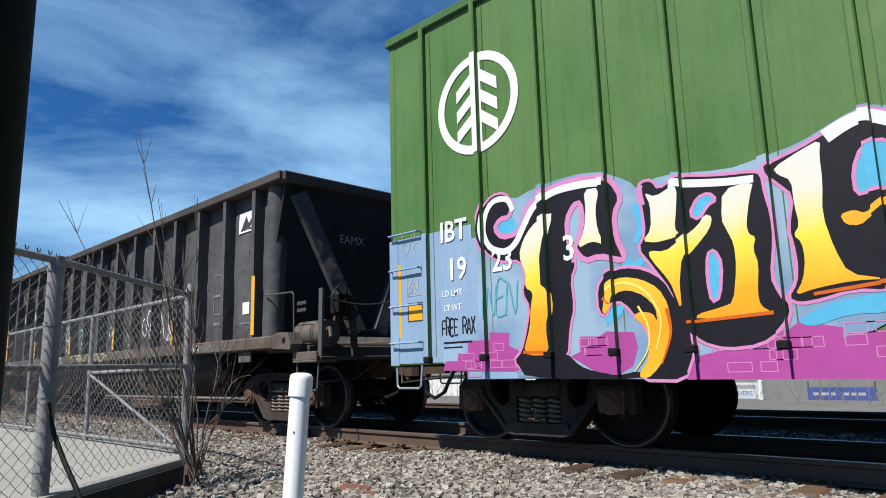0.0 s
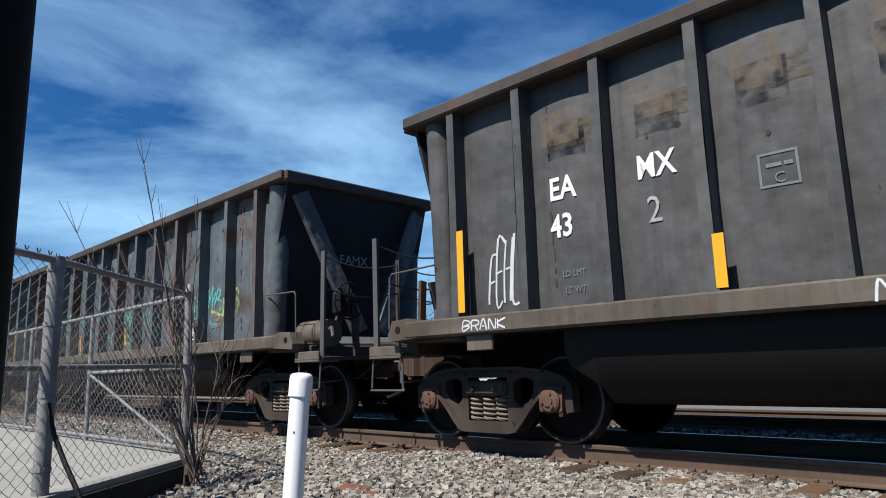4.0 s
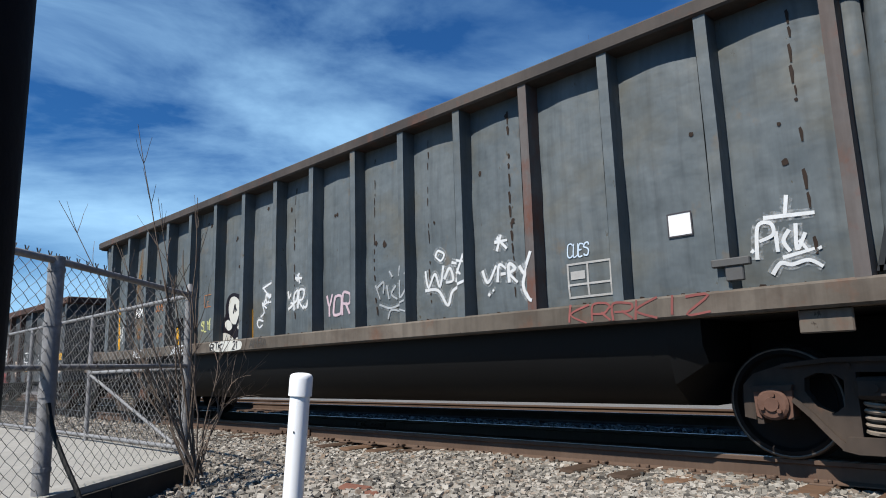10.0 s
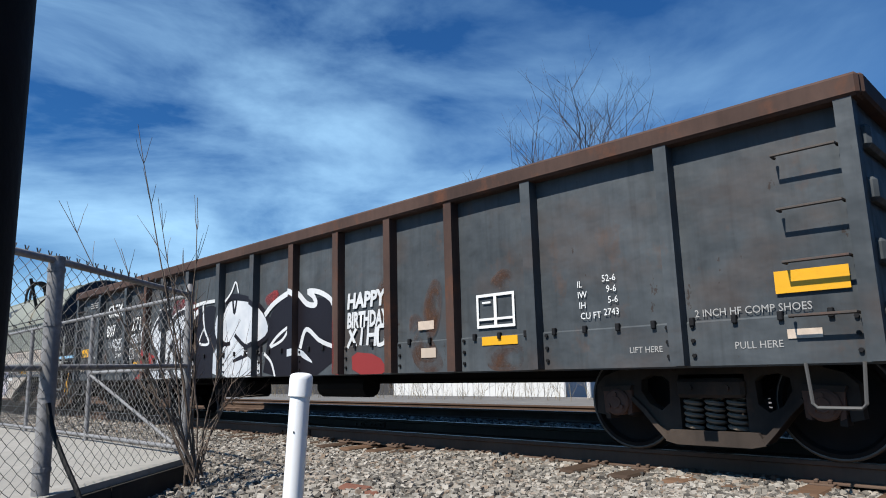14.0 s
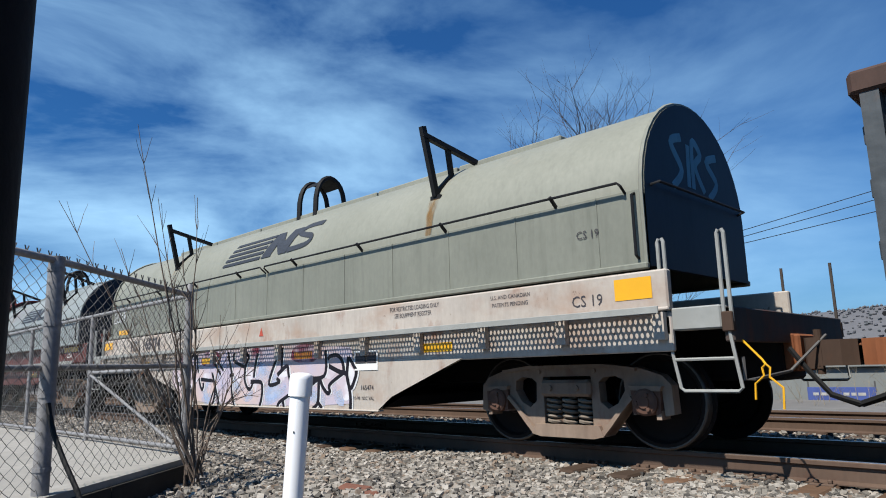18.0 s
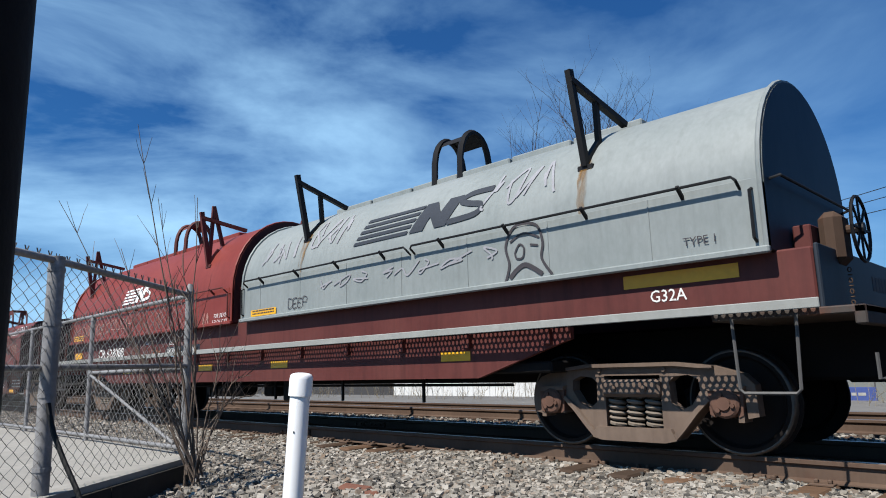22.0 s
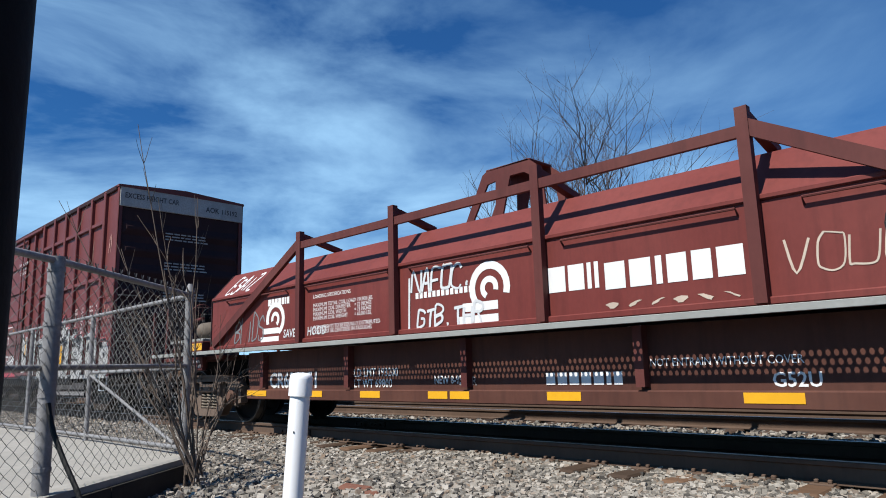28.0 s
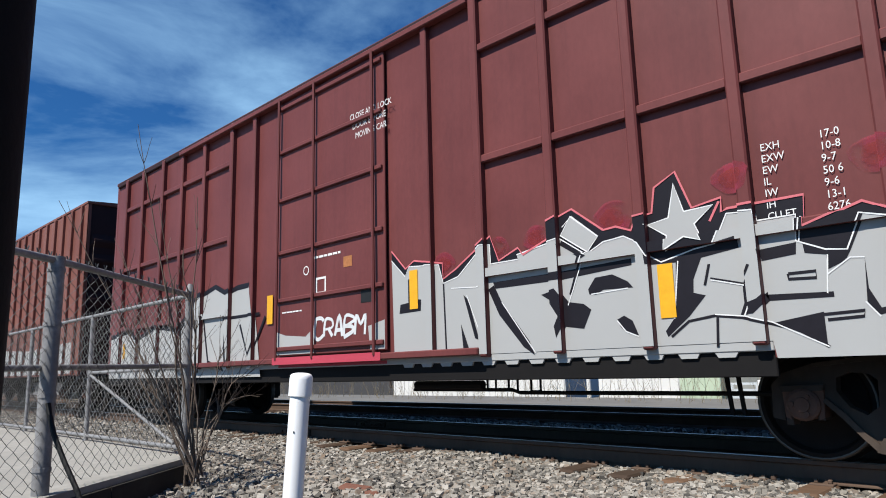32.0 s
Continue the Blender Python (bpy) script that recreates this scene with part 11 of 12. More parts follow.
wheel_mark(-3.85, 1.62, 0.85, False)
wheel_mark(0.42, 1.66, 0.95, True)
blocks(shield, -4.06, 1.83, 0.10, (0.075, 0.075, 0.075, 0.075, 0.075, 0.03, 0.06), 0.02, m_white, TY)
blocks(shield, -0.74, 1.64, 0.07, (0.05,) * 13, 0.022, m_white, TY)
for k, body in enumerate(("LOADING SPECIFICATIONS", "", "MAXIMUM TOTAL COIL LOAD", "MAXIMUM COIL DIAMETER", "MAXIMUM COIL WIDTH", "MAXIMUM COIL WEIGHT", "", "COIL WEIGHTS TO BE EQUALLY DISTRIBUTED", "COILS MUST BE CENTERED IN TROUGHS")):
    if body:
        shield_paint(letters(body, 0.074, -2.86, 1.84 - 0.062 * k, 0, 0.95), m_white, "lettering")
for k, body in enumerate(("= 194,000 LBS.", "= 72 INCHES", "= 72 INCHES", "= 60,000 LBS.")):
    shield_paint(letters(body, 0.074, -1.92, 1.716 - 0.062 * k, 0, 0.85), m_white, "lettering")
bm = bmesh.new()
tag_word(bm, "NAFOC.", -0.80, 1.70, 1.0, 0.26, 0.034, 0, 211)
tag_word(bm, "GTB.THR", -0.72, 1.29, 1.05, 0.20, 0.034, 0, 212)
ribbon(bm, [(-0.86, 1.28), (-0.84, 1.9)], 0.03, 0)
shield_paint(bm, m_white_spray, "graffiti", "white tag over the emblem", 0.004)
for body, x in (("SAVE", -3.62), ("HOOD", -3.0)):
    shield_paint(letters(body, 0.17, x, 1.33, 0, 0.85, 0.1, 0.002), m_white_spray, "graffiti", "", 0.004)
bm = bmesh.new()
tag_word(bm, "BLIDS", -5.06, 1.32, 0.9, 0.36, 0.03, 0, 213)
shield_paint(bm, m_ghost, "graffiti", "faded pale tag")
bm = bmesh.new()
tag_word(bm, "VOUL", 3.4, 1.46, 0.9, 0.26, 0.018, 0, 214)
for k in range(6):
    fill(bm, [(1.9 + 0.22 * k + 0.06 * math.cos(t) * (1 + 0.4 * math.sin(3 * t + k)), 1.34 + 0.03 * math.sin(t + k)) for t in (2 * math.pi * q / 9 for q in range(9))], 0)
shield_paint(bm, m_peel, "peeled_paint", "pale peeled paint")
bm = bmesh.new()
tag_word(bm, "*HATE", 4.90, 1.66, 0.65, 0.2, 0.014, 0, 215)
shield_paint(bm, m_peel, "chalk_scrawl")
bm = bmesh.new()
fill(bm, smooth_path([(4.12, 1.62), (4.15, 1.86), (4.5, 1.88), (4.82, 1.82), (4.7, 1.6), (4.4, 1.66)], 4, True), 0)
shield_paint(bm, m_patch, "dark_patch", "dark painted-out patch")
for x, z, w, h, sd in ((4.30, 2.18, 1.0, 0.24, 216), (-5.50, 2.16, 0.8, 0.26, 217)):
    bm = bmesh.new()
    tag_word(bm, "VEOB" if x > 0 else "ESAIZ", x, z, w, h, 0.035, 0, sd, 0.3)
    for v in bm.verts:
        v.co.y = -1.42 + (v.co.z - 2.10) * (0.40 / 0.45) - 0.006
    part("graffiti", bm, m_white_spray, shield, "white tag on the sloping hood")
for s in (-1,):
    for u0, u1 in ((-5.3, -3.5), (-3.0, -1.2), (-0.8, 1.0), (1.4, 3.1), (3.6, 5.4)):
        bm = bmesh.new()
        tube(bm, [(u0, s * 1.41, 1.96), (u0, s * 1.47, 2.02), (u1, s * 1.47, 2.02), (u1, s * 1.41, 1.96)], 0.012, 6)
        part("side_rail", bm, m_red_dk, s_hood)
bm = bmesh.new()
box(bm, -5.86, 5.90, -1.446, -1.41, 2.06, 2.11, 0.01)
part("hood_ledge", fix(bm), m_shield, s_hood)
bm = bmesh.new()
box(bm, -5.86, 5.90, -1.46, -1.40, 1.225, 1.29, 0.01)
part("hood_foot", fix(bm), m_shield, s_hood)
# lifting handle on the ridge
bm = bmesh.new()
for yy in (-0.42, 0.02):
    plate(bm, [(-0.86, 2.60), (-0.48, 3.30), (-0.40, 3.34), (0.26, 3.36), (0.46, 3.20), (0.52, 2.62), (0.42, 2.62), (0.36, 3.10), (0.20, 3.20), (-0.02, 3.20), (-0.18, 2.66), (-0.28, 2.66), (-0.26, 3.18), (-0.40, 3.16), (-0.74, 2.60)], [], yy, yy + 0.03)
part("lifting_handle", fix(bm), m_red_dk, s_hood, "angular lifting handle plates")
bm = bmesh.new()
box(bm, -0.42, 0.30, -0.42, 0.05, 3.33, 3.36, 0.006)
part("handle_cap", fix(bm), m_red_dk, s_hood)
GYS = -1.2035
write(shield, "CR631251", 0.31, -4.34, 0.60, m_white_worn, GYS, 0.98, 0.010)
write(shield, "LD LMT 193200", 0.15, -2.22, 0.74, m_white_worn, GYS, 0.9, 0.002)
write(shield, "LT WT 69800", 0.15, -2.22, 0.60, m_white_worn, GYS, 0.9, 0.002)
write(shield, "NEW 8-93", 0.13, -0.68, 0.64, m_white_worn, GYS, 0.8, 0.002)
blocks(shield, 0.95, 0.62, 0.12, (0.11, 0.11, 0.11, 0.11, 0.11, 0.05, 0.09), 0.03, m_white, GYS)
write(shield, "DO NOT ENTRAIN WITHOUT COVER", 0.10, 1.95, 0.78, m_white, GYS, 0.85)
write(shield, "G52U", 0.16, 3.15, 0.60, m_white, GYS, 0.95, 0.003)
write(shield, "G85R", 0.14, -0.3, 0.62, m_white_dim, GYS, 0.9)
bm = bmesh.new()
for k, x in enumerate((4.4, 4.9)):
    for j in range(3):
        bars(bm, x, 0.62 + 0.09 * j, 0.42, 0.045, 1, GYS, 230 + 5 * k + j)
part("small_print", bm, m_white_dim, shield)
for x0, x1 in ((-4.90, -4.32), (-3.32, -2.85), (-2.0, -1.6), (-0.72, -0.4), (-0.36, -0.06), (1.0, 1.4), (2.94, 3.40), (4.47, 4.92)):
    yellow(shield, x0, x1, 0.47, 0.555, -1.2745)
for body, x, z in (("LIFT HERE", -6.80, 1.04), ("JACK HERE", -6.80, 0.95)):
    write(shield, body, 0.072, x, z, m_white, -1.304, 0.9)

# -- tall boxcar --
m_rose_mist = plain("rose_mist_spray", (0.30, 0.035, 0.06), 0.6, 0, 0.3, 4)
rn, rl = m_rose_mist.node_tree.nodes, m_rose_mist.node_tree.links
rl.new(scaled(rn, rl, ramp_of(rn, rl, noise_of(rn, rl, 6, 4), 0.40, 0.65), 0.8), rn["Principled BSDF"].inputs["Alpha"])
AY = -1.5335
A_SPOT_V = [(rx - 0.055, rx + 0.055, 0.9, 5.0) for rx in A_RIBS + (-2.0, 1.95)]
A_GIRT = [(b + 0.05, a - 0.05, 1.755, 1.845) for a, b in list(zip(A_RIBS[:5], A_RIBS[1:6])) + list(zip(A_RIBS[6:], A_RIBS[7:]))]


def tall_paint(bm, mat, dy=0.0, name="graffiti", label="", raised=True):
    top = max(v.co.y for v in bm.verts)
    for v in bm.verts:
        v.co.y += AY - dy - top
    if raised:
        me = bpy.data.meshes.new("flat")
        bm.to_mesh(me)
        gm = bmesh.new()
        gm.from_mesh(me)
        strips(gm, A_GIRT, -1.5835 - dy)
        bpy.data.meshes.remove(me)
        strips(bm, A_SPOT_V, -1.6035 - dy)
        only = bpy.data.meshes.new("girt_paint")
        bmesh.ops.delete(gm, geom=[f for f in gm.faces if f.calc_center_median().y > -1.57 - dy], context="FACES")
        gm.to_mesh(only)
        bm.from_mesh(only)
        bpy.data.meshes.remove(only)
        gm.free()
    return part(name, bm, mat, tall, label)


T_OUT = [(1.26, 2.25), (1.51, 2.0), (1.66, 2.08), (2.13, 1.99), (2.14, 1.81), (2.34, 1.9), (2.85, 2.19), (2.96, 1.91), (3.22, 2.01), (3.28, 1.93), (3.58, 2.04), (3.62, 2.21), (3.89, 2.29), (4.22, 2.03), (4.35, 2.04), (4.5, 1.98), (4.55, 2.09), (4.71, 2.1), (4.75, 2.32), (4.95, 2.42), (5.07, 2.08), (5.32, 2.12), (5.31, 2.0), (5.36, 2.02), (5.93, 2.02), (5.91, 1.78), (6.3, 1.9), (6.52, 1.78), (6.85, 1.94)]
T_TOP = [(1.26, 2.13), (1.5, 1.91), (1.57, 2.02), (2.07, 1.98), (2.14, 1.76), (2.37, 1.81), (2.74, 2.1), (2.84, 2.1), (2.85, 1.89), (3.21, 1.89), (3.2, 1.94), (3.59, 2.0), (3.74, 2.02), (4.02, 1.83), (4.21, 1.92), (4.42, 1.94), (4.58, 1.85), (4.65, 1.73), (4.76, 1.66), (5.06, 1.73), (5.23, 1.75), (5.35, 1.98), (5.57, 1.96), (5.58, 1.88), (5.86, 1.88), (5.84, 1.68), (6.03, 1.59), (6.17, 1.57), (6.28, 1.81), (6.52, 1.74), (6.59, 1.77), (6.84, 1.82)]
T_TAIL = [(7.17, 2.05), (7.32, 1.66), (7.52, 1.61), (7.81, 1.62), (7.98, 1.41), (7.96, 1.0), (7.92, 0.82)]
T_LEFT = [(-4.06, 0.8), (-4.06, 2.09), (-3.55, 2.19), (-3.26, 2.25), (-2.87, 2.1), (-2.51, 2.16), (-2.05, 2.17), (-1.88, 1.35), (-1.77, 0.77)]
STAR = [(4.93, 2.32), (5.0, 2.06), (5.25, 2.07), (5.08, 1.94), (5.14, 1.79), (5.0, 1.84), (4.81, 1.75), (4.83, 1.88), (4.66, 2.0), (4.86, 2.03)]
DIAMOND = [(3.87, 2.22), (4.16, 1.98), (4.04, 1.85), (3.75, 2.05)]
# black letter gaps; the flat strips just below the girts are painted girt shadows
T_GAPS_AND_SHADE = []
T_GAPS_AND_SHADE += [[(2.44, 1.6), (2.51, 1.54), (2.65, 1.1), (2.59, 1.12)], [(2.39, 1.29), (2.52, 0.96), (2.42, 0.95)], [(2.8, 1.62), (2.88, 1.66), (2.98, 1.47), (3.31, 1.06), (3.37, 0.92), (3.24, 1.0), (2.94, 1.34)], [(3.48, 1.5), (3.68, 1.54), (3.8, 1.4), (3.96, 1.37), (4.04, 1.31), (3.95, 1.14), (3.75, 1.17), (3.68, 1.07), (3.66, 1.18), (3.71, 1.27), (3.61, 1.42)], [(4.02, 1.5), (4.1, 1.6), (4.28, 1.61), (4.43, 1.53), (4.48, 1.47), (4.18, 1.48), (4.1, 1.44), (4.03, 1.45)], [(4.3, 1.2), (4.37, 1.23), (4.45, 1.18), (4.5, 1.05), (4.41, 1.07), (4.33, 1.13)]]
T_GAPS_AND_SHADE += [[(2.87, 1.69), (3.69, 1.7), (4.48, 1.73), (4.48, 1.67), (3.72, 1.62), (2.9, 1.62)], [(4.63, 1.75), (5.06, 1.77), (5.1, 1.73), (5.41, 1.78), (5.42, 1.69), (5.11, 1.65), (5.03, 1.48), (5.02, 1.37), (5.12, 1.34), (4.97, 1.18), (4.77, 1.02), (4.75, 1.07), (4.85, 1.19), (4.89, 1.64), (4.64, 1.65)], [(5.43, 1.24), (5.53, 1.27), (5.6, 1.32), (5.61, 1.25), (5.5, 1.16), (5.4, 1.16)], [(5.6, 1.08), (5.97, 1.14), (5.97, 0.89), (5.8, 1.0)], [(5.57, 1.65), (5.84, 1.67), (5.83, 1.58), (5.58, 1.56)], [(5.87, 1.79), (6.31, 1.81), (6.19, 1.56), (6.15, 1.49), (6.03, 1.44), (6.03, 1.55), (5.89, 1.58)]]
T_GAPS_AND_SHADE += [[(6.27, 1.5), (6.27, 1.28), (6.33, 1.14), (6.43, 1.16), (6.75, 1.15), (6.75, 1.12), (6.43, 1.12), (6.31, 1.09), (6.25, 1.19)], [(6.58, 1.38), (6.72, 1.65), (6.77, 1.56), (6.78, 1.48)], [(6.35, 0.97), (6.6, 0.96), (6.58, 0.9), (6.36, 0.9)], [(6.01, 1.28), (6.05, 1.28), (6.05, 1.24), (5.61, 1.25), (5.58, 1.3)], [(3.76, 2.02), (4.04, 1.81), (3.99, 1.79), (3.73, 1.96)], [(1.55, 1.87), (1.71, 1.86), (1.7, 1.62), (1.77, 1.61), (1.76, 1.48), (1.39, 1.47), (1.41, 1.58), (1.55, 1.59)], [(7.25, 1.39), (7.35, 1.3), (7.45, 1.18), (7.38, 1.13), (7.28, 1.25)]]
T_GAPS_AND_SHADE += [[(7.37, 1.64), (7.58, 1.67), (7.61, 1.56), (7.5, 1.46), (7.4, 1.52)], [(7.66, 1.36), (7.76, 1.38), (7.79, 1.27), (7.69, 1.24)]]
T_LINES = []
T_LINES += [[(2.14, 1.79), (2.16, 0.95)], [(3.96, 1.82), (3.82, 1.47)], [(5.17, 1.59), (5.12, 1.42)], [(5.17, 1.47), (5.43, 1.4), (5.5, 1.54)], [(5.43, 1.4), (5.43, 1.25), (5.39, 1.15)], [(4.8, 1.02), (4.96, 1.14), (5.18, 1.17), (5.39, 1.14), (5.6, 1.08), (5.81, 1.01), (5.98, 0.89)], [(5.2, 1.16), (5.18, 0.92)], [(5.97, 1.12), (6.23, 1.13), (6.22, 1.09), (5.99, 1.08)], [(5.76, 1.44), (5.95, 1.44), (5.95, 1.39), (5.76, 1.4), (5.76, 1.44)]]
T_HI = []
T_HI += [[(2.26, 1.69), (2.72, 1.66)], [(2.49, 1.59), (2.68, 1.13)], [(2.98, 1.47), (3.38, 0.94)], [(3.99, 1.82), (3.86, 1.52), (3.79, 1.37)], [(4.05, 1.45), (4.43, 1.47)], [(4.3, 1.19), (4.38, 1.09), (4.5, 1.04)], [(4.91, 1.65), (4.84, 1.17)], [(5.17, 1.46), (5.43, 1.39)], [(5.45, 1.24), (5.41, 1.15)], [(5.18, 1.18), (5.41, 1.15), (5.61, 1.09), (5.98, 0.89)], [(6.04, 1.55), (6.01, 1.27)], [(5.89, 1.86), (5.86, 1.67)], [(6.27, 1.5), (6.18, 1.51), (6.03, 1.41)], [(6.58, 1.37), (6.78, 1.48)], [(6.24, 1.19), (6.32, 1.08)], [(6.53, 1.75), (6.47, 1.19)], [(3.77, 2.13), (3.88, 2.22), (4.15, 1.99), (4.04, 1.85)]]
L_LINES = [[(-3.68, 1.82), (-3.46, 1.04), (-2.92, 0.89)], [(-2.88, 1.76), (-2.74, 0.93)], [(-2.41, 1.59), (-2.12, 1.01), (-1.65, 1.67)], [(-2.98, 1.72), (-1.82, 1.72)], [(-3.97, 1.45), (-3.82, 0.86)]]
T_FOOT = [(5.62, 0.82), (5.60, 0.95), (1.29, 0.95)]
T_WEST = [(-7.9, 1.62), (-7.0, 1.70), (-6.4, 1.55), (-5.6, 1.72), (-4.6, 1.60), (-4.10, 1.9)] + T_LEFT[1:]
for cx, cz, r in ((2.15, 1.98, 0.17), (2.95, 2.05, 0.15), (3.45, 2.08, 0.16), (4.32, 2.13, 0.20), (5.42, 2.26, 0.16), (6.42, 2.22, 0.17), (7.6, 1.75, 0.18)):
    for k, mat in ((1.0, m_rose_mist), (0.62, m_red_spray)):
        bm = bmesh.new()
        fill(bm, [(cx + k * r * (1 + 0.15 * math.sin(3 * t + cx)) * math.cos(t), cz + 0.8 * k * r * math.sin(t)) for t in (2 * math.pi * q / 16 for q in range(16))], 0)
        tall_paint(bm, mist_of(mat, 5, 0.9), -0.003 + 0.001 * (k < 1), "graffiti_glow", "rose sprayed glow")
bm = bmesh.new()
fill(bm, T_OUT + [(x, z + 0.07) for x, z in T_TAIL] + T_FOOT, 0)
tall_paint(bm, m_spray_black, -0.001, "graffiti_outline", "black ground behind the letters")
bm = bmesh.new()
fill(bm, T_TOP + T_TAIL + T_FOOT, 0)
tall_paint(bm, m_silver, 0.0, "graffiti", "flat silver-grey block letters")
bm = bmesh.new()
fill(bm, [(-7.9, 0.80)] + T_WEST, 0)
tall_paint(bm, m_silver, 0.0, "graffiti", "flat silver-grey block letters")
bm = bmesh.new()
ribbon(bm, [(x, z + 0.03) for x, z in T_WEST[:-2]], 0.085, 0)
tall_paint(bm, m_spray_black, 0.002, "graffiti_outline", "black letter outline")
m_coral = plain("coral_spray", (0.62, 0.16, 0.18), 0.6, 0, 0.3, 6)
bm = bmesh.new()
ribbon(bm, T_OUT + [(x, z + 0.075) for x, z in T_TAIL[:-2]], 0.02, 0)
ribbon(bm, [(STAR[2][0] + 0.05, STAR[2][1] + 0.02), (STAR[2][0] - 0.04, STAR[2][1] - 0.13)], 0.02, 0)
tall_paint(bm, m_coral, 0.004, "graffiti_outline", "coral outer line")
for p in T_GAPS_AND_SHADE:
    bm = bmesh.new()
    fill(bm, p, 0)
    tall_paint(bm, m_spray_black, 0.002, "graffiti_gap", "black of the letter gaps and painted girt shadows")
for runs, w, mat, d in ((T_LINES, 0.022, m_spray_black, 0.003), (L_LINES, 0.05, m_spray_black, 0.003), (T_HI, 0.010, m_silver_hi, 0.004), ([T_TOP], 0.012, m_silver_hi, 0.003)):
    for p in runs:
        bm = bmesh.new()
        ribbon(bm, p, w, 0)
        tall_paint(bm, mat, d, "graffiti_line")
for p, word in ((DIAMOND, "silver diamond"), (STAR, "silver five-pointed star")):
    bm = bmesh.new()
    fill(bm, p, 0)
    tall_paint(bm, m_silver, 0.006, "graffiti", word)
    bm = bmesh.new()
    ribbon(bm, p, 0.014, 0, True)
    tall_paint(bm, m_silver_hi, 0.0068, "graffiti_edge")
for x0, x1, z0, z1 in ((6.86, 7.10, 1.18, 1.66), (4.72, 4.86, 1.18, 1.64), (1.58, 1.72, 1.51, 1.97), (-1.60, -1.44, 1.54, 1.97), (-7.2, -7.1, 1.2, 1.5)):
    bm = bmesh.new()
    rect(bm, x0, x1, z0, z1, 0)
    tall_paint(bm, m_yellow, 0.008, "reflector_strip", "yellow reflective strip")
for k, (a, b) in enumerate((("EXH", "17-0"), ("EXW", "10-8"), ("EW", "9-7"), ("IL", "50 6"), ("IW", "9-6"), ("IH", "13-1"), ("CU FT", "6276"))):
    tall_paint(letters(a, 0.085, 5.66, 2.42 - 0.092 * k, 0, 0.9), m_white, 0.0, "lettering", "", False)
    tall_paint(letters(b, 0.085, 6.08, 2.42 - 0.092 * k, 0, 0.9), m_white, 0.0, "lettering", "", False)
for k, (a, b) in enumerate((("EXH W", "6-2"), ("EXW H", "6-0"), ("EW H", "16-9"), ("EMPTY C.G.", "5-0"), ("FLOOR H", "3-8"))):
    tall_paint(letters(a, 0.085, 6.63, 2.42 - 0.092 * k, 0, 0.8), m_white, 0.0, "lettering", "", False)
    tall_paint(letters(b, 0.085, 7.05, 2.42 - 0.092 * k, 0, 0.8), m_white, 0.0, "lettering", "", False)
for k, body in enumerate(("CLOSE AND LOCK", "DOOR BEFORE", "MOVING CAR")):
    part("lettering", letters(body, 0.12, 0.50 + 0.06 * k, 4.14 - 0.14 * k, -1.588, 0.85), m_white, tall)
bm = bmesh.new()
rect(bm, 0.36, 0.54, 2.16, 2.30, -1.589)
part("orange_label", bm, m_orange_dim, tall)
bm = bmesh.new()
frame_box(bm, -0.26, -0.03, 1.86, 2.09, 0.03, -1.589)
ribbon(bm, [(-0.50 + 0.06 * math.cos(t), 2.22 + 0.06 * math.sin(t)) for t in (2 * math.pi * q / 12 for q in range(12))], 0.015, -1.589, True)
bars(bm, -0.3, 2.36, 0.6, 0.03, 1, -1.589, 241)
bars(bm, -1.1, 1.66, 0.5, 0.02, 1, -1.589, 242)
part("small_print", bm, m_white, tall)
bm = bmesh.new()
tag_word(bm, "CRABM", -0.28, 1.26, 1.10, 0.24, 0.05, -1.589, 243)
part("graffiti", bm, m_white_spray, tall, "white tag on the door")
bm = bmesh.new()
fill(bm, [(-1.24, 1.07), (-1.24, 1.40), (-1.0, 1.34), (-0.5, 1.30), (-0.3, 1.42), (-0.3, 1.07)], -1.589)
fill(bm, [(0.9, 1.07), (0.86, 1.36), (1.18, 1.42), (1.18, 1.07)], -1.589)
part("graffiti", bm, m_silver, tall, "silver spray across the door foot")
bm = bmesh.new()
rect(bm, 0.72, 1.0, 1.66, 1.88, -1.589)
part("dark_label", bm, m_patch, tall)
bm = bmesh.new()
rect(bm, -1.27, 1.15, 0.93, 1.03, -1.6425)
part("red_skirt", bm, m_rose, tall, "rose red sprayed door track")
bm = bmesh.new()
rect(bm, -1.27, 1.15, 0.89, 0.93, -1.5335)
part("red_skirt", bm, m_rose, tall, "rose red sprayed sill")
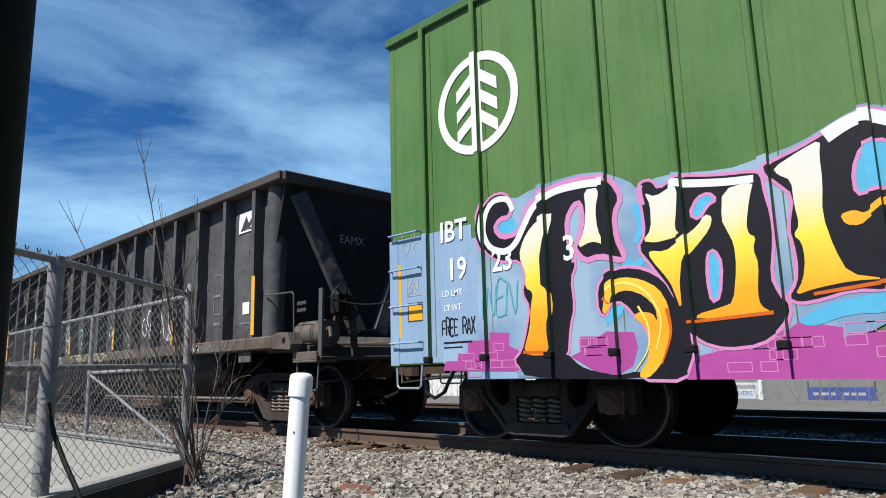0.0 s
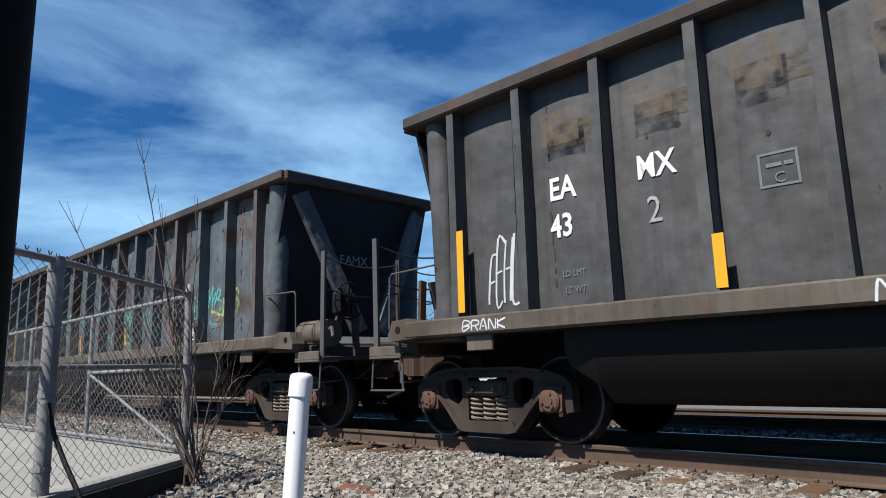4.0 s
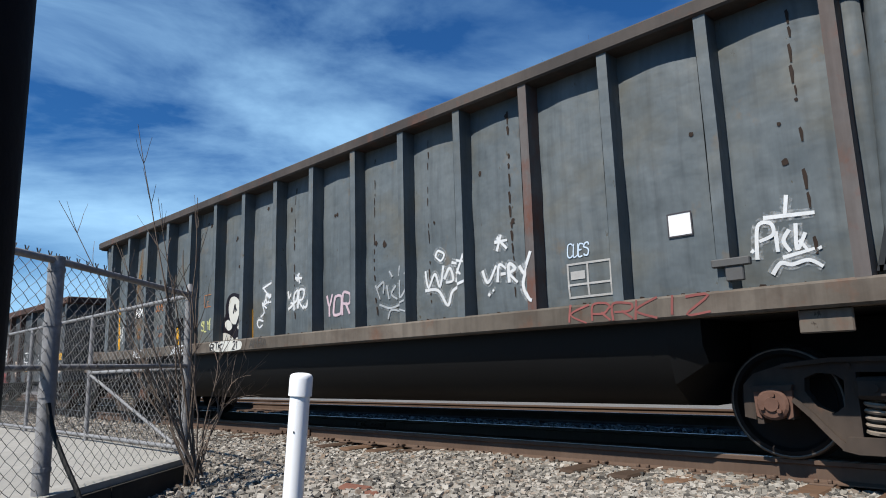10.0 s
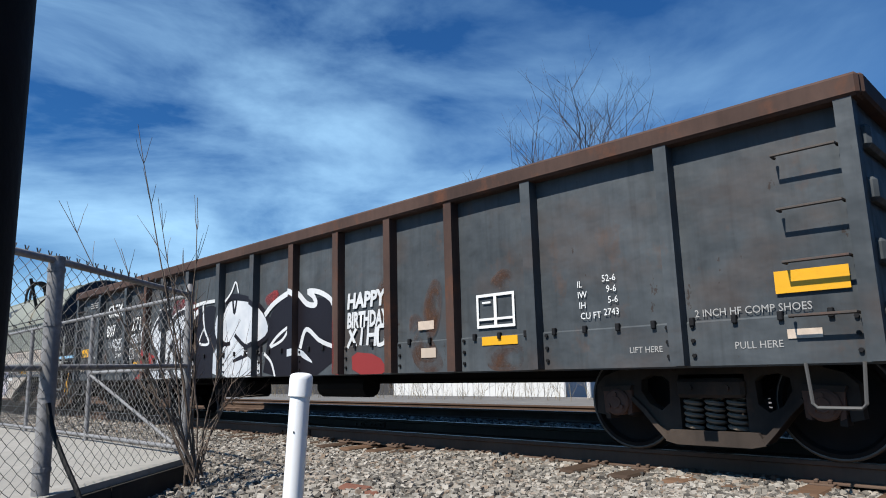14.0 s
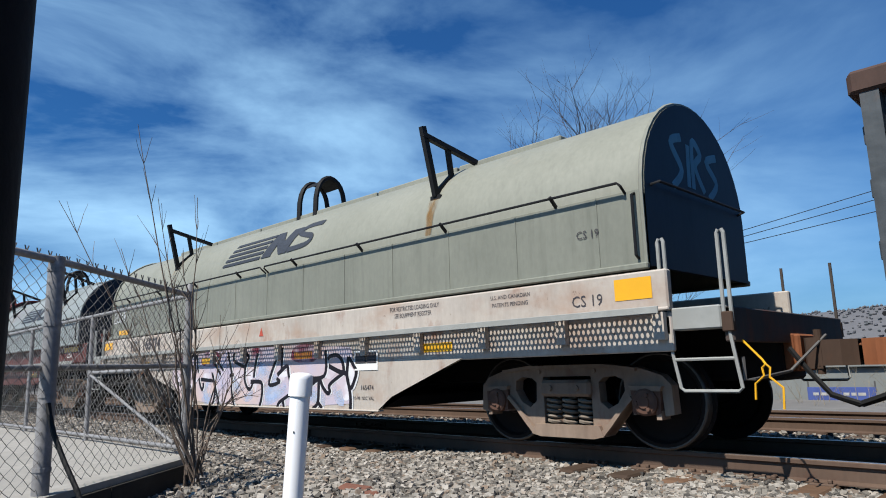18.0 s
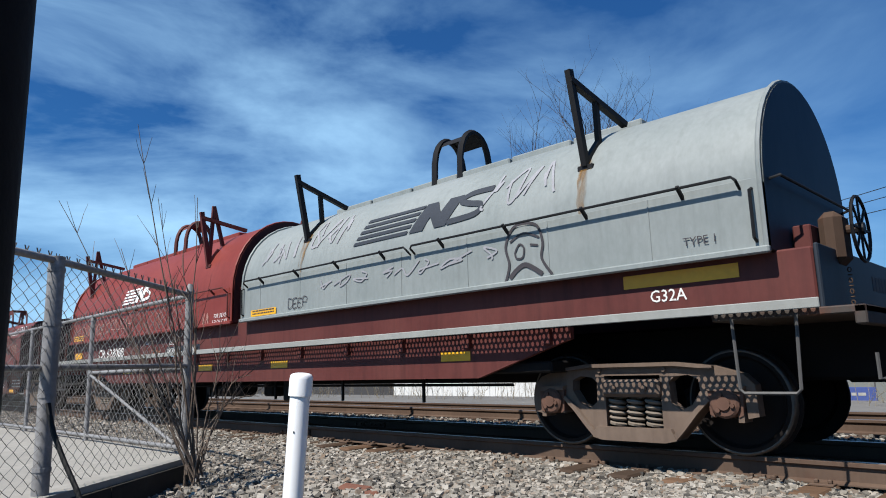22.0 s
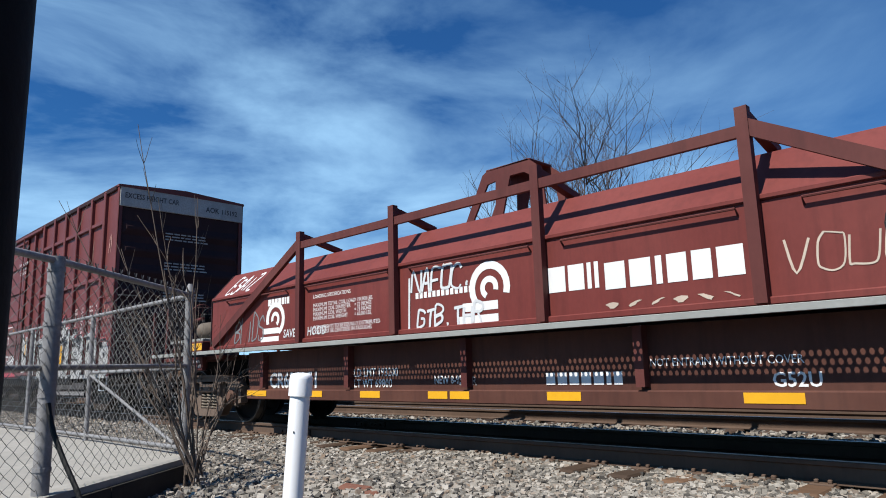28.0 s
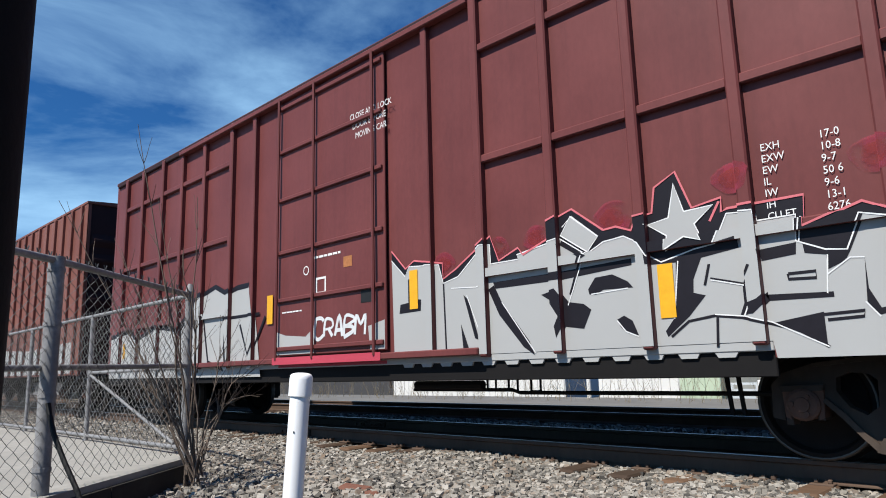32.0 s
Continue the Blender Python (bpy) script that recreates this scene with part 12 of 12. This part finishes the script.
for body, size, x, z in (("EXCESS HEIGHT CAR", 0.17, -1.40, 4.82), ("AOK", 0.19, 0.52, 4.76), ("115192", 0.17, 0.92, 4.76)):
    part("lettering", letters(body, size, x, z, 0, 0.78 if len(body) > 9 else 0.85, 0, 0.002, 8.065), m_ink, tall)
bm = bmesh.new()
for z in (2.55, 3.25, 3.95):
    for k in range(3):
        u = -0.45
        while u < 0.55:
            w = 0.08 + 0.05 * ((k + int(u * 20)) % 3)
            faces_in(bm, [(8.075, u, z + 0.07 * k), (8.075, u + w, z + 0.07 * k), (8.075, u + w, z + 0.07 * k + 0.03), (8.075, u, z + 0.07 * k + 0.03)], [(0, 1, 2, 3)])
            u += w + 0.03
part("end_print", bm, m_white_dim, tall)
brake_wheel(tall, 8.22, 0.45, 2.2, 0.27, m_red_dk)
bm = bmesh.new()
box(bm, 8.06, 8.20, 0.26, 0.64, 1.96, 2.42, 0.03)
part("brake_housing", fix(bm), m_end_shade, tall)
for z in (1.1, 1.6, 2.1, 2.6):
    grab(tall, [(8.06, -1.42, z), (8.14, -1.42, z), (8.14, -0.95, z), (8.06, -0.95, z)], 0.012, m_bar)
bm = bmesh.new()
scribble(bm, 7.55, 2.05, 0.4, 0.35, 4, 0.010, 0, 251)
scribble(bm, 7.60, 3.6, 0.2, 0.4, 2, 0.012, 0, 252)
tall_paint(bm, m_chalk, 0.0, "chalk_scrawl", "thin chalk line drawing", False)
bm = bmesh.new()
fill(bm, [(-7.7, 0.95), (-7.7, 1.6), (-5.0, 1.75), (-2.0, 1.6), (1.0, 1.72), (4.0, 1.6), (7.6, 1.7), (7.7, 0.95)], -1.5235)
strips(bm, [(-7.7 + 0.70 * i - 0.045, -7.7 + 0.70 * i + 0.045, 0.92, 5.0) for i in range(23)], -1.5935)
part("graffiti", bm, m_silver, last, "dull silver sprayed band")


# ---- what moves ----
def motions():
    for car, x in train:
        walk(car, [(t, pose(x + travelled(t), TRACK_Y, 0)) for t in [0.5 * i for i in range(65)]])
    step = 4 / 30
    times = [step * i for i in range(241)]
    turns = [math.degrees(travelled(min(t, 32.0)) / WHEEL_R) for t in times]
    for ws, x in wheelsets:
        walk(ws, [(t, pose(x, 0, WHEEL_R, 0, a, 0)) for t, a in zip(times, turns)])


motions()
